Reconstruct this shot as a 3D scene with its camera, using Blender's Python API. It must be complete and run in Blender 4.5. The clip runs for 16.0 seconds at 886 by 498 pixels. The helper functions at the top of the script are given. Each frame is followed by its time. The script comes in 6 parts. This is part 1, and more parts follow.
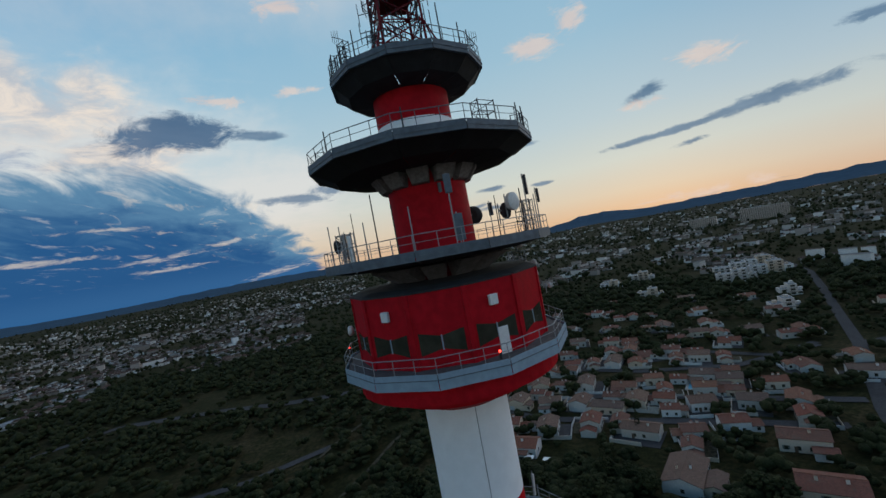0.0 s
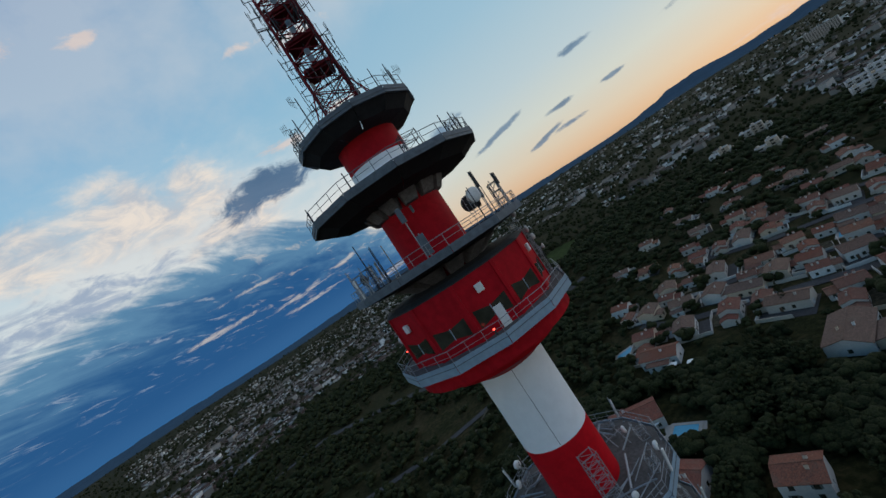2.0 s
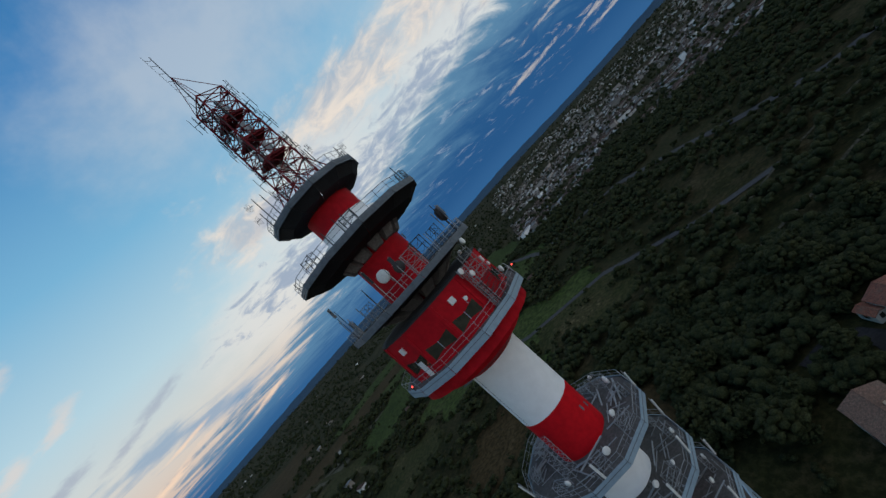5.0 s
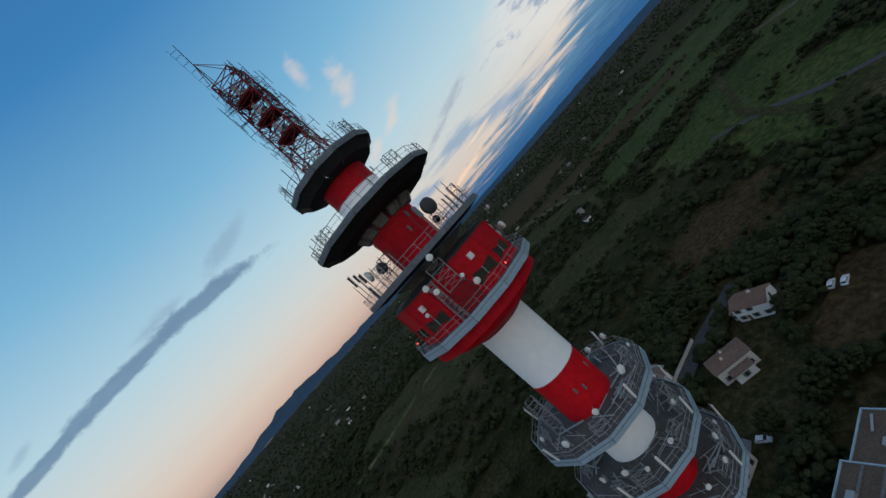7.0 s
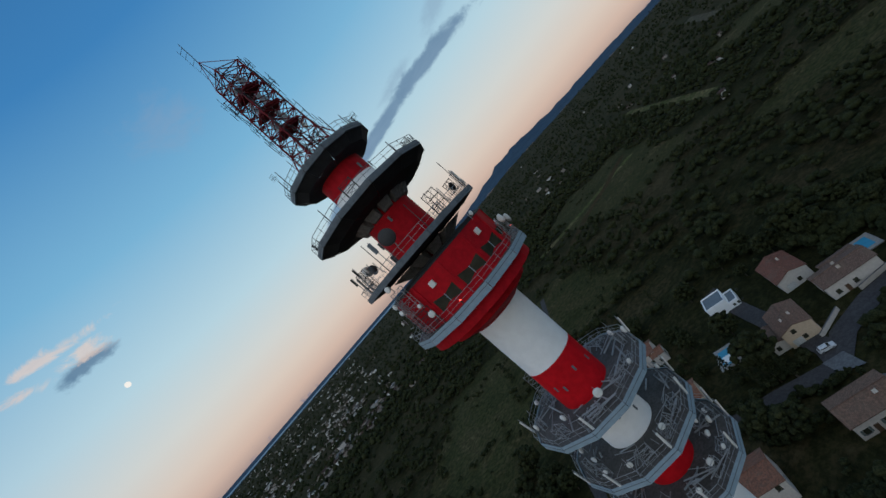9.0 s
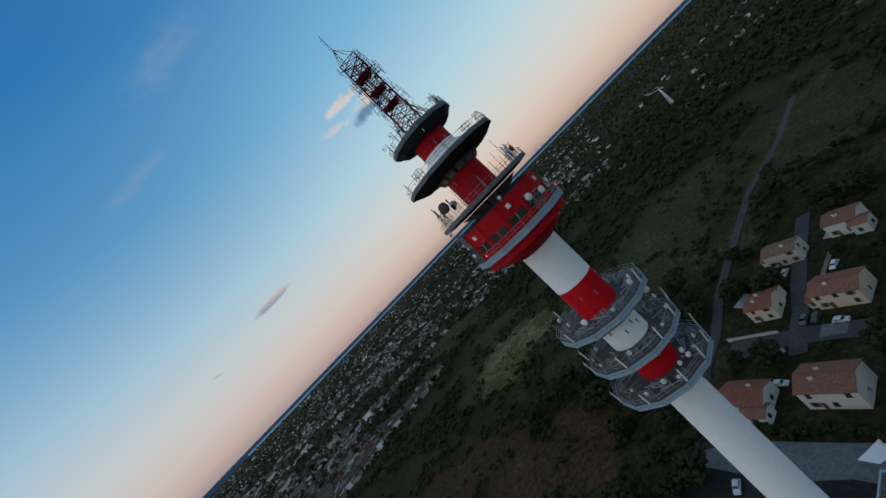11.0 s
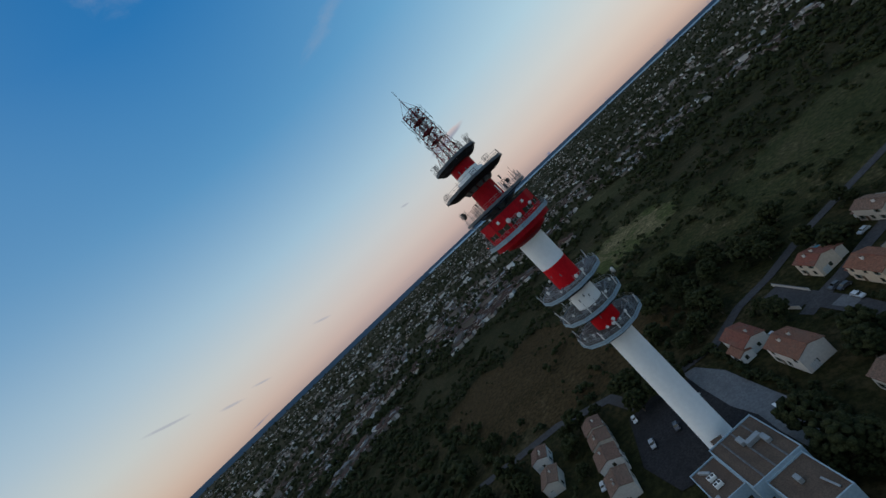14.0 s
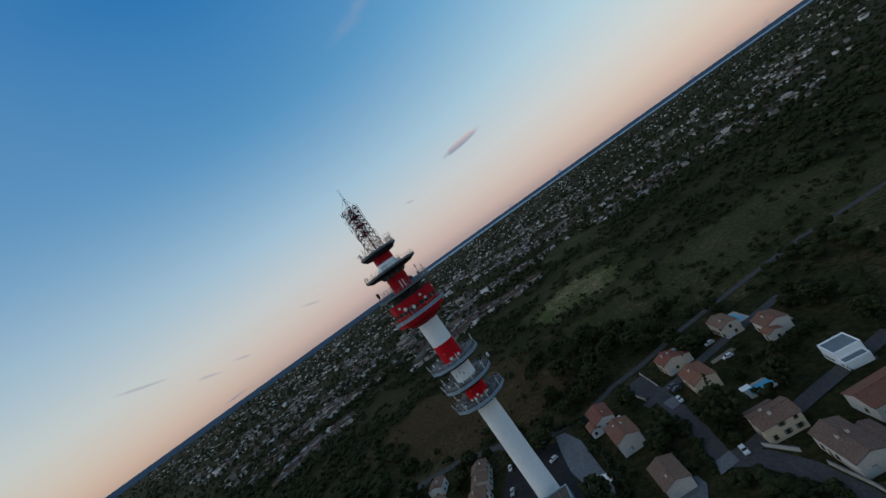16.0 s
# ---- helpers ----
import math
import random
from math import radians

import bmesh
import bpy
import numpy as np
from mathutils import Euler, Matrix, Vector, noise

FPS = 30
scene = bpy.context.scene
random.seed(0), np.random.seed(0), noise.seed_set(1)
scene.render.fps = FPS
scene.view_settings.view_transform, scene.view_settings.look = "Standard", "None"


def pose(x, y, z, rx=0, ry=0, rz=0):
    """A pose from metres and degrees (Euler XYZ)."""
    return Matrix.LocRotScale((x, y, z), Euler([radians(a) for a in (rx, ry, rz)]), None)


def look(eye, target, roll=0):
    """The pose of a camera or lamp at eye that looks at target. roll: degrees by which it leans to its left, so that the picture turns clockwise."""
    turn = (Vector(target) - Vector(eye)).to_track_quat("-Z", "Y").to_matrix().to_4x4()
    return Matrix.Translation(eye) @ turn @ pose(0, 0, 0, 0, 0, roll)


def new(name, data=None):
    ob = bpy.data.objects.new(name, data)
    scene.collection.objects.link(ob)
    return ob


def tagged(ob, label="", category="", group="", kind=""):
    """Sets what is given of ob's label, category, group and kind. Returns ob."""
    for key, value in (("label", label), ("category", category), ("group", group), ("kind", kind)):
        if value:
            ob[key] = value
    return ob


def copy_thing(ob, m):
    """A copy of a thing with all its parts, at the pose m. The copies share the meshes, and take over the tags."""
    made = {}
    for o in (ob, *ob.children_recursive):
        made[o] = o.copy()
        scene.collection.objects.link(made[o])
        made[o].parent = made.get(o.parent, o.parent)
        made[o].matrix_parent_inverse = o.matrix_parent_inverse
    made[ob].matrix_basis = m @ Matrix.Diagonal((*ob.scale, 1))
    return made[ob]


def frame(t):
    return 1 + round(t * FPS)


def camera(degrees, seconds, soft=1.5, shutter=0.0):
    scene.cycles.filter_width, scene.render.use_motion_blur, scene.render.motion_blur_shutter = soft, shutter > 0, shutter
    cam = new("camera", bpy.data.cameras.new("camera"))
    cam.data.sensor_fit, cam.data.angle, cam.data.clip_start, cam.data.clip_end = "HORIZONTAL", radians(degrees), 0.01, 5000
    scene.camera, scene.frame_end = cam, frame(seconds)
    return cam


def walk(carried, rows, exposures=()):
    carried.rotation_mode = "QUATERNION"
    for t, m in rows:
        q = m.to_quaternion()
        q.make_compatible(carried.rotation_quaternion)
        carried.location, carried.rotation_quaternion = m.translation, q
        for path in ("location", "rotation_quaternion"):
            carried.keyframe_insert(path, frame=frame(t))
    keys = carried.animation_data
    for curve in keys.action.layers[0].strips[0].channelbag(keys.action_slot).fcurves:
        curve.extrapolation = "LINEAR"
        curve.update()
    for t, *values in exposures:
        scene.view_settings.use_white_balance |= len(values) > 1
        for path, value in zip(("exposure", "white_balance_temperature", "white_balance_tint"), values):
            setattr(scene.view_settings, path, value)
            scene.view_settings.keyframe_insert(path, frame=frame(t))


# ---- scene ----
cam = camera(93.0, 16.0)
ROWS = [
    (0.00, -3.87, -37.82, 87.76, 89.70, 10.50, -6.59),
    (0.50, -2.83, -38.93, 87.78, 89.80, 20.87, -8.37),
    (1.00, -0.79, -40.33, 87.81, 89.85, 22.66, -7.17),
    (1.50, 2.37, -42.03, 87.95, 89.70, 27.22, 0.20),
    (2.00, 6.91, -43.43, 88.18, 89.24, 33.22, 7.86),
    (2.50, 13.09, -44.18, 88.45, 88.93, 36.99, 15.99),
    (3.00, 20.24, -43.59, 88.68, 88.75, 39.82, 23.78),
    (3.50, 27.67, -40.46, 88.71, 88.70, 41.69, 32.07),
    (4.00, 35.17, -35.68, 88.65, 88.69, 43.98, 40.38),
    (4.20, 38.12, -33.46, 88.69, 88.54, 45.48, 43.39),
    (4.70, 44.95, -25.62, 88.71, 88.26, 47.44, 53.19),
    (5.25, 50.69, -13.63, 88.72, 87.79, 48.27, 66.85),
    (5.80, 53.02, -0.46, 88.52, 87.50, 48.35, 81.66),
    (6.30, 52.49, 10.11, 88.03, 87.65, 48.32, 94.55),
    (6.50, 51.86, 13.73, 87.76, 87.88, 48.42, 99.26),
    (7.00, 49.06, 22.77, 87.07, 88.26, 48.47, 111.48),
    (7.50, 43.79, 30.52, 86.50, 88.29, 49.22, 121.35),
    (8.00, 37.27, 37.24, 86.19, 88.34, 49.99, 131.15),
    (8.20, 34.37, 39.76, 86.08, 88.31, 49.94, 135.69),
    (8.70, 26.69, 46.15, 85.85, 88.43, 49.67, 146.92),
    (9.25, 17.31, 54.00, 85.74, 88.74, 48.23, 160.59),
    (9.80, 7.16, 61.49, 85.80, 89.07, 46.63, 174.10),
    (10.30, -1.30, 67.41, 86.01, 89.28, 45.95, -175.04),
    (10.50, -4.29, 69.29, 86.17, 89.29, 45.92, -170.88),
    (11.00, -12.81, 74.27, 86.40, 89.49, 45.89, -161.32),
    (11.50, -21.88, 78.26, 86.56, 89.57, 45.92, -152.89),
    (12.00, -30.91, 81.11, 86.79, 89.64, 45.09, -148.26),
    (12.50, -40.82, 83.26, 86.92, 89.87, 44.21, -142.90),
    (13.00, -51.12, 85.46, 87.00, 90.11, 44.10, -137.02),
    (13.50, -62.14, 86.36, 87.05, 90.26, 43.96, -132.66),
    (14.00, -73.50, 86.27, 87.50, 90.49, 43.59, -129.75),
    (14.50, -84.96, 85.32, 88.32, 90.44, 43.82, -126.69),
    (15.00, -96.22, 83.84, 89.06, 90.32, 43.23, -125.25),
    (15.50, -108.09, 81.29, 89.78, 90.37, 41.28, -126.49),
    (16.00, -120.40, 78.23, 89.91, 90.52, 35.48, -130.08),
]
walk(cam, [(t, pose(x, y, z, rx, ry, rz)) for t, x, y, z, rx, ry, rz in ROWS])
# ---------------------------------------------------------------- world and light
SUN_AZ, SUN_EL = 54.0, 4.0


def lin(r, g, b):
    return tuple((c / 255 / 12.92 if c < 10.3 else ((c / 255 + 0.055) / 1.055) ** 2.4) for c in (r, g, b)) + (1.0,)


class Graph:
    """Short hand for a node tree."""

    def __init__(self, tree):
        self.tree = tree

    def node(self, kind):
        return self.tree.nodes.new(kind)

    def put(self, socket, value):
        if isinstance(value, bpy.types.NodeSocket):
            self.tree.links.new(value, socket)
        elif value is not None:
            socket.default_value = value

    def math(self, op, a, b=None, c=None, clamp=False):
        n = self.node("ShaderNodeMath")
        n.operation, n.use_clamp = op, clamp
        for s, v in zip(n.inputs, (a, b, c)):
            self.put(s, v)
        return n.outputs[0]

    def vec(self, op, a, b=None):
        n = self.node("ShaderNodeVectorMath")
        n.operation = op
        self.put(n.inputs[0], a)
        self.put(n.inputs[1], b)
        return n.outputs["Value"] if op in ("DOT_PRODUCT", "LENGTH") else n.outputs[0]

    def noise(self, vector, scale, detail=4.0, rough=0.55, distort=0.0):
        n = self.node("ShaderNodeTexNoise")
        self.put(n.inputs["Vector"], vector)
        for key, v in (("Scale", scale), ("Detail", detail), ("Roughness", rough), ("Distortion", distort)):
            n.inputs[key].default_value = v
        return n.outputs["Fac"]

    def ramp(self, fac, stops, mode="LINEAR"):
        n = self.node("ShaderNodeValToRGB")
        n.color_ramp.interpolation = mode
        while len(n.color_ramp.elements) < len(stops):
            n.color_ramp.elements.new(0.5)
        for e, (p, c) in zip(n.color_ramp.elements, stops):
            e.position, e.color = p, c
        self.put(n.inputs[0], fac)
        return n.outputs[0]

    def mix(self, fac, a, b, blend="MIX"):
        n = self.node("ShaderNodeMix")
        n.data_type, n.blend_type = "RGBA", blend
        self.put(n.inputs[0], fac)
        self.put(n.inputs[6], a)
        self.put(n.inputs[7], b)
        return n.outputs[2]

    def step(self, x, lo, hi):
        n = self.node("ShaderNodeMapRange")
        n.interpolation_type = "SMOOTHSTEP"
        self.put(n.inputs[0], x)
        n.inputs[1].default_value, n.inputs[2].default_value = lo, hi
        return n.outputs[0]


def evening_sky():
    w = bpy.data.worlds.new("evening_sky")
    scene.world = w
    w.use_nodes = True
    w.node_tree.nodes.clear()
    g = Graph(w.node_tree)
    way = g.node("ShaderNodeTexCoord").outputs["Generated"]
    sep = g.node("ShaderNodeSeparateXYZ")
    g.put(sep.inputs[0], way)
    x, y, z = sep.outputs
    az = g.math("MULTIPLY", g.math("ARCTAN2", y, x), 180 / math.pi)
    el = g.math("MULTIPLY", g.math("ARCSINE", z), 180 / math.pi)
    # how near to the afterglow, 0 to 1
    flat = g.vec("NORMALIZE", g.vec("MULTIPLY", way, (1, 1, 0)))
    near = g.vec("DOT_PRODUCT", flat, (math.cos(radians(SUN_AZ)), math.sin(radians(SUN_AZ)), 0))
    near = g.step(near, 0.05, 0.97)
    up = g.math("DIVIDE", g.math("ADD", g.math("MULTIPLY", el, 0.9), 10.0), 100.0)

    def stop(e):
        return (e + 10) / 100

    glow = g.ramp(up, [(stop(-3), lin(140, 120, 110)), (stop(0.3), lin(218, 184, 150)), (stop(2.5), lin(216, 201, 178)), (stop(6), lin(206, 211, 202)), (stop(11), lin(184, 203, 210)),
                       (stop(20), lin(154, 190, 210)), (stop(31), lin(136, 179, 206)), (stop(52), lin(100, 146, 186)), (stop(88), lin(186, 186, 184))])
    dusk = g.ramp(up, [(stop(-3), lin(104, 106, 120)), (stop(0.0), lin(176, 154, 146)), (stop(1.2), lin(206, 180, 166)), (stop(3.5), lin(215, 200, 188)), (stop(7), lin(208, 211, 208)),
                       (stop(13), lin(180, 210, 223)), (stop(24), lin(120, 178, 213)), (stop(38), lin(62, 128, 185)), (stop(54), lin(44, 98, 154)), (stop(86), lin(180, 184, 188))])
    sky = g.mix(near, dusk, glow)
    # the sky deepens away from the afterglow
    deep = g.step(g.vec("DOT_PRODUCT", flat, (math.cos(radians(-9)), math.sin(radians(-9)), 0)), 0.25, 1.0)
    deep = g.math("MULTIPLY", deep, g.math("ADD", g.math("MULTIPLY", g.step(el, 5.0, 32.0), 0.42), 0.13))
    sky = g.mix(deep, sky, lin(6, 104, 170))
    # a clear sky's own scattering, a trace of it
    air = g.node("ShaderNodeTexSky")
    air.sky_type, air.sun_disc, air.sun_elevation, air.sun_rotation = "NISHITA", False, radians(SUN_EL), radians(90 - SUN_AZ)
    sky = g.mix(0.002, sky, air.outputs[0])
    # clouds: patches of broken noise round given bearings
    height = g.math("ADD", g.math("MAXIMUM", z, 0.0), 0.10)
    comb = g.node("ShaderNodeCombineXYZ")
    g.put(comb.inputs[0], g.math("DIVIDE", x, height))
    g.put(comb.inputs[1], g.math("DIVIDE", y, height))
    n_soft = g.noise(comb.outputs[0], 1.5, 8, 0.60, 0.7)
    n_fine = g.noise(comb.outputs[0], 5.0, 7, 0.64, 0.6)
    n_puff = g.noise(g.vec("MULTIPLY", way, (1.0, 1.0, 2.4)), 13.0, 8, 0.70, 0.6)
    rough = g.math("ADD", g.math("MULTIPLY", n_soft, 0.6), g.math("MULTIPLY", n_fine, 0.4))

    # cloud streaks that run along one bearing overhead and close up towards the horizon
    lay = Vector((math.cos(radians(98)), math.sin(radians(98)), 0))
    across = Vector((-lay.y, lay.x, 0))
    ribbon = g.node("ShaderNodeCombineXYZ")
    g.put(ribbon.inputs[0], g.math("MULTIPLY", g.vec("DOT_PRODUCT", comb.outputs[0], tuple(lay)), 0.42))
    g.put(ribbon.inputs[1], g.vec("DOT_PRODUCT", comb.outputs[0], tuple(across)))
    n_streak = g.noise(ribbon.outputs[0], 2.6, 7, 0.60, 0.9)

    # the patches are bent and torn by a slow noise
    bend_u = g.math("MULTIPLY", g.math("SUBTRACT", g.noise(g.vec("MULTIPLY", way, (1.0, 1.0, 1.8)), 8.0, 4, 0.6), 0.5), 2.6)
    bend_v = g.math("MULTIPLY", g.math("SUBTRACT", g.noise(g.vec("ADD", way, (3.1, 1.7, 0.6)), 10.0, 5, 0.6), 0.5), 2.4)

    def patch(bearing, elev, wide, tall, lean=0.0, bow=0.0, bend=1.0):
        """1 in the middle of the patch, 0 at its rim and below outside."""
        da = g.math("SUBTRACT", az, bearing)
        da = g.math("SUBTRACT", da, g.math("MULTIPLY", g.math("ROUND", g.math("DIVIDE", da, 360.0)), 360.0))
        de = g.math("SUBTRACT", g.math("SUBTRACT", el, elev), g.math("MULTIPLY", da, lean))
        if bow:
            de = g.math("ADD", de, g.math("MULTIPLY", g.math("MULTIPLY", da, da), bow))
        u, v = g.math("DIVIDE", da, wide), g.math("DIVIDE", de, tall)
        u, v = g.math("ADD", u, g.math("MULTIPLY", bend_u, bend)), g.math("ADD", v, g.math("MULTIPLY", bend_v, bend))
        return g.math("SUBTRACT", 1.0, g.math("SQRT", g.math("ADD", g.math("MULTIPLY", u, u), g.math("MULTIPLY", v, v))))

    def layer(sky, patches, colour, lo, hi, weight, amount, grain=None, bend=1.0):
        """A layer of cloud: the union of patches, its edge broken by noise."""
        total = None
        for p in patches:
            q = patch(*p, bend=bend)
            total = q if total is None else g.math("MAXIMUM", total, q)
        total = g.math("ADD", g.math("MINIMUM", total, 0.8), g.math("MULTIPLY", g.math("SUBTRACT", grain or rough, 0.5), weight))
        return g.mix(g.math("MULTIPLY", g.step(total, lo, hi), amount), sky, colour)

    # high white haze and lit cloud over the dark bank
    haze = g.mix(g.step(el, 0.0, 9.0), lin(244, 208, 172), lin(226, 224, 220))
    sky = layer(sky, [(128.5, 15.7, 33.0, 12.5), (154.3, 14.4, 27.0, 12.0), (171.4, 9.8, 13.0, 7.5), (105.1, 10.1, 16.6, 8.5)], haze, 0.0, 0.8, 0.9, 0.75, None, 0.3)
    sky = layer(sky, [(128.5, 37.4, 43.0, 17.5), (94.7, 35.1, 23.1, 10.24), (155.0, 36.0, 30.0, 15.0)], lin(198, 205, 212), 0.0, 1.0, 0.1, 0.66, None, 0.3)
    lit = g.mix(g.step(n_fine, 0.36, 0.66), lin(178, 182, 192), lin(244, 226, 208))
    sky = layer(sky, [(127.0, 21.5, 15.0, 6.0, 0.045), (145.3, 22.0, 28.0, 5.2, 0.028), (165.7, 19.0, 13.0, 4.0, 0.023), (119.0, 15.6, 10.0, 2.6)], lit, 0.10, 0.80, 1.9, 0.72, None, 0.5)
    sky = layer(sky, [(138.0, 15.0, 16.0, 3.0), (152.0, 13.4, 15.0, 3.4), (166.0, 11.0, 12.0, 3.2), (158.0, 18.0, 12.0, 1.8)], lin(132, 154, 184), 0.10, 0.9, 3.4, 0.75, n_fine, 0.5)
    # the dark blue bank near the horizon, its top falling off to both sides
    turn = g.math("SUBTRACT", az, g.math("MULTIPLY", g.math("FLOOR", g.math("DIVIDE", az, 360.0)), 360.0))
    crest = g.ramp(g.math("DIVIDE", g.math("SUBTRACT", turn, 90.0), 125.0), [((q - 90) / 125, (v, v, v, 1)) for q, v in (
        (95, 0.0), (99, 0.12), (103, 0.38), (107, 0.60), (113, 0.74), (124, 0.86), (137, 0.78), (150, 0.68), (162, 0.52), (172, 0.38), (181, 0.30), (190, 0.25), (201, 0.15), (210, 0.0))])
    depth = g.math("SUBTRACT", g.math("SUBTRACT", g.math("MULTIPLY", crest, 20.0), 2.0), el)
    torn = g.math("ADD", depth, g.math("ADD", g.math("MULTIPLY", g.math("SUBTRACT", n_streak, 0.50), 11.0), g.math("MULTIPLY", bend_v, 1.2)))
    bank = g.mix(g.step(torn, 1.0, 8.5), lin(88, 134, 168), lin(22, 82, 134))
    bank = g.mix(g.step(el, 3.0, 0.0), bank, lin(40, 94, 144))
    sky = g.mix(g.math("MULTIPLY", g.step(torn, -1.2, 2.2), 0.98), sky, bank)
    gap = g.math("MULTIPLY", g.step(g.noise(ribbon.outputs[0], 5.5, 6, 0.62, 0.7), 0.56, 0.70), g.math("MULTIPLY", g.step(depth, -1.5, 1.0), g.step(el, 1.8, 5.0)))
    sky = g.mix(g.math("MULTIPLY", gap, 0.32), sky, g.mix(g.step(turn, 112.0, 136.0), lin(244, 224, 198), lin(196, 208, 222)))
    sky = layer(sky, [(117.0, 4.5, 5.0, 0.42, -0.05), (110.5, 5.3, 4.0, 0.34, -0.1), (105.0, 0.8, 5.0, 0.5, -0.1), (121.7, 8.2, 5.0, 0.35, 0.03), (127.1, 5.6, 6.0, 0.4), (116.2, 3.2, 5.0, 0.35)], lin(240, 226, 208), 0.15, 1.0, 3.2, 0.45, n_fine, 0.8)
    # pale torn band, lit streak and wisps beside it
    sky = layer(sky, [(-169.0, 7.0, 9.0, 1.5, 0.06), (-177.0, 5.4, 9.0, 1.5, 0.1), (-160.5, 5.6, 5.0, 0.9, 0.15)], lin(104, 150, 190), 0.0, 0.9, 2.2, 0.62, n_streak, 0.4)
    sky = layer(sky, [(-167.5, 3.5, 7.5, 0.5, -0.16), (179.6, 2.5, 4.0, 0.35, -0.1), (-172.0, 5.6, 4.0, 0.3, -0.1)], lin(250, 218, 190), 0.05, 0.8, 1.4, 0.75, n_fine, 0.3)
    sky = layer(sky, [(-162.4, 10.1, 4.5, 0.9, -0.25), (-173.0, 11.0, 4.5, 0.8, -0.2), (-157.0, 6.4, 3.5, 0.7, -0.3), (-168.0, 9.4, 3.5, 0.6, -0.2)], lin(156, 164, 184), 0.0, 0.9, 2.0, 0.6, n_fine, 0.4)
    sky = layer(sky, [(-165.0, 23.0, 2.6, 2.6, -0.6), (-161.8, 27.0, 1.6, 2.6, -0.6), (-161.5, 14.3, 2.4, 1.2, -0.5), (-154.5, 13.8, 4.0, 1.6, -0.4), (-166.0, 15.5, 3.0, 1.2, -0.4)], lin(232, 212, 200), 0.0, 1.0, 2.0, 0.55, n_fine, 0.5)
    # single grey clouds
    fray = g.math("ADD", g.math("MULTIPLY", rough, 0.35), g.math("MULTIPLY", n_puff, 0.65))
    grey = g.mix(g.step(n_soft, 0.30, 0.72), lin(56, 96, 132), lin(104, 132, 160))
    sky = layer(sky, [(-131.0, 16.5, 11.5, 1.35, 0.0, 0.0078), (-121.0, 15.6, 11.5, 1.15, -0.15, 0.004), (-112.0, 13.7, 8.0, 0.9, -0.26)], g.mix(n_fine, lin(82, 116, 150), lin(118, 146, 174)), 0.02, 0.50, 2.0, 0.85, fray, 0.30)
    sky = layer(sky, [(-138.5, 19.5, 6.0, 1.5, -0.3), (-111.4, 15.6, 2.0, 0.7, -0.4), (-128.0, 18.0, 6.0, 1.0, -0.1)], lin(136, 164, 188), 0.05, 0.9, 2.2, 0.5, fray, 0.4)
    sky = layer(sky, [(52.5, 8.5, 11.5, 0.5, -0.05), (43.8, 9.2, 7.5, 0.95, -0.03), (51.6, 6.7, 3.0, 0.42, -0.05), (55.3, 13.4, 3.0, 1.15, -0.2), (101.0, 9.3, 5.5, 0.75, 0.06), (93.5, 11.2, 7.5, 1.5, -0.30), (96.5, 13.4, 3.0, 0.8, -0.3), (84.0, 8.0, 4.5, 0.45, -0.2), (79.0, 4.2, 3.0, 0.4, -0.2), (105.2, 17.5, 4.4, 0.7, 0.03), (70.6, 11.3, 2.7, 0.62), (75.7, 6.5, 2.5, 0.45), (75.2, 4.0, 3.4, 0.4), (68.8, 5.8, 1.8, 0.34), (35.7, 13.7, 3.0, 0.84), (-77.6, 19.2, 3.2, 1.1)],
                grey, 0.05, 0.66, 3.2, 0.80, fray, 0.5)
    sky = layer(sky, [(113.6, 18.3, 7.6, 2.5, -0.03, 0.02)], g.mix(n_soft, lin(34, 76, 116), lin(86, 118, 150)), 0.02, 0.50, 2.4, 0.92, fray, 0.40)
    # small puffs that still catch the light
    blush = g.mix(n_fine, lin(206, 180, 176), lin(248, 228, 208))
    sky = layer(sky, [(132.0, 42.3, 5.0, 1.6), (131.2, 39.3, 3.5, 1.3), (122.2, 38.6, 4.0, 1.0), (99.5, 31.3, 5.0, 1.3), (105.4, 32.8, 3.0, 0.9), (66.9, 22.2, 4.0, 2.0), (62.6, 23.9, 2.6, 2.4), (48.8, 15.6, 3.6, 1.5), (107.5, 21.5, 4.0, 0.9), (98.4, 22.3, 4.0, 0.9), (56.2, 12.3, 3.0, 0.8), (46.0, 0.9, 3.0, 0.9), (52.5, 0.8, 6.0, 0.8), (-76.5, 22.1, 8.0, 0.8), (-71.8, 20.4, 3.6, 0.7, 0.05), (-78.6, 20.5, 3.0, 1.2)], blush, 0.12, 0.95, 3.4, 0.66, n_puff, 0.6)
    sky = layer(sky, [(-50.8, 10.6, 3.9, 0.6, -0.07)], g.mix(g.step(el, 10.2, 11.2), lin(136, 142, 162), lin(204, 186, 184)), 0.02, 0.5, 1.4, 0.85, fray, 0.25)
    sky = layer(sky, [(-49.0, 30.2, 7.0, 1.3, -0.14), (-33.5, 46.0, 9.0, 4.0, 0.1), (-64.0, 38.0, 10.0, 3.0, -0.1), (-103.2, 33.3, 7.7, 4.0)], lin(140, 158, 184), 0.1, 1.1, 1.6, 0.38, n_puff, 0.5)
    sky = layer(sky, [(-22.1, 4.5, 1.8, 0.26, 0.28), (-8.4, 4.0, 1.9, 0.26, 0.28), (-12.2, 3.7, 1.5, 0.2, 0.28), (-2.5, 7.0, 3.0, 0.24, 0.28), (-40.5, 8.2, 0.9, 0.2, 0.2)], lin(156, 160, 174), 0.05, 0.8, 1.0, 0.6, n_puff, 0.3)
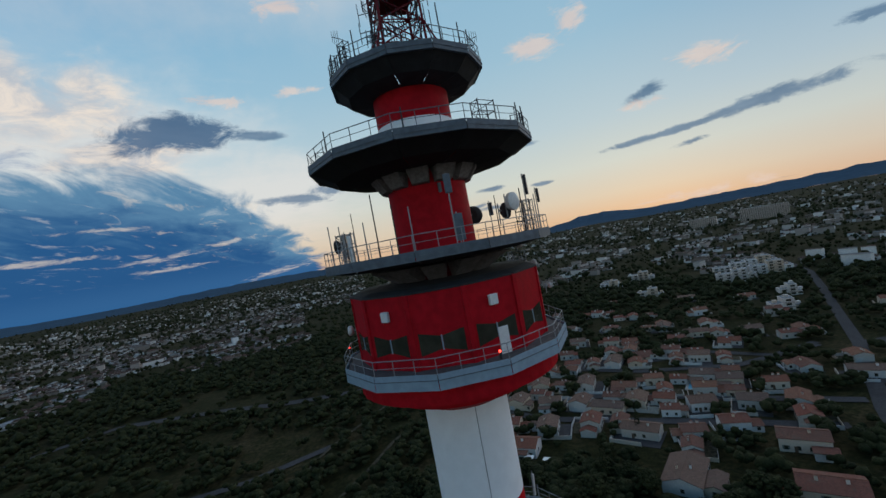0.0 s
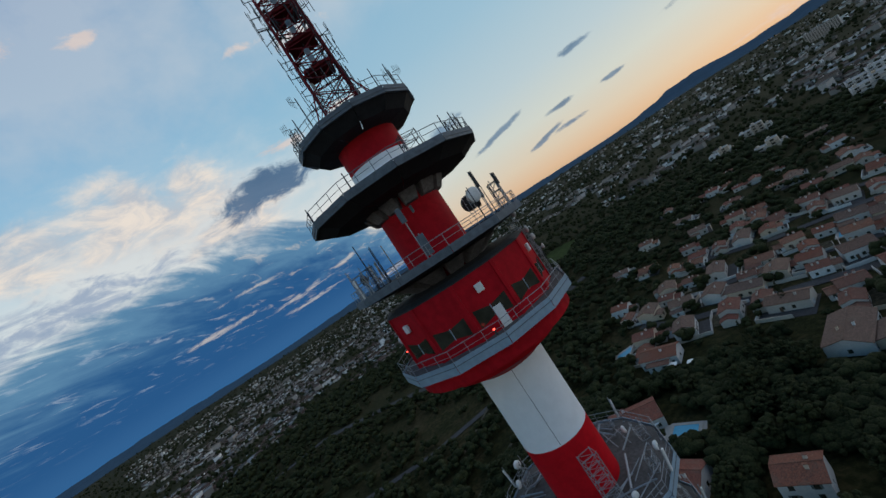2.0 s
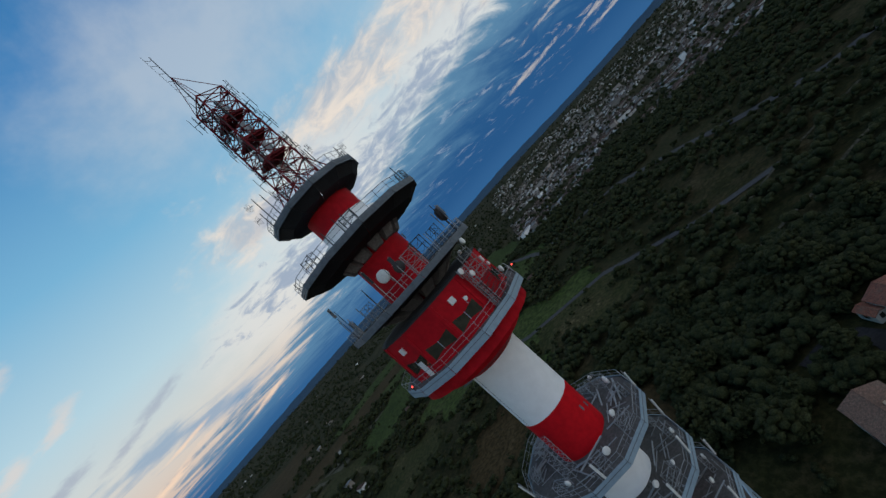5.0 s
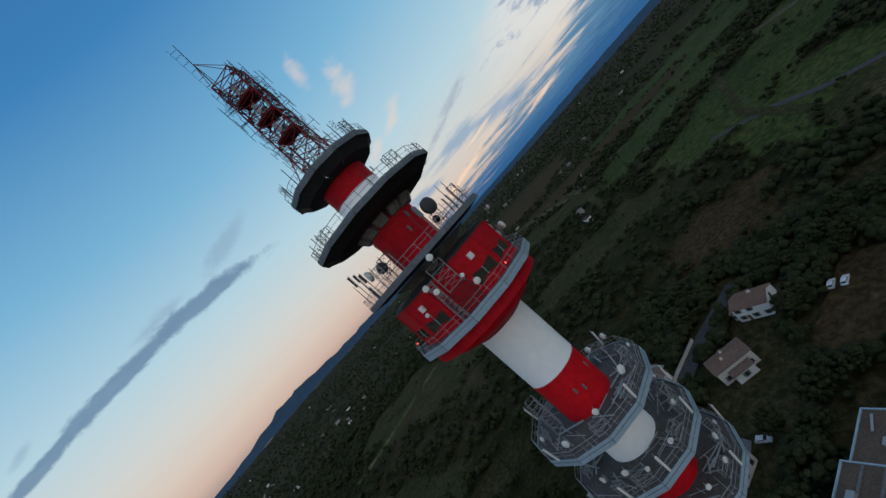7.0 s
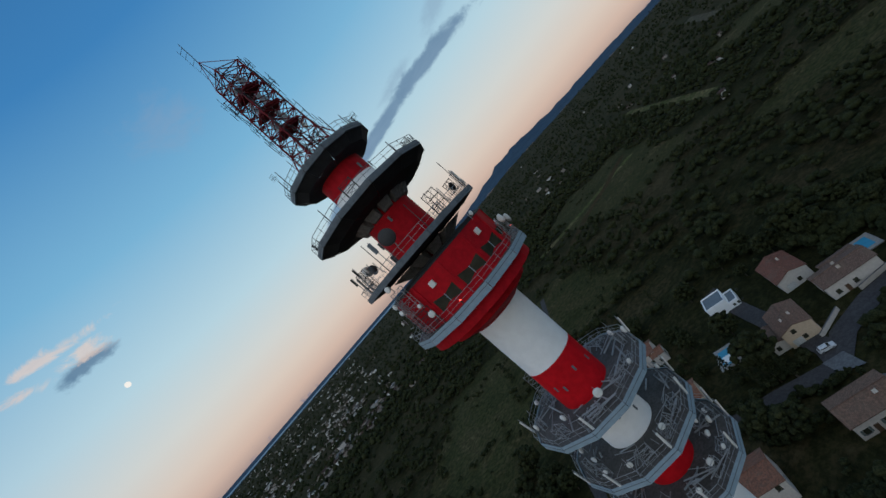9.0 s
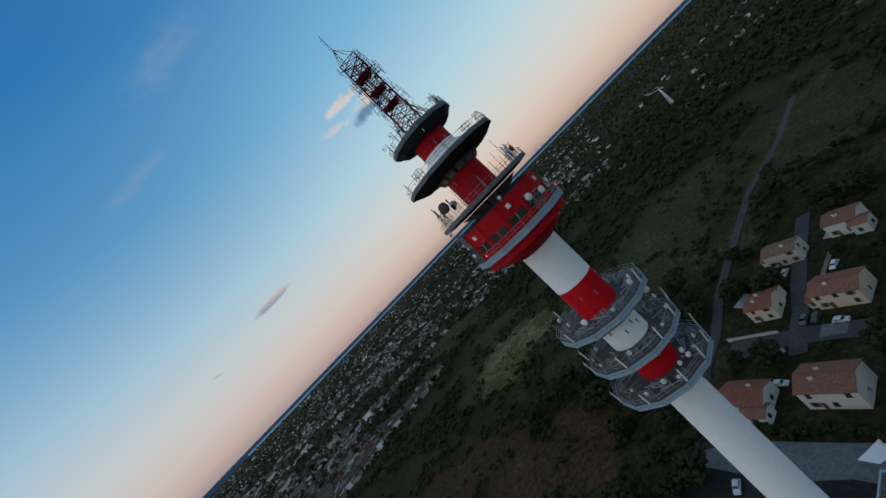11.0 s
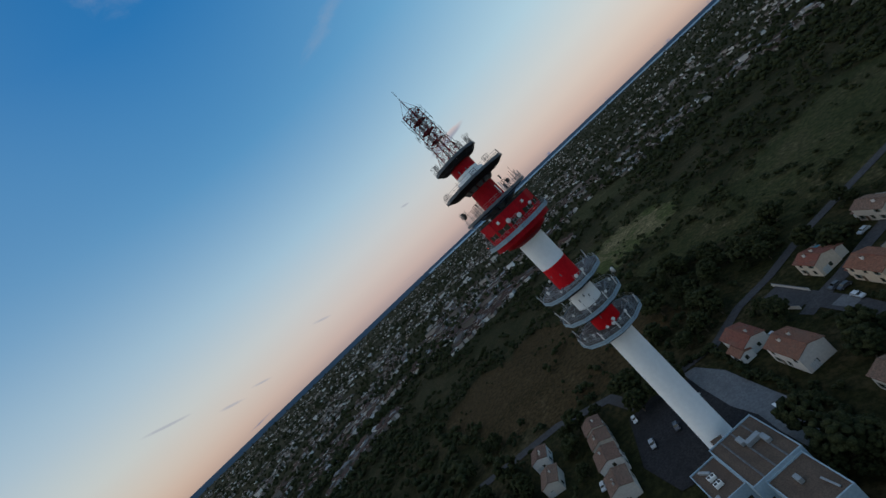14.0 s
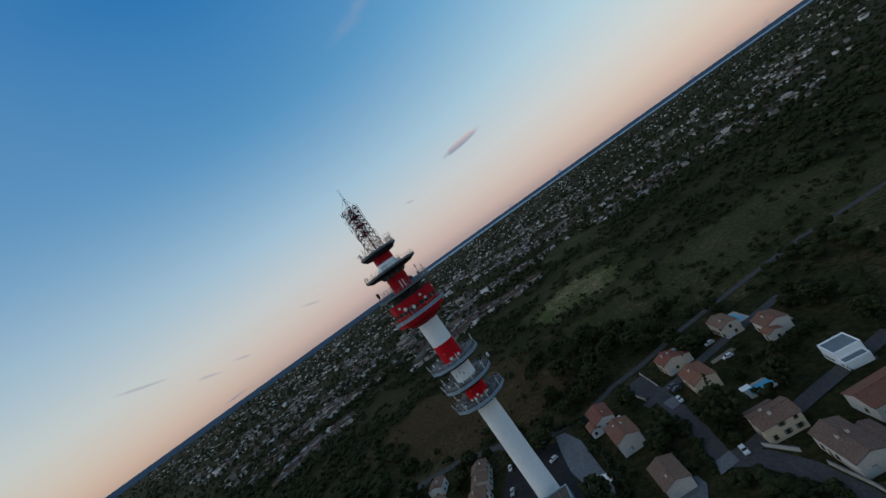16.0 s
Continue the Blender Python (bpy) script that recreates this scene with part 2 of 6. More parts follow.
    moon = g.step(g.vec("DOT_PRODUCT", way, (math.cos(radians(-78.8)) * math.cos(radians(15.2)), math.sin(radians(-78.8)) * math.cos(radians(15.2)), math.sin(radians(15.2)))), 0.999982, 0.999989)
    sky = g.mix(g.math("MULTIPLY", moon, 0.85), sky, lin(255, 246, 236))
    back = g.node("ShaderNodeBackground")
    g.put(back.inputs[0], sky)
    back.inputs[1].default_value = 1.0
    out = g.node("ShaderNodeOutputWorld")
    w.node_tree.links.new(back.outputs[0], out.inputs[0])


evening_sky()
sun = new("sun", bpy.data.lights.new("sun", "SUN"))
sun.data.energy, sun.data.angle, sun.data.color = 0.84, radians(100), (1.0, 0.92, 0.84)
sun.matrix_world = look((200 * math.cos(radians(24)), 200 * math.sin(radians(24)), 190), (0, 0, 20))
scene.view_settings.exposure = 0.0

# ---------------------------------------------------------------- materials


def material(name, colour, rough=0.7, metal=0.0, vary=0.25, fine=6.0, coarse=0.35, bump=0.15, second=None, spec=0.4):
    """Base colour with grain and stains at two scales and a fine relief, in metres."""
    m = bpy.data.materials.new(name)
    m.use_nodes = True
    g = Graph(m.node_tree)
    bsdf = m.node_tree.nodes["Principled BSDF"]
    pos = g.node("ShaderNodeNewGeometry").outputs["Position"]
    a, b = g.noise(pos, fine, 5, 0.6), g.noise(pos, coarse, 4, 0.55)
    lit = (*[min(1, c * (1 + vary)) for c in colour], 1)
    dim = (*[c * (1 - vary) for c in colour], 1)
    c = g.mix(g.step(a, 0.3, 0.7), dim, lit)
    if second:
        c = g.mix(g.step(b, 0.45, 0.62), c, (*second, 1))
    else:
        c = g.mix(g.math("MULTIPLY", g.step(b, 0.42, 0.7), min(0.9, vary * 1.6)), c, (*[q * 0.62 for q in colour], 1))
    g.put(bsdf.inputs["Base Color"], c)
    g.put(bsdf.inputs["Roughness"], g.math("ADD", g.math("MULTIPLY", a, 0.25), rough - 0.12, clamp=True))
    bsdf.inputs["Metallic"].default_value = metal
    bsdf.inputs["Specular IOR Level"].default_value = spec
    if bump:
        n = g.node("ShaderNodeBump")
        n.inputs["Strength"].default_value, n.inputs["Distance"].default_value = bump, 0.5 / fine
        g.put(n.inputs["Height"], a)
        g.put(bsdf.inputs["Normal"], n.outputs[0])
    return m


def tile_material(name, colours):
    """Canal tiles: rows of rounded tiles, each roof its own tint."""
    m = bpy.data.materials.new(name)
    m.use_nodes = True
    g = Graph(m.node_tree)
    bsdf = m.node_tree.nodes["Principled BSDF"]
    coord = g.node("ShaderNodeTexCoord").outputs["Object"]
    pos = g.node("ShaderNodeNewGeometry").outputs["Position"]
    wave = g.node("ShaderNodeTexWave")
    wave.wave_type, wave.bands_direction = "BANDS", "X"
    g.put(wave.inputs["Vector"], coord)
    wave.inputs["Scale"].default_value, wave.inputs["Distortion"].default_value = 1.3, 0.6
    rnd = g.node("ShaderNodeObjectInfo").outputs["Random"]
    tint = g.ramp(rnd, [(i / (len(colours) - 1), (*c, 1)) for i, c in enumerate(colours)])
    a = g.noise(pos, 2.2, 5, 0.7)
    spots = g.noise(pos, 5.5, 3, 0.8)
    c = g.mix(g.step(a, 0.38, 0.64), g.mix(0.55, tint, (0.05, 0.038, 0.033, 1)), tint)
    c = g.mix(g.math("MULTIPLY", g.step(spots, 0.56, 0.68), 0.5), c, (0.34, 0.26, 0.20, 1))
    c = g.mix(g.math("MULTIPLY", g.step(spots, 0.44, 0.34), 0.55), c, (0.030, 0.024, 0.022, 1))
    c = g.mix(g.math("MULTIPLY", g.step(g.noise(pos, 0.3, 3), 0.5, 0.7), 0.4), c, (0.16, 0.12, 0.09, 1))
    c = g.mix(g.math("MULTIPLY", g.step(wave.outputs["Fac"], 0.55, 0.1), 0.35), c, (0.03, 0.02, 0.018, 1))
    g.put(bsdf.inputs["Base Color"], c)
    bsdf.inputs["Roughness"].default_value = 0.9
    bsdf.inputs["Specular IOR Level"].default_value = 0.08
    n = g.node("ShaderNodeBump")
    n.inputs["Strength"].default_value, n.inputs["Distance"].default_value = 0.5, 0.08
    g.put(n.inputs["Height"], wave.outputs["Fac"])
    g.put(bsdf.inputs["Normal"], n.outputs[0])
    return m


def island_material(name, stops, rough=0.85, by_object=False, stain=0.28):
    """Many alike pieces, each its own tint."""
    m = bpy.data.materials.new(name)
    m.use_nodes = True
    g = Graph(m.node_tree)
    bsdf = m.node_tree.nodes["Principled BSDF"]
    geo = g.node("ShaderNodeNewGeometry")
    rnd = g.node("ShaderNodeObjectInfo").outputs["Random"] if by_object else geo.outputs["Random Per Island"]
    tint = g.ramp(rnd, [(p, (*c, 1)) for p, c in stops])
    a = g.noise(geo.outputs["Position"], 1.6, 4, 0.65)
    g.put(bsdf.inputs["Base Color"], g.mix(g.math("MULTIPLY", g.step(a, 0.35, 0.65), stain), tint, (0.0, 0.0, 0.0, 1)))
    bsdf.inputs["Roughness"].default_value = rough
    bsdf.inputs["Specular IOR Level"].default_value = 0.2
    return m


def land_material(name, stops, wide=0.016, tufts=0.45):
    """Rough land: colours mottled by noise from field size down to tufts."""
    m = bpy.data.materials.new(name)
    m.use_nodes = True
    g = Graph(m.node_tree)
    bsdf = m.node_tree.nodes["Principled BSDF"]
    pos = g.node("ShaderNodeNewGeometry").outputs["Position"]
    big, mid, small = g.noise(pos, wide, 5, 0.6, 0.6), g.noise(pos, wide * 6, 5, 0.65, 0.4), g.noise(pos, tufts, 5, 0.7)
    v = g.math("ADD", g.math("ADD", g.math("MULTIPLY", big, 0.45), g.math("MULTIPLY", mid, 0.33)), g.math("MULTIPLY", small, 0.22))
    c = g.ramp(g.step(v, 0.33, 0.67), [(p, (*q, 1)) for p, q in stops])
    c = g.mix(g.math("MULTIPLY", g.step(small, 0.62, 0.38), 0.55), c, (0.006, 0.008, 0.004, 1))
    g.put(bsdf.inputs["Base Color"], c)
    bsdf.inputs["Roughness"].default_value = 0.95
    bsdf.inputs["Specular IOR Level"].default_value = 0.04
    n = g.node("ShaderNodeBump")
    n.inputs["Strength"].default_value, n.inputs["Distance"].default_value = 0.6, 0.8
    g.put(n.inputs["Height"], small)
    g.put(bsdf.inputs["Normal"], n.outputs[0])
    return m


def leaf_material(name, stops):
    """Foliage: each clump its own green, with leaf-sized shade between leaves painted into the colour."""
    m = bpy.data.materials.new(name)
    m.use_nodes = True
    g = Graph(m.node_tree)
    bsdf = m.node_tree.nodes["Principled BSDF"]
    geo = g.node("ShaderNodeNewGeometry")
    tint = g.ramp(geo.outputs["Random Per Island"], [(p, (*c, 1)) for p, c in stops])
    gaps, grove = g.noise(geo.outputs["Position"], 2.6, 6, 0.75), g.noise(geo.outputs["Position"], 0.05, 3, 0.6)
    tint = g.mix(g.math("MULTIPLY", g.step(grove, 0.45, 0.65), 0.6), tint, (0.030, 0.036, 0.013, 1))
    # near-black in the relief's hollows stands for shade between the leaves
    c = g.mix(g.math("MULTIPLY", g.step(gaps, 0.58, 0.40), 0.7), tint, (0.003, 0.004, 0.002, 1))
    g.put(bsdf.inputs["Base Color"], c)
    bsdf.inputs["Roughness"].default_value = 0.9
    bsdf.inputs["Specular IOR Level"].default_value = 0.08
    n = g.node("ShaderNodeBump")
    n.inputs["Strength"].default_value, n.inputs["Distance"].default_value = 0.9, 0.35
    g.put(n.inputs["Height"], gaps)
    g.put(bsdf.inputs["Normal"], n.outputs[0])
    return m


def lamp_material(name, colour, power):
    m = bpy.data.materials.new(name)
    m.use_nodes = True
    bsdf = m.node_tree.nodes["Principled BSDF"]
    bsdf.inputs["Base Color"].default_value = (*colour, 1)
    bsdf.inputs["Emission Color"].default_value = (*colour, 1)
    bsdf.inputs["Emission Strength"].default_value = power
    return m


M_RED = material("red_paint", (0.50, 0.008, 0.014), 0.6, vary=0.12, fine=1.2, coarse=0.22, bump=0.05, spec=0.07)
# the same red, its colour darkened for the shade on upper shaft and gondola
M_SHADEDRED = material("red_paint_in_shade", (0.400, 0.008, 0.015), 0.62, vary=0.16, fine=1.4, coarse=0.25, bump=0.05, spec=0.07)
M_DARKRED = material("dull_red_paint", (0.13, 0.008, 0.013), 0.65, vary=0.2, fine=1.5, coarse=0.3, bump=0.05, spec=0.07)
M_WHITE = material("white_paint", (0.80, 0.81, 0.82), 0.6, vary=0.03, fine=0.9, coarse=0.12, bump=0.03, spec=0.2)
M_SKIRT = material("pale_blue_grey_paint", (0.25, 0.335, 0.40), 0.55, vary=0.10, fine=2.0, coarse=0.5, bump=0.08, spec=0.25)
M_EDGE = material("weathered_grey_paint", (0.115, 0.138, 0.16), 0.6, vary=0.2, fine=2.0, coarse=0.5, bump=0.08, spec=0.25)
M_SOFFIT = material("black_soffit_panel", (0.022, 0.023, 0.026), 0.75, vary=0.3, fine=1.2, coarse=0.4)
M_CONCRETE = material("grey_concrete", (0.20, 0.20, 0.20), 0.85, vary=0.25, fine=3.0, coarse=0.6)
M_DECK = material("dark_deck", (0.075, 0.069, 0.066), 0.85, vary=0.35, fine=3.0, coarse=0.5)
M_STEEL = material("galvanised_steel", (0.27, 0.285, 0.30), 0.5, 0.4, vary=0.15, fine=8.0, coarse=1.5, bump=0.05)
M_DARKSTEEL = material("dark_steel", (0.040, 0.042, 0.046), 0.6, 0.2, vary=0.2, fine=8.0, coarse=1.5, bump=0.05, spec=0.25)
M_REDSTEEL = material("red_painted_steel", (0.16, 0.012, 0.018), 0.65, vary=0.2, fine=6.0, coarse=1.0, bump=0.05, spec=0.2)
M_RADOME = material("white_radome", (0.68, 0.68, 0.66), 0.45, vary=0.08, fine=5.0, coarse=1.5, bump=0.02)
M_BLACK = material("black_radome", (0.03, 0.03, 0.032), 0.6, vary=0.2, fine=5.0, coarse=1.5, bump=0.02)
M_GLASS = material("dark_glass", (0.040, 0.040, 0.028), 0.15, vary=0.3, fine=0.8, coarse=0.3, bump=0.0, spec=0.6)
M_LAMP = lamp_material("red_lamp_glow", (1.0, 0.06, 0.04), 5.0)
M_GROUND = land_material("scrubland", [(0, (0.015, 0.016, 0.006)), (0.4, (0.027, 0.027, 0.010)), (0.7, (0.044, 0.036, 0.016)), (1, (0.072, 0.056, 0.029))])
M_FIELD = land_material("rough_grass", [(0, (0.024, 0.028, 0.009)), (0.4, (0.040, 0.042, 0.015)), (0.75, (0.060, 0.052, 0.022)), (1, (0.125, 0.096, 0.050))], 0.03)
M_GREENFIELD = land_material("green_field", [(0, (0.024, 0.038, 0.010)), (0.5, (0.042, 0.060, 0.015)), (1, (0.066, 0.078, 0.025))], 0.008, 0.25)
M_EARTH = land_material("bare_earth", [(0, (0.032, 0.023, 0.009)), (0.45, (0.053, 0.034, 0.015)), (0.8, (0.064, 0.042, 0.019)), (1, (0.098, 0.068, 0.034))], 0.03)
M_MEADOW = land_material("dry_meadow", [(0, (0.042, 0.055, 0.016)), (0.4, (0.073, 0.083, 0.026)), (0.65, (0.120, 0.104, 0.048)), (1, (0.247, 0.195, 0.104))], 0.03)
M_SLOPE = land_material("olive_grass", [(0, (0.026, 0.031, 0.011)), (0.45, (0.046, 0.049, 0.018)), (0.8, (0.068, 0.060, 0.027)), (1, (0.11, 0.088, 0.045))], 0.03)
M_PATH = land_material("trodden_earth_path", [(0, (0.050, 0.044, 0.030)), (0.5, (0.090, 0.078, 0.054)), (1, (0.13, 0.112, 0.080))], 0.05, 0.8)
M_ASPHALT = material("asphalt", (0.056, 0.054, 0.055), 0.95, vary=0.25, fine=1.5, coarse=0.12, bump=0.2, spec=0.08)
M_NEWASPHALT = material("fresh_asphalt", (0.026, 0.025, 0.026), 0.95, vary=0.3, fine=1.5, coarse=0.1, bump=0.2, spec=0.05)
M_PAVING = material("pale_paving", (0.105, 0.107, 0.112), 0.9, vary=0.25, fine=1.5, coarse=0.2, bump=0.15)
M_PLASTER = island_material("pale_plaster", [(0, (0.513, 0.456, 0.399)), (0.3, (0.593, 0.547, 0.513)), (0.5, (0.570, 0.433, 0.308)), (0.7, (0.467, 0.422, 0.376)), (1, (0.684, 0.661, 0.638))], by_object=True, stain=0.12)
M_TILES = tile_material("clay_roof_tiles", [(0.248, 0.083, 0.052), (0.304, 0.133, 0.081), (0.208, 0.097, 0.070), (0.272, 0.083, 0.056)])
M_OLDTILES = tile_material("weathered_roof_tiles", [(0.195, 0.111, 0.083), (0.234, 0.141, 0.101), (0.172, 0.111, 0.090)])
M_GRAVELROOF = material("brown_gravel_roof", (0.088, 0.060, 0.044), 0.95, vary=0.3, fine=3.0, coarse=0.25, bump=0.2)
M_STONE = material("pale_stone", (0.29, 0.275, 0.25), 0.85, vary=0.15, fine=2.0, coarse=0.4, bump=0.1)
M_SEA = material("pale_sea", (0.15, 0.24, 0.31), 0.6, vary=0.05, fine=0.02, coarse=0.004, bump=0.0)
M_POOL = material("pool_water", (0.045, 0.27, 0.41), 0.35, vary=0.08, fine=1.0, coarse=0.3, bump=0.03, spec=0.2)
M_BARK = material("bark", (0.06, 0.045, 0.03), 0.95, vary=0.3, fine=6.0, coarse=1.0, bump=0.3)
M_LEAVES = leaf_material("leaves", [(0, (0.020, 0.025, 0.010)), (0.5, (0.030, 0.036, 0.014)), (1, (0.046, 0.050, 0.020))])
M_FAR_WALLS = island_material("far_walls", [(0, (0.16, 0.135, 0.115)), (0.36, (0.33, 0.29, 0.255)), (0.62, (0.46, 0.40, 0.355)), (0.84, (0.79, 0.76, 0.73)), (1, (0.88, 0.87, 0.86))], 0.9)
M_FAR_ROOFS = island_material("far_roofs", [(0, (0.050, 0.027, 0.022)), (0.5, (0.088, 0.049, 0.037)), (0.78, (0.048, 0.037, 0.033)), (0.92, (0.14, 0.145, 0.15)), (1, (0.34, 0.35, 0.36))], 0.95)
# the blue is distance haze put into the hills' base colour
M_HILL = material("haze_blue_hills", (0.048, 0.080, 0.115), 1.0, vary=0.15, fine=0.02, coarse=0.004, bump=0.0, spec=0.0)
M_CARPAINT = island_material("car_paint", [(0, (0.60, 0.61, 0.62)), (0.5, (0.50, 0.52, 0.54)), (0.75, (0.05, 0.05, 0.06)), (1, (0.25, 0.26, 0.28))], 0.25, by_object=True)
M_RUBBER = material("black_rubber", (0.02, 0.02, 0.02), 0.8, vary=0.2)

# ---------------------------------------------------------------- mesh helpers


def part(name, bm, mat, parent=None, label=""):
    """Links a bmesh as one mesh object, under a thing or a part."""
    me = bpy.data.meshes.new(name)
    bm.to_mesh(me)
    bm.free()
    me.materials.append(mat)
    return link(name, me, parent, label)


def link(name, me, parent=None, label="", m=None):
    ob = new(name, me)
    ob.parent = parent
    if m is not None:
        ob.matrix_basis = m
    if label:
        ob["label"] = label
    return ob


def thing(name, label, category, group="", m=None):
    ob = new(name)
    ob.empty_display_size = 0.3
    if m is not None:
        ob.matrix_basis = m
    return tagged(ob, label, category, group)


def box(bm, lo, hi, m=None, bevel=0.0):
    made = bmesh.ops.create_cube(bm, size=1.0)["verts"]
    c = [(a + b) / 2 for a, b in zip(lo, hi)]
    s = [b - a for a, b in zip(lo, hi)]
    for v in made:
        v.co = Vector([c[i] + v.co[i] * s[i] for i in range(3)])
    if bevel:
        edges = {e for v in made for e in v.link_edges}
        made = bmesh.ops.bevel(bm, geom=list(edges), offset=bevel, segments=1, affect="EDGES")["verts"]
    if m is not None:
        bmesh.ops.transform(bm, matrix=m, verts=made)
    return made


def tube(bm, a, b, r, n=6, r2=None):
    """A bar from a to b."""
    a, b = Vector(a), Vector(b)
    d = b - a
    made = bmesh.ops.create_cone(bm, cap_ends=True, segments=n, radius1=r, radius2=r if r2 is None else r2, depth=d.length)["verts"]
    bmesh.ops.transform(bm, matrix=Matrix.Translation((a + b) / 2) @ d.to_track_quat("Z", "Y").to_matrix().to_4x4(), verts=made)
    return made


def revolve(bm, profile, n, phase=0.0, smooth=False):
    """Turns a profile of (radius, height) round the z axis."""
    rings = [[bm.verts.new((r * math.cos(phase + i * math.tau / n), r * math.sin(phase + i * math.tau / n), z)) for i in range(n)] for r, z in profile]
    for p, q in zip(rings, rings[1:]):
        for i in range(n):
            f = bm.faces.new((p[i], p[(i + 1) % n], q[(i + 1) % n], q[i]))
            f.smooth = smooth
    return rings


def prism(bm, pts, z0, z1):
    """An upright prism over a polygon."""
    lo, hi = [bm.verts.new((x, y, z0)) for x, y in pts], [bm.verts.new((x, y, z1)) for x, y in pts]
    n = len(pts)
    for i in range(n):
        bm.faces.new((lo[i], lo[(i + 1) % n], hi[(i + 1) % n], hi[i]))
    bm.faces.new(hi)
    bm.faces.new(lo[::-1])
    return lo + hi


def polar(r, a, z=0.0):
    return Vector((r * math.cos(radians(a)), r * math.sin(radians(a)), z))


# ---------------------------------------------------------------- the telecom tower
tower = thing("telecom_tower", "tall red and white concrete telecom tower with round platforms", "telecom tower")


def shaft(name, profile, mat, label):
    bm = bmesh.new()
    revolve(bm, profile, 64, smooth=True)
    return part(name, bm, mat, tower, label)


shaft("shaft", [(4.05, 0), (3.85, 10), (3.62, 37)], M_WHITE, "white painted concrete shaft")
shaft("shaft_band", [(3.66, 37), (3.66, 44.2)], M_RED, "red painted band")
shaft("shaft_band", [(3.68, 44.2), (3.68, 51.2)], M_WHITE, "white painted band")
shaft("shaft_band", [(3.70, 51.2), (3.71, 58.2)], M_RED, "red painted band")
shaft("shaft_band", [(3.72, 58.2), (3.74, 66.9)], M_WHITE, "white painted band")
shaft("shaft_core", [(3.6, 66), (3.6, 77.9)], M_DARKRED, "dull red core behind the gondola")
shaft("shaft_band", [(3.55, 78.5), (3.50, 86.0)], M_SHADEDRED, "red upper shaft, painted darker for its shade")
shaft("collar", [(3.42, 87.25), (4.35, 87.25), (4.35, 88.75), (4.2, 88.75), (4.2, 88.5), (3.4, 88.5)], M_WHITE, "white painted collar on the deck")
shaft("shaft_band", [(3.46, 86.0), (3.42, 87.9)], M_SHADEDRED, "red shaft, painted darker for its shade")
shaft("shaft_band", [(3.40, 87.9), (3.40, 89.9)], M_WHITE, "white painted band above the deck")
shaft("shaft_band", [(3.36, 89.9), (3.36, 92.6)], M_SHADEDRED, "red top shaft, painted darker for its shade")
for a, z0, z1, r0, r1 in ((-86, 58.3, 66.6, 3.73, 3.75),):
    bm = bmesh.new()
    tube(bm, polar(r0, a, z0), polar(r1, a, z1), 0.022, 5)
    part("cable", bm, M_DARKSTEEL, tower, "thin cable down the shaft")
PHASE, SIDES = radians(15), 12


def post_mesh(h, mat, r=0.03):
    bm = bmesh.new()
    tube(bm, (0, 0, 0), (0, 0, h), r, 5)
    me = bpy.data.meshes.new("post")
    bm.to_mesh(me)
    bm.free()
    me.materials.append(mat)
    return me


def panel_mesh(name, profile, mat, gap=0.03):
    """One of twelve sides of a ring, from its profile, with a narrow joint."""
    bm = bmesh.new()
    h = math.pi / SIDES
    rows = []
    for r, z in profile:
        x, y = r * math.cos(h), r * math.sin(h) - gap
        rows.append((bm.verts.new((x, -y, z)), bm.verts.new((x, y, z))))
    for p, q in zip(rows, rows[1:]):
        bm.faces.new((p[0], p[1], q[1], q[0]))
    me = bpy.data.meshes.new(name)
    bm.to_mesh(me)
    bm.free()
    me.materials.append(mat)
    return me


def ring_rail(name, R, z, r, mat, parent):
    bm = bmesh.new()
    tube(bm, polar(R, -15, z), polar(R, 15, z), r, 5)
    me = bpy.data.meshes.new(name)
    bm.to_mesh(me)
    bm.free()
    me.materials.append(mat)
    for i in range(SIDES):
        link(name, me, parent, "", pose(0, 0, 0, 0, 0, 30 * i))


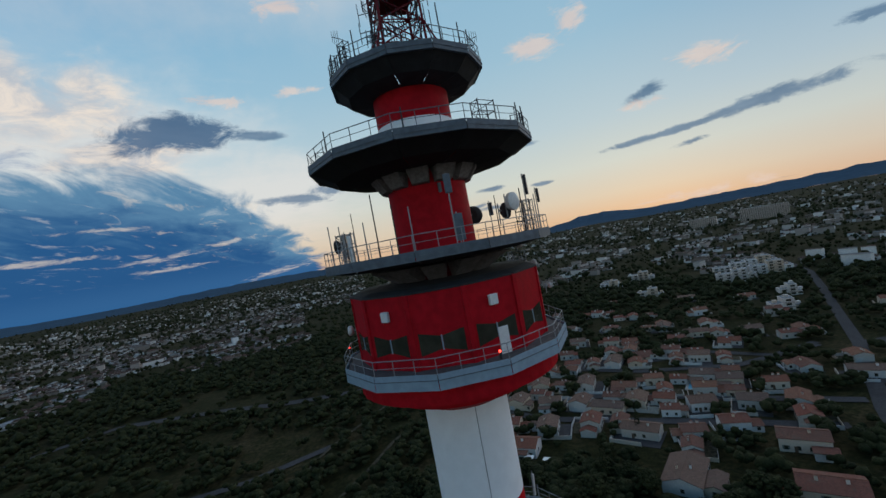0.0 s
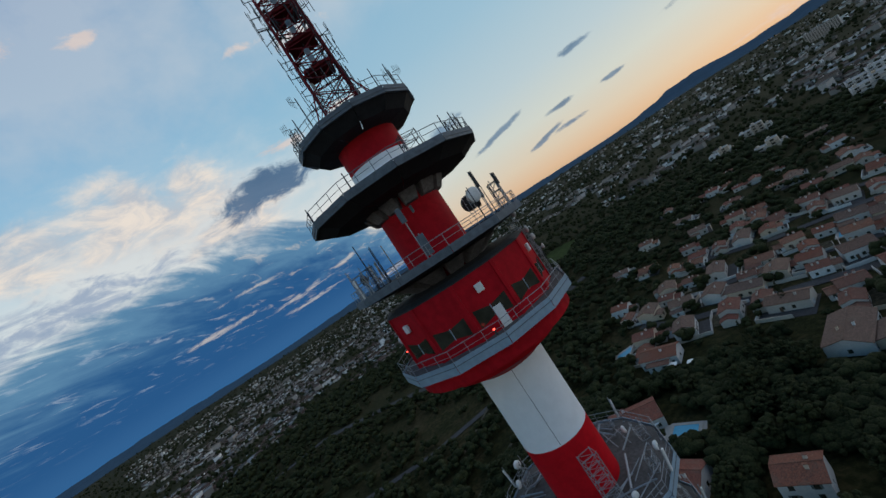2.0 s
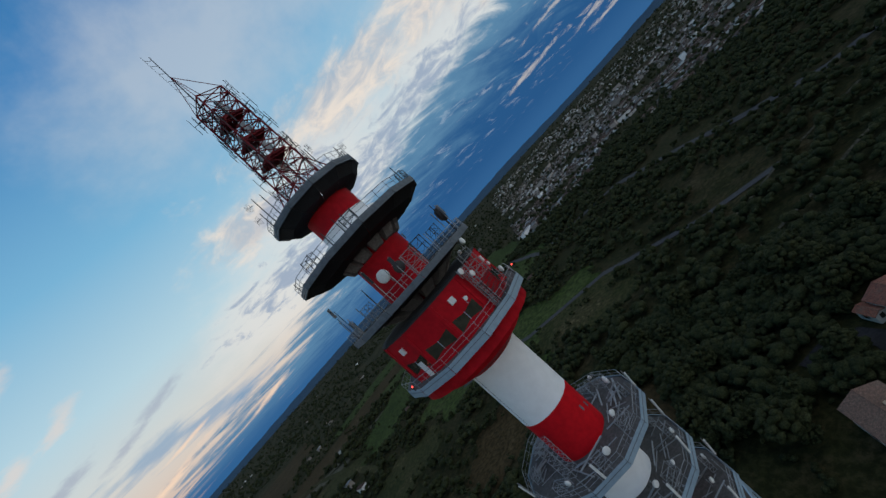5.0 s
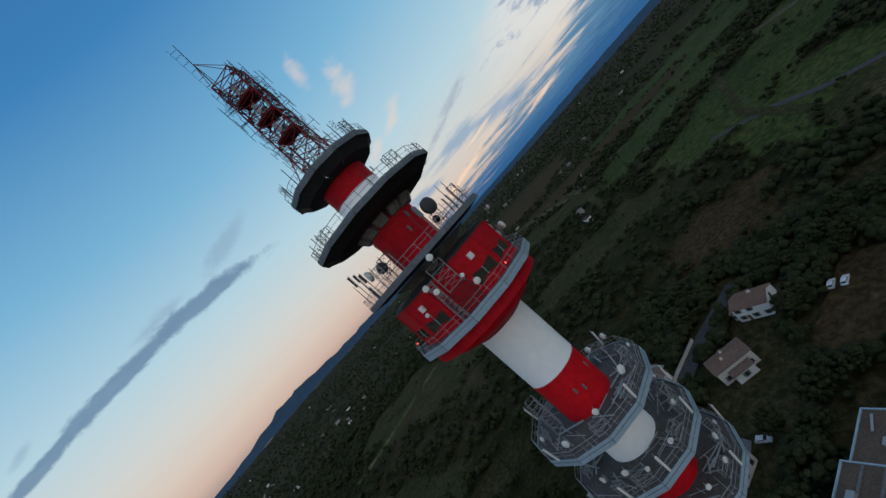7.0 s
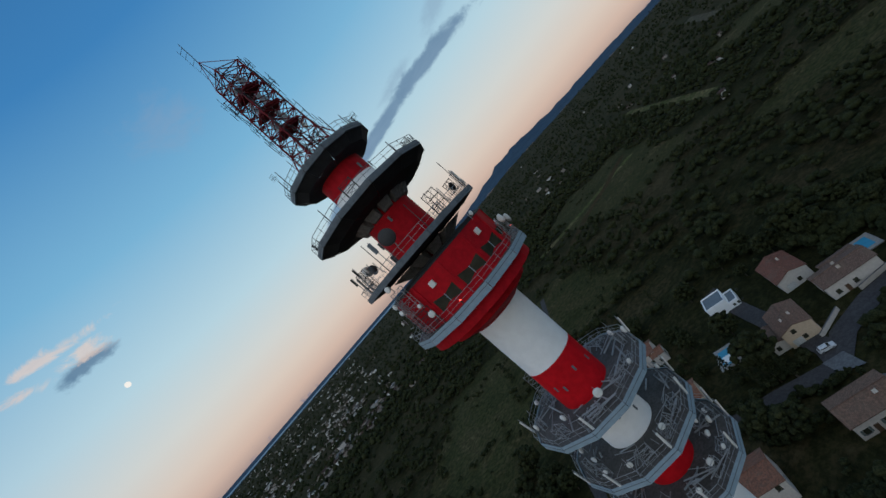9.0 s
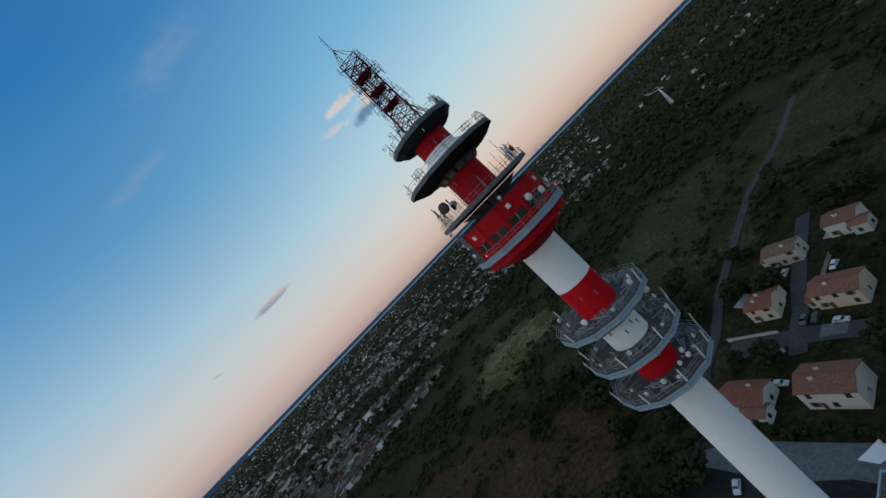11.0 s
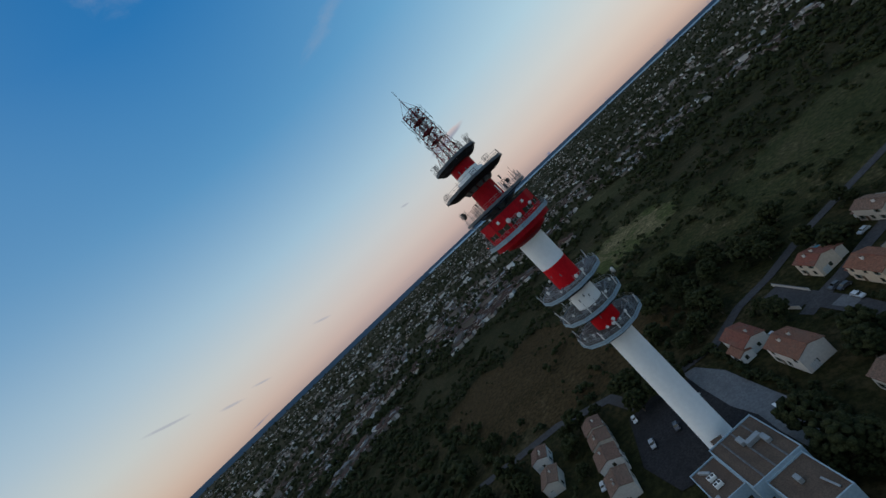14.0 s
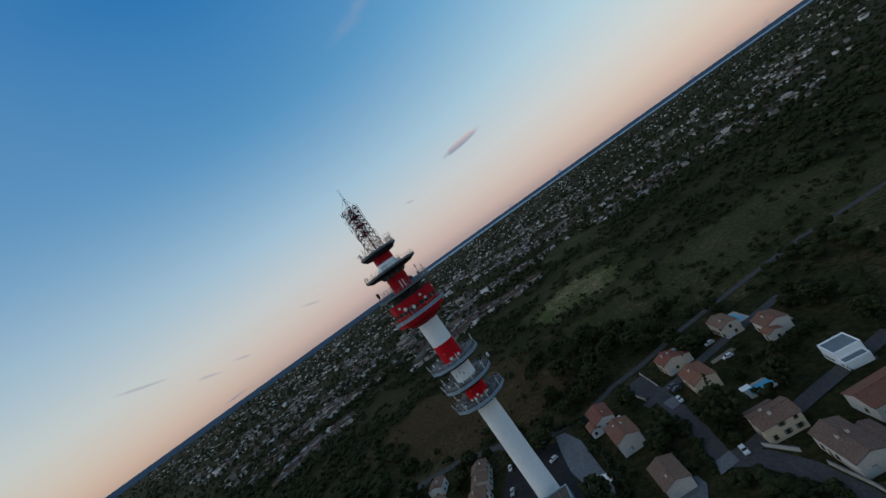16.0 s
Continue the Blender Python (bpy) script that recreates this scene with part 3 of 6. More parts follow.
def platform(top, R, skirt, inner, mat_skirt, drop=1.2, rail=1.15, mat_under=None, mat_rail=None, deck_mat=None):
    """A twelve-sided deck round the shaft: slab, edge panels, sloping soffit panels, railing."""
    Rc = R / 0.985
    bm = bmesh.new()
    revolve(bm, [(inner, top - 0.32), (Rc - 0.25, top - 0.32), (Rc - 0.25, top), (inner, top), (inner, top - 0.32)], SIDES, PHASE)
    deck = part("platform", bm, deck_mat or M_DECK, tower, "twelve-sided steel platform with a railing")
    edge = panel_mesh("edge_panel", [(Rc - 0.22, top - skirt), (Rc, top - skirt), (Rc, top + 0.12), (Rc - 0.08, top + 0.12), (Rc - 0.08, top + 0.02)], mat_skirt)
    lip = panel_mesh("edge_lip", [(Rc, top - 0.30), (Rc + 0.04, top - 0.30), (Rc + 0.04, top - 0.24), (Rc, top - 0.24)], M_EDGE, 0.0)
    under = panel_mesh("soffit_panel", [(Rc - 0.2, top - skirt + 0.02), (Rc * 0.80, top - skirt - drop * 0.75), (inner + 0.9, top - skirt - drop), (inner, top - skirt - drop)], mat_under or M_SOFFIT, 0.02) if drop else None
    post = post_mesh(rail, mat_rail or M_STEEL)
    for i in range(SIDES):
        turn = pose(0, 0, 0, 0, 0, 30 * i + 30)
        link("edge_panel", edge, deck, "", turn)
        link("edge_lip", lip, deck, "", turn)
        if under:
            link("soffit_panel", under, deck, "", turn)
        a, b = polar(Rc - 0.12, 15 + 30 * i, top + 0.02), polar(Rc - 0.12, 45 + 30 * i, top + 0.02)
        for k in range(3):
            link("post", post, deck, "", Matrix.Translation(a.lerp(b, k / 3)))
    ring_rail("handrail", Rc - 0.12, top + rail, 0.035, mat_rail or M_STEEL, deck)
    ring_rail("midrail", Rc - 0.12, top + rail * 0.55, 0.022, mat_rail or M_STEEL, deck)
    return deck


platform(38.5, 9.55, 0.85, 3.6, M_SKIRT)
platform(45.0, 9.15, 0.85, 3.65, M_SKIRT)
platform(52.2, 9.25, 0.85, 3.68, M_SKIRT)
platform(71.2, 9.75, 0.95, 3.7, M_SKIRT, drop=0)
platform(79.3, 9.85, 0.58, 3.5, M_EDGE, drop=0.4)
platform(87.3, 9.75, 0.58, 3.4, M_EDGE, drop=1.1, mat_rail=M_EDGE)
platform(94.2, 6.75, 0.6, 2.2, M_EDGE, drop=1.3, mat_rail=M_EDGE)

# grey concrete brackets that carry the upper decks
for top, lo, r0, r1, n in ((78.2, 76.85, 3.5, 6.3, 12), (86.0, 84.5, 3.45, 5.0, 12)):
    bm = bmesh.new()
    w = 0.95
    v = [(r0, -w * 0.75, lo), (r0, w * 0.75, lo), (r0, w, top), (r0, -w, top), (r0 + 0.55, -w * 0.75, lo + 0.1), (r0 + 0.55, w * 0.75, lo + 0.1), (r1, w, top), (r1, -w, top)]
    v = [bm.verts.new(p) for p in v]
    for f in ((0, 1, 5, 4), (1, 2, 6, 5), (0, 4, 7, 3), (4, 5, 6, 7), (3, 7, 6, 2)):
        bm.faces.new([v[i] for i in f])
    me = bpy.data.meshes.new("bracket")
    bm.to_mesh(me)
    bm.free()
    me.materials.append(M_CONCRETE)
    for i in range(n):
        link("bracket", me, tower, "grey concrete bracket", pose(0, 0, 0, 0, 0, 30 * i + 18))

# the red gondola with its windows
bm = bmesh.new()
revolve(bm, [(3.74, 66.6), (4.3, 66.9), (6.4, 67.75), (6.4, 68.75), (8.75, 68.85), (8.75, 70.3), (9.4, 70.3)], 36, smooth=False)
under = part("gondola_floor", bm, M_SHADEDRED, tower, "stepped red concrete underside of the gondola")
GR, GZ0, GZ1 = 8.3, 71.15, 76.5
bm = bmesh.new()
revolve(bm, [(GR - 0.12, GZ0), (GR - 0.12, GZ1 - 0.02)], SIDES, radians(3))
gondola = part("gondola", bm, M_DARKRED, tower, "twelve-sided red gondola with bow-tie windows")
bm = bmesh.new()
revolve(bm, [(GR + 0.1, GZ1), (GR + 0.1, GZ1 + 0.14), (GR - 0.6, GZ1 + 0.4), (3.4, GZ1 + 0.55)], SIDES, radians(3))
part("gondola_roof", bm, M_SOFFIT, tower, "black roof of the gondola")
wall = panel_mesh("wall_panel", [(GR - 0.1, GZ0), (GR, GZ0), (GR, GZ1), (GR - 0.1, GZ1)], M_SHADEDRED, 0.04)
bm = bmesh.new()
box(bm, (-0.16, -0.20, GZ0), (0.10, 0.20, GZ1 + 0.04), None, 0.03)
pil = bpy.data.meshes.new("pilaster")
bm.to_mesh(pil)
bm.free()
pil.materials.append(M_SHADEDRED)


def bowtie(half, z0, z1, pinch, x):
    """Two panes that narrow towards the middle post."""
    out = []
    for s in (-1, 1):
        bm = bmesh.new()
        a, b = 0.07 * s, half * s
        q = [bm.verts.new(p) for p in ((x, a, z0 + pinch), (x, b, z0), (x, b, z1), (x, a, z1 - pinch))]
        q2 = [bm.verts.new((v.co.x - 0.05, v.co.y, v.co.z)) for v in q]
        bm.faces.new(q)
        bm.faces.new(q2[::-1])
        for i in range(4):
            bm.faces.new((q[i], q[(i + 1) % 4], q2[(i + 1) % 4], q2[i]))
        bmesh.ops.recalc_face_normals(bm, faces=bm.faces)
        me = bpy.data.meshes.new("pane")
        bm.to_mesh(me)
        bm.free()
        me.materials.append(M_GLASS)
        out.append(me)
    return out


AP = GR * math.cos(math.pi / SIDES)
PANES = bowtie(1.68, 72.15, 73.75, 0.34, AP + 0.03)
bm = bmesh.new()
box(bm, (AP - 0.02, -0.045, 72.42), (AP + 0.06, 0.045, 73.48))
MULLION = bpy.data.meshes.new("mullion")
bm.to_mesh(MULLION)
bm.free()
MULLION.materials.append(M_SKIRT)
bm = bmesh.new()
box(bm, (AP - 0.02, -0.36, 74.75), (AP + 0.28, 0.36, 75.5), None, 0.05)
WALLBOX = bpy.data.meshes.new("wall_box")
bm.to_mesh(WALLBOX)
bm.free()
WALLBOX.materials.append(M_RADOME)
for i in range(SIDES):
    a = 18 + 30 * i
    turn = pose(0, 0, 0, 0, 0, a)
    link("wall_panel", wall, gondola, "", turn)
    link("pilaster", pil, gondola, "", pose(*polar(GR - 0.02, a + 15), 0, 0, a + 15))
    if a != 18:
        for me in PANES:
            link("pane", me, gondola, "dark glass pane", turn)
        link("mullion", MULLION, gondola, "white window post", turn)
    if i % 2 == 1:
        link("wall_box", WALLBOX, gondola, "pale square wall box", turn)
# the white balcony door, beside the box at its own face
bm = bmesh.new()
box(bm, (AP - 0.02, 0.0, GZ0), (AP + 0.09, 0.85, 73.1), None, 0.02)
link_door = part("door", bm, M_RADOME, gondola, "white balcony door")
link_door.matrix_basis = pose(0, 0, 0, 0, 0, -72)

# ---------------------------------------------------------------- antennas on the tower


def dish(at, bearing, size, tilt=0.0, mat=None, label="white drum microwave dish on a steel bracket", group="microwave dishes on the tower"):
    """A microwave dish: drum, bulged radome, back plate, bracket."""
    t = thing("microwave_dish", label, "microwave dish", group, pose(*at, 0, -tilt, bearing))
    r = size / 2
    bm = bmesh.new()
    made = revolve(bm, [(r * 0.55, -0.30 * size), (r * 0.92, -0.16 * size), (r, -0.10 * size), (r, 0.10 * size)], 20, smooth=True)
    bm.faces.new(made[0][::-1])
    bmesh.ops.transform(bm, matrix=Matrix.Rotation(radians(90), 4, "Y"), verts=bm.verts)
    drum = part("drum", bm, mat or M_RADOME, t)
    bm = bmesh.new()
    made = revolve(bm, [(r * 0.99, 0.10 * size), (r * 0.8, 0.145 * size), (r * 0.4, 0.175 * size), (r * 0.05, 0.18 * size)], 20, smooth=True)
    bm.faces.new(made[-1])
    bmesh.ops.transform(bm, matrix=Matrix.Rotation(radians(90), 4, "Y"), verts=bm.verts)
    part("radome", bm, mat or M_RADOME, t)
    bm = bmesh.new()
    tube(bm, (-0.3 * size, 0, 0), (-0.3 * size - 0.28, 0, 0), 0.06, 6)
    tube(bm, (-0.3 * size - 0.28, 0, -0.55 * size - 0.35), (-0.3 * size - 0.28, 0, 0.5 * size), 0.055, 6)
    part("bracket", bm, M_STEEL, t)
    return t


def mast(at, height, r=0.05, mat=None, label="slim grey antenna mast", name="antenna_mast", group="antenna masts on the tower"):
    t = thing(name, label, "antenna", group, Matrix.Translation(at))
    bm = bmesh.new()
    tube(bm, (0, 0, 0), (0, 0, height), r, 6, r * 0.7)
    part("pole", bm, mat or M_STEEL, t)
    bm = bmesh.new()
    box(bm, (-0.12, -0.12, 0), (0.12, 0.12, 0.05))
    part("foot_plate", bm, M_STEEL, t)
    return t


def panel_antenna(at, bearing, height=2.0, pole=3.2, lift=0.9, mat=None, wide=0.28, tilt=0.0, label="long pale panel antenna on a steel pole"):
    t = thing("panel_antenna", label, "panel antenna", "panel antennas on the tower", pose(*at, 0, tilt, bearing))
    bm = bmesh.new()
    tube(bm, (0, 0, 0), (0, 0, pole), 0.05, 6)
    part("pole", bm, M_STEEL, t)
    bm = bmesh.new()
    box(bm, (0.10, -wide / 2, lift), (0.26, wide / 2, lift + height), None, 0.03)
    part("panel", bm, mat or M_RADOME, t)
    for z in (lift + 0.25, lift + height - 0.25):
        bm = bmesh.new()
        box(bm, (-0.06, -0.06, z - 0.04), (0.12, 0.06, z + 0.04))
        part("clamp", bm, M_STEEL, t)
    return t


def yagi(at, bearing, length=1.6, mat=None):
    """A boom with crossing rods."""
    t = thing("yagi_antenna", "thin dark rod antenna with cross elements", "antenna", "rod antennas on the tower", pose(*at, 0, 0, bearing))
    bm = bmesh.new()
    tube(bm, (0, 0, 0), (length, 0, 0), 0.03, 5)
    part("boom", bm, mat or M_DARKSTEEL, t)
    for k in range(4):
        bm = bmesh.new()
        h = 0.65 - 0.07 * k
        tube(bm, (length * (0.35 + 0.2 * k), 0, -h), (length * (0.35 + 0.2 * k), 0, h), 0.018, 5)
        part("rod", bm, mat or M_DARKSTEEL, t)
    return t


def frame_rack(at, bearing, w=1.6, h=3.0, d=1.0, mat=None, label="grey steel lattice rack bolted to the deck", bays=3):
    """A braced steel rack."""
    t = thing("steel_rack", label, "steel rack", "steel racks on the tower", pose(*at, 0, 0, bearing))
    m = mat or M_STEEL
    for sx in (-1, 1):
        for sy in (-1, 1):
            bm = bmesh.new()
            tube(bm, (sx * d / 2, sy * w / 2, 0), (sx * d / 2, sy * w / 2, h), 0.045, 5)
            part("upright", bm, m, t)
    for k in range(bays + 1):
        z = 0.08 + (h - 0.16) * k / bays
        bm = bmesh.new()
        for a, b in (((-1, -1), (1, -1)), ((1, -1), (1, 1)), ((1, 1), (-1, 1)), ((-1, 1), (-1, -1))):
            tube(bm, (a[0] * d / 2, a[1] * w / 2, z), (b[0] * d / 2, b[1] * w / 2, z), 0.03, 5)
        part("crossbar", bm, m, t)
        if k < bays:
            z2 = 0.08 + (h - 0.16) * (k + 1) / bays
            bm = bmesh.new()
            tube(bm, (d / 2, -w / 2, z), (d / 2, w / 2, z2), 0.022, 5)
            tube(bm, (-d / 2, w / 2, z), (-d / 2, -w / 2, z2), 0.022, 5)
            tube(bm, (-d / 2, -w / 2, z), (d / 2, -w / 2, z2), 0.022, 5)
            part("brace", bm, m, t)
    return t


def obstruction_lamp(at):
    t = thing("obstruction_lamp", "small glowing red obstruction lamp on the railing", "warning lamp", "red lamps on the balcony", Matrix.Translation(at))
    bm = bmesh.new()
    tube(bm, (0, 0, -0.55), (0, 0, -0.08), 0.09, 8)
    part("base", bm, M_DARKSTEEL, t)
    bm = bmesh.new()
    bmesh.ops.create_uvsphere(bm, u_segments=10, v_segments=8, radius=0.09)
    part("bulb", bm, M_LAMP, t)
    return t


for a in (-75, 53, 164):
    obstruction_lamp(polar(9.95, a, 72.0))

# dishes on the gondola's side and on the decks
for r, a, z, b, s in ((9.0, 8, 76.4, 20, 0.75), (9.3, 13, 75.4, 25, 0.7), (9.7, 25, 78.3, 30, 0.8), (9.6, 33, 73.1, 45, 0.8), (9.3, 30, 74.6, 40, 0.5), (9.4, -7, 74.4, 0, 0.5),
                      (9.9, 118, 74.0, 125, 1.2), (9.9, 136, 73.3, 140, 1.2), (9.8, 100, 77.0, 110, 0.6), (9.2, 170, 73.6, 165, 0.9)):
    dish(polar(r, a, z), b, s)
dish(polar(7.6, -36, 81.9), -55, 1.5)
dish(polar(6.6, -20, 81.4), 10, 1.4, mat=M_BLACK, label="black drum microwave dish on a steel bracket")
dish(polar(8.8, 51, 82.0), 60, 2.0, mat=M_BLACK, label="large black drum microwave dish above the deck")
dish(polar(9.0, 170, 81.0), 170, 1.2, mat=M_BLACK, label="black drum microwave dish on a steel bracket")
dish(polar(10.1, -130, 46.8), -130, 1.7, label="large white drum dish at the deck's rim")
for r, a, z, b, s, tl in ((7.3, 66, 53.9, 60, 1.1, 0), (8.9, 136, 53.9, 130, 1.0, 0), (8.3, -20, 53.6, -20, 0.9, 0), (6.4, 20, 53.6, 10, 0.8, 0), (8.6, 100, 53.2, 95, 0.6, 0), (7.9, -60, 53.4, -70, 0.7, 0),
                          (7.6, 160, 53.6, 165, 0.9, 0), (8.0, -161, 46.8, -160, 0.9, 0), (8.4, 160, 46.4, 150, 0.8, 0), (7.6, 80, 46.3, 75, 0.8, 0), (6.6, -10, 46.3, 0, 0.8, 0), (7.8, 15, 46.2, 25, 0.6, 0),
                          (8.4, 40, 46.5, 40, 0.7, 0), (7.2, -40, 46.4, -50, 0.8, 0), (8.7, 125, 46.2, 120, 0.6, 0), (7.7, 84, 39.9, 80, 0.9, 0), (7.6, 126, 39.9, 120, 0.9, 0), (6.8, 112, 39.8, 105, 0.8, 0),
                          (7.8, 145, 39.7, 150, 0.7, 0), (8.3, 60, 39.7, 55, 0.7, 0), (6.2, 135, 40.2, 130, 0.9, 0), (8.6, 98, 39.6, 95, 0.6, 0), (7.9, 165, 39.9, 160, 0.8, 0), (7.4, 35, 39.8, 30, 0.7, 0)):
    dish(polar(r, a, z), b, s, tl)

# panels and masts on the decks
for top, R, items in ((38.5, 9.3, ((60, 2.4), (100, 2.6), (128, 2.6), (155, 2.4), (20, 2.4), (-165, 2.5))), (45.0, 8.9, ((70, 2.6), (112, 2.6), (150, 2.4), (25, 2.6), (-10, 2.4), (-170, 2.6))),
                      (52.2, 9.0, ((45, 2.2), (150, 2.4), (-35, 2.4), (-100, 2.4)))):
    for a, h in items:
        panel_antenna(polar(R, a, top + 0.02), a, h, h + 0.7, 0.3, tilt=8)
for a, h, m in ((-118, 4.6, M_DARKSTEEL), (-108, 3.6, M_DARKSTEEL), (-100, 3.2, M_STEEL), (-125, 2.8, M_STEEL), (-50, 3.4, M_DARKSTEEL), (-30, 3.0, M_STEEL), (10, 2.6, M_STEEL), (35, 4.4, M_DARKSTEEL),
                (75, 3.8, M_DARKSTEEL), (100, 2.4, M_STEEL), (140, 5.0, M_DARKSTEEL), (155, 3.0, M_STEEL), (-165, 3.4, M_STEEL), (-145, 3.0, M_STEEL)):
    mast(polar(9.2, a, 79.32), h, 0.06, m)
panel_antenna(polar(9.6, -132, 78.6), -132, 2.6, 3.0, 0.2, label="tall pale panel antenna at the deck's rim")
panel_antenna(polar(9.2, -82, 79.32), -82, 1.3, 5.0, 3.6, M_EDGE, 0.5, label="grey panel antenna on a tall pole")
panel_antenna(polar(8.8, -80, 79.32), -80, 1.9, 2.3, 0.25, M_EDGE, 0.7, label="broad grey panel antenna on a short pole")
panel_antenna(polar(9.3, -22, 79.32), -30, 1.2, 3.6, 2.3, M_DARKSTEEL, 0.45, label="dark panel antenna on a tall pole")
panel_antenna(polar(9.0, -42, 79.32), -42, 1.6, 4.6, 2.9, M_DARKSTEEL, 0.3, label="dark panel antenna on a tall pole")
panel_antenna(polar(9.3, 40, 79.32), 40, 1.4, 4.0, 2.4, M_EDGE, 0.5, label="grey panel antenna on a tall pole")
panel_antenna(polar(9.4, 150, 79.32), 150, 2.4, 3.2, 0.6, label="tall pale panel antenna at the deck's rim")
panel_antenna(polar(9.4, 143, 79.32), 143, 2.4, 3.2, 0.6, label="tall pale panel antenna at the deck's rim")
for a, h in ((-10, 2.8), (2, 3.0), (-150, 2.4), (165, 2.8), (95, 3.0)):
    frame_rack(polar(8.5, a, 79.32), a, 1.5, h, 0.9, M_STEEL if a < 0 else M_DARKSTEEL)
for a, h in ((-60, 1.7), (60, 1.9), (-20, 1.6), (170, 2.0), (130, 1.4)):
    frame_rack(polar(8.8, a, 87.32), a, 1.6, h, 0.8, M_DARKSTEEL, bays=2)
for a, h in ((-95, 1.6), (-40, 1.9), (-28, 2.0), (-22, 1.8), (35, 2.2), (100, 1.8), (-140, 1.8)):
    mast(polar(9.4, a, 87.32), h, 0.07, M_DARKSTEEL)
for a, h in ((-130, 2.6), (-110, 3.6), (-75, 4.2), (-62, 3.4), (-45, 2.4), (-150, 2.2), (10, 3.2), (60, 2.6), (95, 3.0), (120, 2.2), (165, 2.8), (-170, 2.4), (-15, 3.0)):
    mast(polar(6.0, a, 94.22), h, 0.07, M_DARKSTEEL)
for a, z in ((-35, 95.3), (-110, 97.2), (-80, 97.8), (140, 95.5), (60, 96.0), (-140, 96.4), (10, 96.8)):
    yagi(polar(6.2, a, z), a, 0.9)
for a in (-165, -140, 75, 160):
    frame_rack(polar(6.2, a, 94.22), a, 0.9, 2.0, 0.5, M_DARKSTEEL, bays=3)
# racks, pipes and lattice on the lower decks
rng = random.Random(4)
for top, R in ((38.52, 9.2), (45.02, 8.8), (52.22, 8.9)):
    bm = bmesh.new()
    for k in range(64):
        a, r = rng.uniform(0, 360), rng.uniform(4.6, R - 1.4)
        p = polar(r, a, top + rng.uniform(0.08, 0.4))
        q = p + polar(rng.uniform(1.6, 4.6), rng.choice((a, a + 90, a + 60, rng.uniform(0, 360))), rng.uniform(-0.05, 0.7))
        if 4.2 < math.hypot(q.x, q.y) < R - 0.3:
            tube(bm, p, q, rng.choice((0.045, 0.06, 0.09, 0.12)), 5)
    ob = part("cable_trays", bm, M_STEEL)
    tagged(ob, "tangle of grey steel pipes and cable trays on the deck", "steel pipes", kind="stuff")
    for a in (-70, -25, 10, 55, 85, 105, 150, -120, -165):
        frame_rack(polar(R - 1.3, a + rng.uniform(-6, 6), top), a, rng.uniform(1.2, 2.0), rng.uniform(1.0, 1.9), rng.uniform(0.6, 1.0), bays=2)
    for a in (-95, -50, 0, 40, 130, 175):
        mast(polar(R - 0.2, a, top), rng.uniform(1.8, 3.0), 0.045)
frame_rack(polar(5.4, -66, 52.22), -66, 1.5, 5.4, 1.3, label="tall grey lattice ladder frame beside the red shaft", bays=7)
frame_rack(polar(8.75, 21, 71.22), 21, 3.3, 3.0, 0.7, M_DARKSTEEL, label="dark steel lattice rack in front of the red gondola", bays=4)
frame_rack(polar(8.75, 23, 74.24), 23, 2.0, 3.6, 0.5, label="grey steel lattice rack in front of the red gondola", bays=4)
frame_rack(polar(8.75, 12, 71.22), 12, 0.7, 5.6, 0.5, label="grey ladder frame in front of the red gondola", bays=9)
frame_rack(polar(9.0, 128, 71.22), 128, 1.6, 3.0, 0.8, label="grey steel lattice rack on the balcony", bays=4)
for a, z in ((40, 82.2), (60, 83.6), (-75, 84.0), (20, 55.5), (35, 55.0), (75, 56.0), (110, 55.2), (60, 48.6), (95, 47.4), (120, 48.0), (140, 47.2), (110, 41.5), (75, 42.2), (130, 90.2), (100, 90.6)):
    t = thing("shaft_vent", "short grey vent slot on the shaft", "vent", "vents on the shaft", pose(*polar(3.62, a, z), 0, 0, a))
    bm = bmesh.new()
    box(bm, (0, -0.14, -0.4), (0.14, 0.14, 0.4), None, 0.03)
    part("cover", bm, M_EDGE, t)

# ---------------------------------------------------------------- the lattice mast at the top
top_mast = thing("lattice_mast", "red steel lattice mast with dark drum antennas on the tower's top", "lattice mast")
LZ, LT = 94.2, 110.6


def corner(z, k):
    return polar(2.75 - 0.02 * (z - LZ), 55 + 90 * k, z)


levels = [LZ + d for d in (0, 2.2, 4.2, 6.0, 7.6, 9.2, 10.8, 12.4, 14.0, 15.4, 16.4)]
for k in range(4):
    for a, b in zip(levels, levels[1:]):
        bm = bmesh.new()
        tube(bm, corner(a, k), corner(b, k), 0.12, 6)
        part("leg", bm, M_REDSTEEL, top_mast)
        bm = bmesh.new()
        tube(bm, corner(a, k), corner(b, (k + 1) % 4), 0.065, 5)
        tube(bm, corner(a, (k + 1) % 4), corner(b, k), 0.065, 5)
        part("diagonal_brace", bm, M_REDSTEEL, top_mast)
        bm = bmesh.new()
        tube(bm, corner(b, k), corner(b, (k + 1) % 4), 0.06, 5)
        part("crossbar", bm, M_REDSTEEL, top_mast)
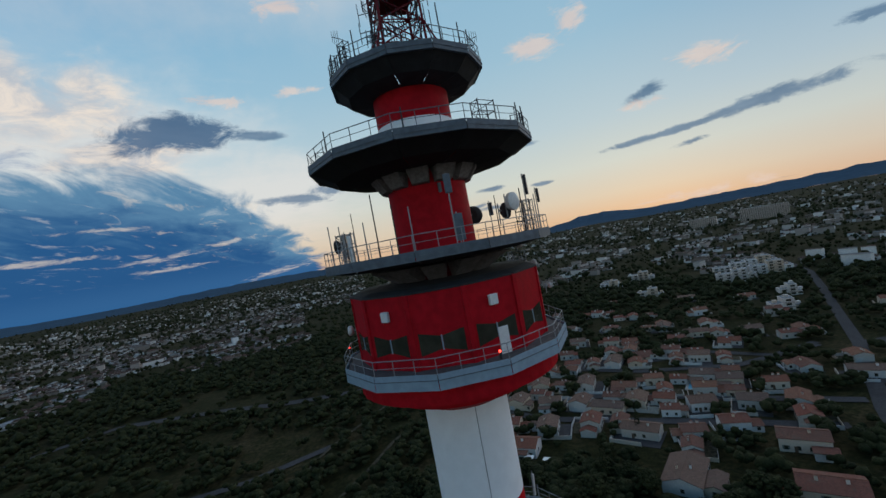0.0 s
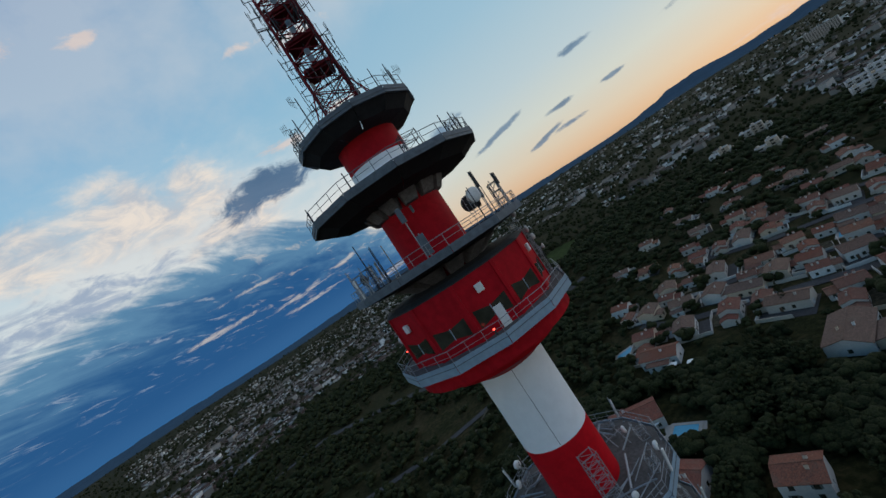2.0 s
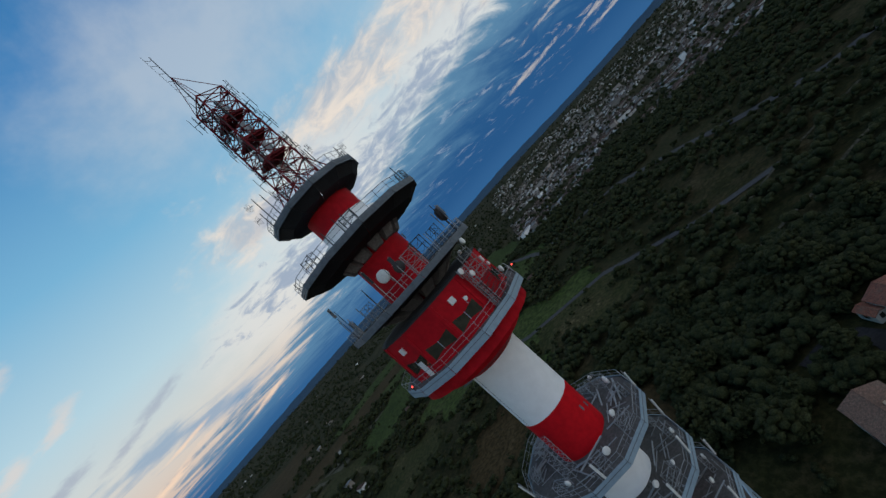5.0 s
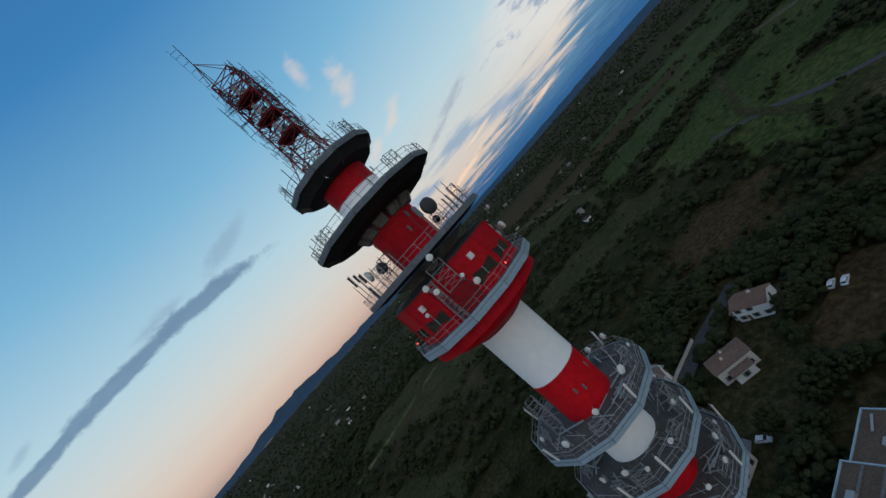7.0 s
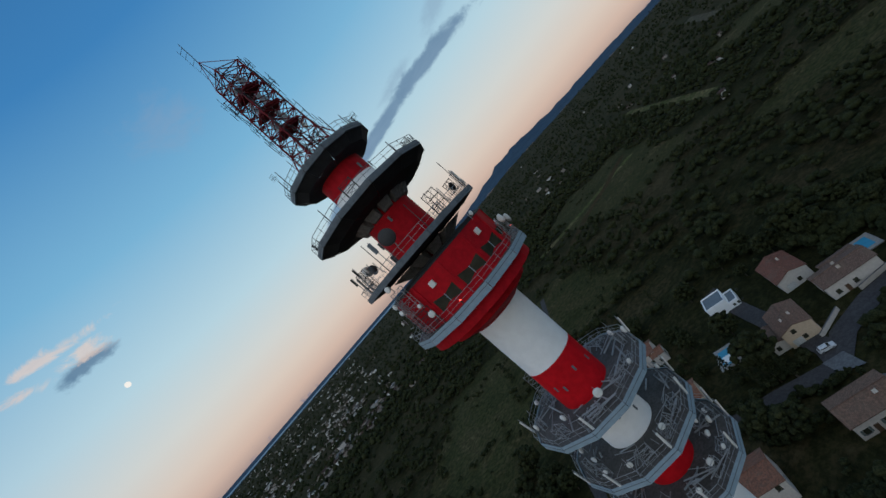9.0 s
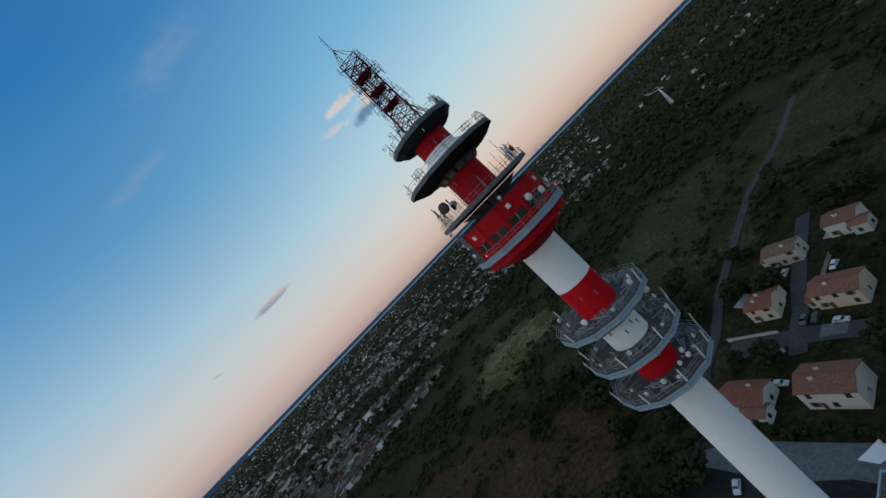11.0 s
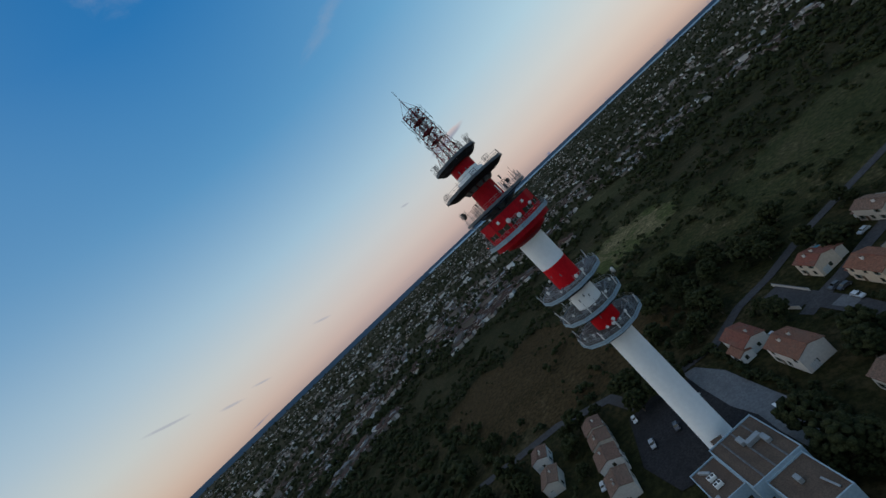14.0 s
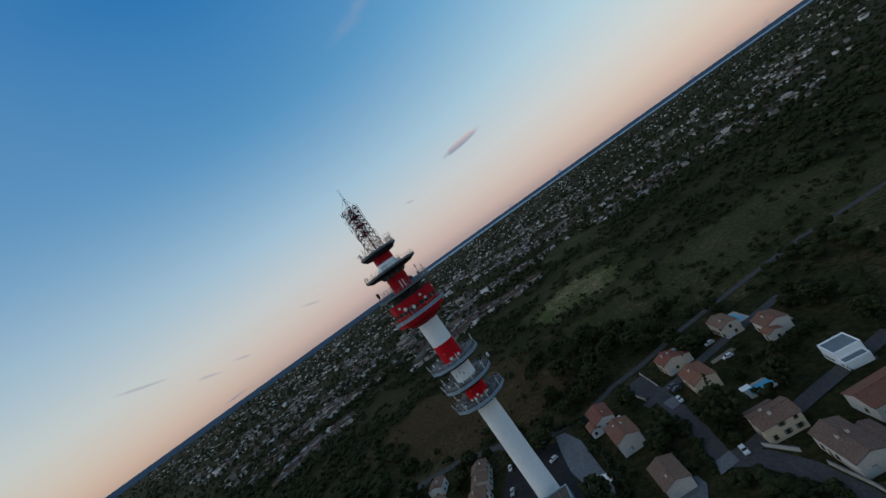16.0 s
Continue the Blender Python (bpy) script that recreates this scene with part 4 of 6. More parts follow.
for z in (100.6, 103.8, 107.0):
    bm = bmesh.new()
    revolve(bm, [(0.2, z), (2.1, z), (2.2, z + 0.08), (2.2, z + 0.34), (2.08, z + 0.34), (2.08, z + 0.14), (0.2, z + 0.14), (0.2, z)], 4, radians(55))
    part("drum_platform", bm, M_REDSTEEL, top_mast, "dark red square tray")
    for k in range(4):
        bm = bmesh.new()
        p = polar(1.2, 10 + 90 * k, z + 0.25)
        box(bm, (-0.10, -0.30, 0.3), (0.10, 0.30, 2.0), pose(p.x, p.y, p.z, 0, 0, 10 + 90 * k), 0.02)
        part("aerial_panel", bm, M_STEEL, top_mast, "grey broadcast panel")
# a slim inner truss
for k in range(4):
    bm = bmesh.new()
    tube(bm, polar(0.7, 10 + 90 * k, LZ), polar(0.6, 10 + 90 * k, 110.2), 0.045, 5)
    for i in range(12):
        z = LZ + 0.4 + 1.28 * i
        tube(bm, polar(0.68, 10 + 90 * k, z), polar(0.68, 100 + 90 * k, z + 1.28), 0.025, 4)
    part("inner_truss", bm, M_DARKSTEEL, top_mast, "slim dark inner truss")
for k in range(130):
    z, a = rng.uniform(97.0, 110.3), 55 + 90 * (k % 4) + rng.uniform(-26, 26)
    bm = bmesh.new()
    p, q = polar(1.8, a, z), polar(rng.uniform(2.6, 3.6), a, z)
    h = rng.uniform(0.5, 1.2)
    tube(bm, p, q, 0.04, 5)
    tube(bm, (q.x, q.y, z - h), (q.x, q.y, z + h), 0.036, 5)
    part("dipole", bm, M_DARKSTEEL, top_mast)
# horizontal bracing inside the truss
for z in levels[3::2]:
    bm = bmesh.new()
    for k in range(2):
        tube(bm, corner(z, k), corner(z, k + 2), 0.04, 5)
    part("cross_brace", bm, M_REDSTEEL, top_mast)
# legs splayed down to the deck
for k in range(4):
    bm = bmesh.new()
    tube(bm, corner(98.4, k), polar(4.6, 55 + 90 * k, LZ), 0.08, 6)
    tube(bm, corner(98.4, k), polar(4.4, 100 + 90 * k, LZ), 0.05, 5)
    part("splayed_leg", bm, M_REDSTEEL, top_mast)
bm = bmesh.new()
tube(bm, polar(1.9, -60, 105.0), polar(1.4, -60, 117.8), 0.11, 6, 0.05)
for z in (111.6, 112.8, 114.0, 115.2, 116.4, 117.2):
    p = polar(1.58, -60, z)
    tube(bm, p, p + polar(0.9, -60, 0), 0.025, 5)
    tube(bm, p + polar(0.9, -60, -0.6), p + polar(0.9, -60, 0.6), 0.02, 5)
part("top_whip", bm, M_DARKSTEEL, top_mast, "dark tip mast with rods")
bm = bmesh.new()
for k in range(4):
    tube(bm, corner(LT, k), polar(1.5, -60, 114.6), 0.045, 5)
part("stay", bm, M_REDSTEEL, top_mast)
bm = bmesh.new()
box(bm, (-1.7, 0.4, 99.2), (-1.45, 1.1, 100.9), None, 0.04)
part("white_panel", bm, M_RADOME, top_mast, "white panel antenna")

# ---------------------------------------------------------------- heights over the ground
NOMINAL = (0.0, 20.0, 37.0, 45.0, 58.2, 71.2, 79.3, 87.3, 94.2, 104.0, 113.0, 125.0)
BEARING = (0.0, 13.0, 25.0, 42.0, 87.0, 95.0, 108.0, 131.0, 143.0, 210.0, 270.0, 292.0, 304.0, 315.0, 360.0)
SHIFT = (0.0, -2.0, 0.0, 2.5, 4.0, 5.5, 8.0, 8.0, 4.0, -2.0, -6.0, -3.0, 1.0, 3.5, 0.0)
SURVEYED = (0.0, 23.0, 42.6, 51.4, 65.6, 79.25, 87.7, 96.05, 103.25, 113.5, 123.3, 136.4)


def settle():
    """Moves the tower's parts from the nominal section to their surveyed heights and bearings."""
    def level(z):
        return float(np.interp(z, NOMINAL, SURVEYED))
    def swing(p):
        return float(np.interp(math.degrees(math.atan2(p.y, p.x)) % 360, BEARING, SHIFT))
    done = set()
    for ob in list(scene.objects):
        if ob.parent is None and ob.type == "EMPTY" and ob not in (tower, top_mast):
            p = ob.matrix_basis.translation
            ob.matrix_basis = Matrix.Translation((0, 0, level(p.z) - p.z)) @ Matrix.Rotation(radians(swing(p)), 4, "Z") @ ob.matrix_basis
        elif ob.parent is None and ob.type == "MESH" or ob.parent in (tower, top_mast) or (ob.parent and ob.parent.parent is tower):
            z = ob.matrix_basis.translation.z
            if abs(z) > 0.01:
                ob.matrix_basis = Matrix.Translation((0, 0, level(z) - z)) @ ob.matrix_basis
            elif ob.data not in done:
                done.add(ob.data)
                for v in ob.data.vertices:
                    v.co.z = level(v.co.z)


settle()

# ---------------------------------------------------------------- ground
def rise(x, y):
    """Height of the land: flat near by, slowly climbing to the horizon, with hills."""
    r, a = np.hypot(x, y), np.degrees(np.arctan2(y, x))
    s = np.clip((r - 1100) / 3500, 0, 1)
    z = 62 * s * s * (3 - 2 * s)
    far = np.clip((r - 2600) / 1700, 0, 1) ** 1.5
    for bearing, tall, wide in ((63, 72, 5), (50, 42, 9), (36, 55, 8), (108, 30, 12), (137, 34, 9), (-130, 98, 7), (-144, 40, 9), (158, 34, 12), (174, 26, 12), (86, 16, 9)):
        d = (a - bearing + 180) % 360 - 180
        z = z + tall * far * np.exp(-(d / wide) ** 2) * (1 + 0.12 * np.sin(d * 1.7 + r * 0.004) + 0.08 * np.sin(d * 4.1))
    return z


def grid_mesh(name, rings, n, mat, lift=0.0):
    a = np.linspace(0, math.tau, n, endpoint=False)
    R, A = np.meshgrid(rings, a, indexing="ij")
    X, Y = R * np.cos(A), R * np.sin(A)
    co = np.stack([X, Y, rise(X, Y) + lift], -1).reshape(-1, 3)
    faces = []
    for i in range(len(rings) - 1):
        for j in range(n):
            k = (j + 1) % n
            faces.append((i * n + j, i * n + k, (i + 1) * n + k, (i + 1) * n + j)[::-1])
    me = bpy.data.meshes.new(name)
    me.from_pydata(co.tolist(), [], faces)
    me.materials.append(mat)
    return me


ground = link("ground", grid_mesh("ground", [0.5, 20, 60, 120, 250, 500, 900, 1300, 1700, 2100, 2500, 2800, 3100], 180, M_GROUND))
tagged(ground, "dark scrubland and gardens round the tower", "ground", kind="structure")
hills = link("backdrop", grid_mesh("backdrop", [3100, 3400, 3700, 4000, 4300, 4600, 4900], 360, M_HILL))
tagged(hills, "low hills along the horizon, haze painted blue", "hills", kind="structure")


bm = bmesh.new()
shore = []
for k in range(40):
    a = radians(-112 + 76 * k / 39)
    shore.append([bm.verts.new((d * math.cos(a), d * math.sin(a), float(rise(d * math.cos(a), d * math.sin(a))) + 2.5)) for d in (3110 + 60 * math.sin(3 * a), 3390)])
for p, q in zip(shore, shore[1:]):
    bm.faces.new((p[0], p[1], q[1], q[0]))
sea = part("water", bm, M_SEA)
tagged(sea, "thin pale strip of sea under the horizon", "water", kind="structure")


def patch_of_ground(name, pts, mat, z, label, category):
    bm = bmesh.new()
    bm.faces.new([bm.verts.new((x, y, z)) for x, y in pts])
    if bm.faces[:][0].normal.z < 0:
        bmesh.ops.reverse_faces(bm, faces=bm.faces)
    bm.normal_update()
    bmesh.ops.triangulate(bm, faces=bm.faces)
    bmesh.ops.recalc_face_normals(bm, faces=bm.faces)
    ob = part(name, bm, mat)
    return tagged(ob, label, category, kind="structure")


def strip(name, pts, width, mat, z, label, category="road"):
    """A ribbon along a line of points."""
    bm = bmesh.new()
    rows = []
    for i, p in enumerate(pts):
        p = Vector((*p, 0))
        a, b = Vector((*pts[max(0, i - 1)], 0)), Vector((*pts[min(len(pts) - 1, i + 1)], 0))
        n = (b - a).normalized().cross(Vector((0, 0, 1))) * width / 2
        q = [p + n, p - n]
        rows.append([bm.verts.new((v.x, v.y, z + float(rise(v.x, v.y)))) for v in q])
    for a, b in zip(rows, rows[1:]):
        bm.faces.new((a[0], a[1], b[1], b[0]))
    bmesh.ops.recalc_face_normals(bm, faces=bm.faces)
    if sum(f.normal.z for f in bm.faces) < 0:
        bmesh.ops.reverse_faces(bm, faces=bm.faces)
    ob = part(name, bm, mat)
    return tagged(ob, label, category, kind="structure")


def blob(cx, cy, rx, ry, turn, seed, n=44):
    """An uneven parcel of land with blunt corners."""
    r = random.Random(seed)
    ph = [r.uniform(0, math.tau) for _ in range(3)]
    out = []
    for i in range(n):
        a = math.tau * i / n
        k = (abs(math.cos(a)) ** 3.5 + abs(math.sin(a)) ** 3.5) ** (-1 / 3.5) * 0.9
        k *= 1 + 0.12 * math.sin(2 * a + ph[0]) + 0.10 * math.sin(3 * a + ph[1]) + 0.08 * math.sin(7 * a + ph[2]) + r.uniform(-0.09, 0.09)
        x, y = rx * k * math.cos(a), ry * k * math.sin(a)
        c, s = math.cos(radians(turn)), math.sin(radians(turn))
        out.append((cx + x * c - y * s, cy + x * s + y * c))
    return out


FIELDS = [
    ("field", (95.7, -200.2, 54.5, 61.6, 29.0), M_FIELD, "rough grass slope", 41),
    ("field", (-26.9, -184.9, 53.7, 74.4, -30.0), M_FIELD, "rough grass slope", 42),
    ("field", (97.6, -197.8, 37.0, 44.3, 29.0), M_MEADOW, "green meadow with pale dry patches", 1),
    ("field", (126.9, -62.1, 73.0, 51.3, -24.0), M_EARTH, "dark brown field below the tower", 2),
    ("field", (67.6, -63.9, 39.2, 28.5, -27.0), M_EARTH, "dark brown field below the tower", 22),
    ("field", (124.5, -270.8, 32.7, 34.5, 29.0), M_FIELD, "rough grass slope", 24),
    ("field", (20.6, -140.0, 52.1, 28.8, -4.0), M_FIELD, "green meadow with pale dry patches", 23),
    ("field", (-26.5, -188.8, 39.7, 59.5, -31.0), M_SLOPE, "olive grass slope", 3),
    ("field", (-100.0, -182.9, 44.2, 61.9, -28.0), M_FIELD, "rough grass slope", 4),
    ("field", (211.6, -393.1, 62.6, 49.3, 12.0), M_FIELD, "rough grass slope", 5),
    ("field", (-322.1, 151.2, 65.7, 116.5, 26.0), M_GREENFIELD, "green field beside a lane", 6),
    ("field", (-662.6, 159.8, 125.7, 180.2, 13.0), M_GREENFIELD, "large green field in the plain", 7),
    ("field", (-198.4, 113.7, 49.6, 53.3, 15.0), M_GREENFIELD, "green field beside a lane", 8),
    ("field", (-608.3, 4.6, 57.5, 186.4, 8.0), M_EARTH, "brown ploughed field", 9),
    ("field", (-288.0, -259.5, 66.2, 107.6, -41.0), M_FIELD, "rough grass clearing", 10),
    ("field", (-373.5, 216.7, 63.1, 57.8, 23.0), M_GREENFIELD, "green field beside a lane", 11),
    ("field", (-149.4, 117.5, 38.4, 29.2, 38.0), M_FIELD, "rough grass clearing", 12),
    ("field", (-865.3, 401.0, 213.0, 92.0, -29.0), M_GREENFIELD, "large green field in the plain", 13),
    ("field", (31.0, 474.2, 42.8, 57.4, -12.0), M_GREENFIELD, "green field beside a lane", 14),
    ("field", (-1130.5, 322.6, 251.4, 136.2, 5.0), M_GREENFIELD, "large green field in the plain", 15),
    ("field", (-984.3, -175.6, 236.0, 163.6, 25.0), M_EARTH, "brown ploughed field", 16),
    ("field", (-447.0, 82.9, 53.5, 116.9, 23.0), M_GREENFIELD, "green field beside a lane", 17),
    ("field", (-513.9, 312.1, 105.9, 64.4, -28.0), M_GREENFIELD, "green field beside a lane", 18),
    ("field", (-250.6, -24.6, 38.9, 65.3, 14.0), M_FIELD, "rough grass clearing", 19),
    ("field", (-463.8, -111.7, 50.8, 115.0, -18.0), M_FIELD, "rough grass clearing", 20),
    ("field", (-153.0, 36.0, 23.6, 34.4, 60.0), M_EARTH, "bare earth clearing in the wood", 21),
]
for i, (nm, shape, mat, label, seed) in enumerate(FIELDS):
    patch_of_ground(nm, blob(*shape, seed), mat, 0.05 + 0.01 * i, label, "field")

ROADS = [
    ([(-995, -463), (-714, -290), (-606, -128), (-463, -13)], 16.0, M_PATH, "long pale dry strip between the fields"),
    ([(-562, -125), (-490, 8), (-464, 114), (-444, 171), (-388, 205)], 12.0, M_PATH, "pale track along a field's edge"),
    ([(-549, -381), (-416, -239), (-330, -150)], 10.0, M_MEADOW, "pale dry strip on the wooded slope"),
    ([(-327, -244), (-253, -274), (-200, -300)], 11.0, M_MEADOW, "pale dry strip on the wooded slope"),
    ([(-8.3, -61.6), (-22.2, -49.8), (-30.5, -42.4), (-42.8, -28.8), (-52.0, -17.5), (-62.0, -18.5), (-72.0, -14.5), (-81.0, -8.0), (-92.5, 2.5), (-107.0, 20.0)], 6.0, M_ASPHALT, "dark asphalt street between the houses"),
    ([(-19.5, -43.3), (-24.2, -51.1), (-29.1, -57.7), (-35.7, -69.5), (-46.2, -85.4), (-57.6, -102.1)], 4.6, M_ASPHALT, "narrow asphalt lane between the houses"),
    ([(28.2, -23.8), (20.4, -31.8), (8.3, -41.4), (2.2, -58.7), (-7.5, -71.5), (-18.6, -92.7), (-34.8, -115.3), (-61.2, -151.7), (-94.8, -183.0), (-127.2, -223.9)], 3.8, M_ASPHALT, "straight pale lane along the field"),
    ([(-52.0, -16.8), (-58.0, -21.6), (-62.7, -28.8), (-73.1, -44.3), (-88.0, -65.0)], 5.0, M_ASPHALT, "dark asphalt street between the houses"),
    ([(34.1, -19.3), (49.5, -26.3), (75.4, -16.2), (113.5, 16.2)], 5.0, M_ASPHALT, "access lane to the tower"),
    ([(116.5, 49.1), (160.1, 96.9), (220.2, 152.8), (275.4, 210.6), (325.1, 261.7), (384.2, 325.7), (495.5, 496.7)], 5.5, M_ASPHALT, "wide avenue through the suburb"),
    ([(-224.2, 298.8), (-149.7, 283.9), (-91.7, 266.2), (-43.8, 259.2), (1.3, 284.8), (48.0, 321.0)], 8.0, M_ASPHALT, "road through the wood"),
    ([(-417.5, 277.2), (-329.9, 253.9), (-299.5, 241.7), (-224.2, 298.8)], 7.0, M_ASPHALT, "bend of a country road"),
    ([(-258.8, 71.5), (-226.1, 97.8), (-198.5, 108.6), (-149.4, 148.5), (-85.8, 160.0), (-51.1, 177.9)], 5.0, M_ASPHALT, "country lane between hedges"),
    ([(-65.7, 144.2), (-52.3, 176.9), (-25.9, 218.1)], 1.8, M_PATH, "pale footpath on the slope"),
    ([(-630.7, -104.0), (-533.9, -50.1), (-436.4, -20.0), (-329.7, -5.9)], 7.0, M_FIELD, "pale dry track between the woods"),
    ([(-347.2, -269.3), (-288.3, -255.3), (-238.0, -251.4), (-184.2, -234.6)], 9.0, M_EARTH, "bare earth track on the slope"),
    ([(-403.9, 134.4), (-322.1, 111.4), (-259.0, 93.2), (-189.0, 96.0)], 6.0, M_FIELD, "pale dry track between the fields"),
    ([(-22.4, 62.1), (-19.7, 67.4), (-12.8, 70.8), (-7.6, 68.6), (-1.8, 61.1), (5.3, 55.4), (13.4, 50.9), (23.0, 46.2), (35.8, 39.7), (46.1, 33.9)], 5.0, M_NEWASPHALT, "asphalt lane curving past the houses"),
    ([(-12.0, 178.9), (-20.8, 166.6), (-33.1, 141.4), (-46.4, 120.5), (-64.1, 95.2)], 1.8, M_PATH, "pale footpath on the slope"),
    ([(220.2, 152.8), (261.9, 143.5), (327.5, 150.7)], 8.0, M_ASPHALT, "side street of the avenue"),
    ([(37.4, 169.3), (50.1, 152.4), (81.3, 132.8), (119.1, 108.6), (140.9, 93.1)], 5.0, M_ASPHALT, "residential street"),
    ([(72.4, 169.3), (98.8, 152.8), (127.9, 131.0), (163.3, 105.1)], 5.0, M_ASPHALT, "residential street"),
    ([(76.0, 220.0), (116.9, 181.5), (159.0, 160.9), (207.9, 163.2)], 5.0, M_ASPHALT, "residential street"),
    ([(159.9, 190.7), (180.6, 162.5), (210.4, 166.6)], 5.0, M_ASPHALT, "residential street"),
]
for i, (pts, w, mat, label) in enumerate(ROADS):
    strip("road", pts, w, mat, 0.24 + 0.006 * i, label)
patch_of_ground("forecourt", [(35.7, -13.7), (26.3, -25.3), (13.6, -27.1), (0.1, -19.5), (-13.8, -8.6), (-20.6, -0.9), (-12.3, 4.2), (-0.2, 8.6), (8.9, 14.7), (23.2, 7.0)], M_NEWASPHALT, 0.225, "dark asphalt forecourt at the tower's foot", "forecourt")
patch_of_ground("pavement", [(18.2, -30.2), (14.0, -32.2), (2.9, -27.3), (-11.1, -15.5), (-20.2, -8.4), (-25.1, -0.7), (-22.0, 5.7), (-14.1, -1.3), (-8.6, -7.3), (-0.7, -11.9), (10.0, -21.7)], M_PAVING, 0.35, "worn pale concrete apron at the tower's foot", "pavement")
patch_of_ground("pavement", [(-5.5, -56.0), (-10.3, -64.0), (-21.9, -52.8), (-18.1, -47.1)], M_ASPHALT, 0.352, "small walled parking court", "car park")
patch_of_ground("pavement", [(-49.9, -17.0), (-52.8, -21.1), (-56.1, -17.4), (-52.3, -12.4)], M_PAVING, 0.354, "pale speed table across the street", "pavement")
patch_of_ground("pavement", [(-44.9, -13.0), (-49.3, -9.4), (-50.6, -4.9), (-46.6, -1.8), (-41.2, -4.6), (-40.9, -10.2)], M_PAVING, 0.356, "round pale paved yard", "pavement")
patch_of_ground("pavement", [(-28.9, -47.5), (-33.7, -43.6), (-30.7, -40.4), (-25.9, -44.2)], M_PAVING, 0.358, "pale speed table across the street", "pavement")
patch_of_ground("pad", [(-11.5, -10.3), (-17.8, -12.4), (-20.2, -8.4), (-13.8, -7.6)], M_RADOME, 0.362, "white painted concrete pad on the forecourt", "pavement")
patch_of_ground("terrace", [(14.9, 93.9), (26.7, 86.1), (23.1, 79.5), (12.0, 87.8)], M_STONE, 0.18, "pale stone terrace round a swimming pool", "terrace")
patch_of_ground("car_park", [(-52.4, 25.2), (-64.8, 23.8), (-85.6, 44.5), (-72.7, 61.5), (-51.2, 47.4)], M_EARTH, 0.35, "bare earth car park", "car park")

# ---------------------------------------------------------------- houses
def gable(bm, x0, x1, y0, y1, z, pitch, over=0.35, thick=0.16):
    """Two roof slopes with thickness, ridge along x."""
    ym, hy = (y0 + y1) / 2, (y1 - y0) / 2 + over
    top = z + (hy - over) * pitch
    low = z - over * pitch
    a, b = x0 - over, x1 + over
    for s in (-1, 1):
        q = [(a, ym + s * hy, low), (b, ym + s * hy, low), (b, ym, top), (a, ym, top)]
        lo = [bm.verts.new(p) for p in q]
        hi = [bm.verts.new((p[0], p[1], p[2] + thick)) for p in q]
        bm.faces.new(hi if s < 0 else hi[::-1])
        bm.faces.new(lo[::-1] if s < 0 else lo)
        for i in range(4):
            bm.faces.new((lo[i], lo[(i + 1) % 4], hi[(i + 1) % 4], hi[i]))
    bmesh.ops.recalc_face_normals(bm, faces=bm.faces)
    return top


def shell(bm, x0, x1, y0, y1, z, pitch):
    """Walls with two gable ends."""
    ym, top = (y0 + y1) / 2, z + (y1 - y0) / 2 * pitch
    a = [bm.verts.new(p) for p in ((x0, y0, 0), (x1, y0, 0), (x1, y1, 0), (x0, y1, 0))]
    b = [bm.verts.new(p) for p in ((x0, y0, z), (x1, y0, z), (x1, y1, z), (x0, y1, z))]
    g0, g1 = bm.verts.new((x0, ym, top - 0.02)), bm.verts.new((x1, ym, top - 0.02))
    bm.faces.new((a[0], a[1], b[1], b[0]))
    bm.faces.new((a[2], a[3], b[3], b[2]))
    bm.faces.new((a[1], a[2], b[2], g1, b[1]))
    bm.faces.new((a[3], a[0], b[0], g0, b[3]))


def shared(name, lo, hi, mat, bevel=0.0):
    bm = bmesh.new()
    box(bm, lo, hi, None, bevel)
    me = bpy.data.meshes.new(name)
    bm.to_mesh(me)
    bm.free()
    me.materials.append(mat)
    return me


WINDOW = shared("window", (-0.06, -0.55, 0), (0.05, 0.55, 1.25), M_GLASS)
SHUTTER = shared("shutter", (-0.02, -0.22, 0), (0.07, 0.22, 1.3), material("grey_green_shutter", (0.12, 0.14, 0.13), 0.7))
SILL = shared("window_sill", (-0.05, -0.65, -0.1), (0.14, 0.65, 0.0), M_PAVING)
DOOR = shared("door", (-0.06, -0.48, 0), (0.06, 0.48, 2.05), material("brown_door", (0.10, 0.055, 0.03), 0.6))
GARAGE = shared("garage_door", (-0.06, -1.2, 0), (0.06, 1.2, 2.1), material("pale_garage_door", (0.45, 0.45, 0.44), 0.6))


def opening(me, name, parent, x, y, z, facing):
    return link(name, me, parent, "", pose(x, y, z, 0, 0, facing))


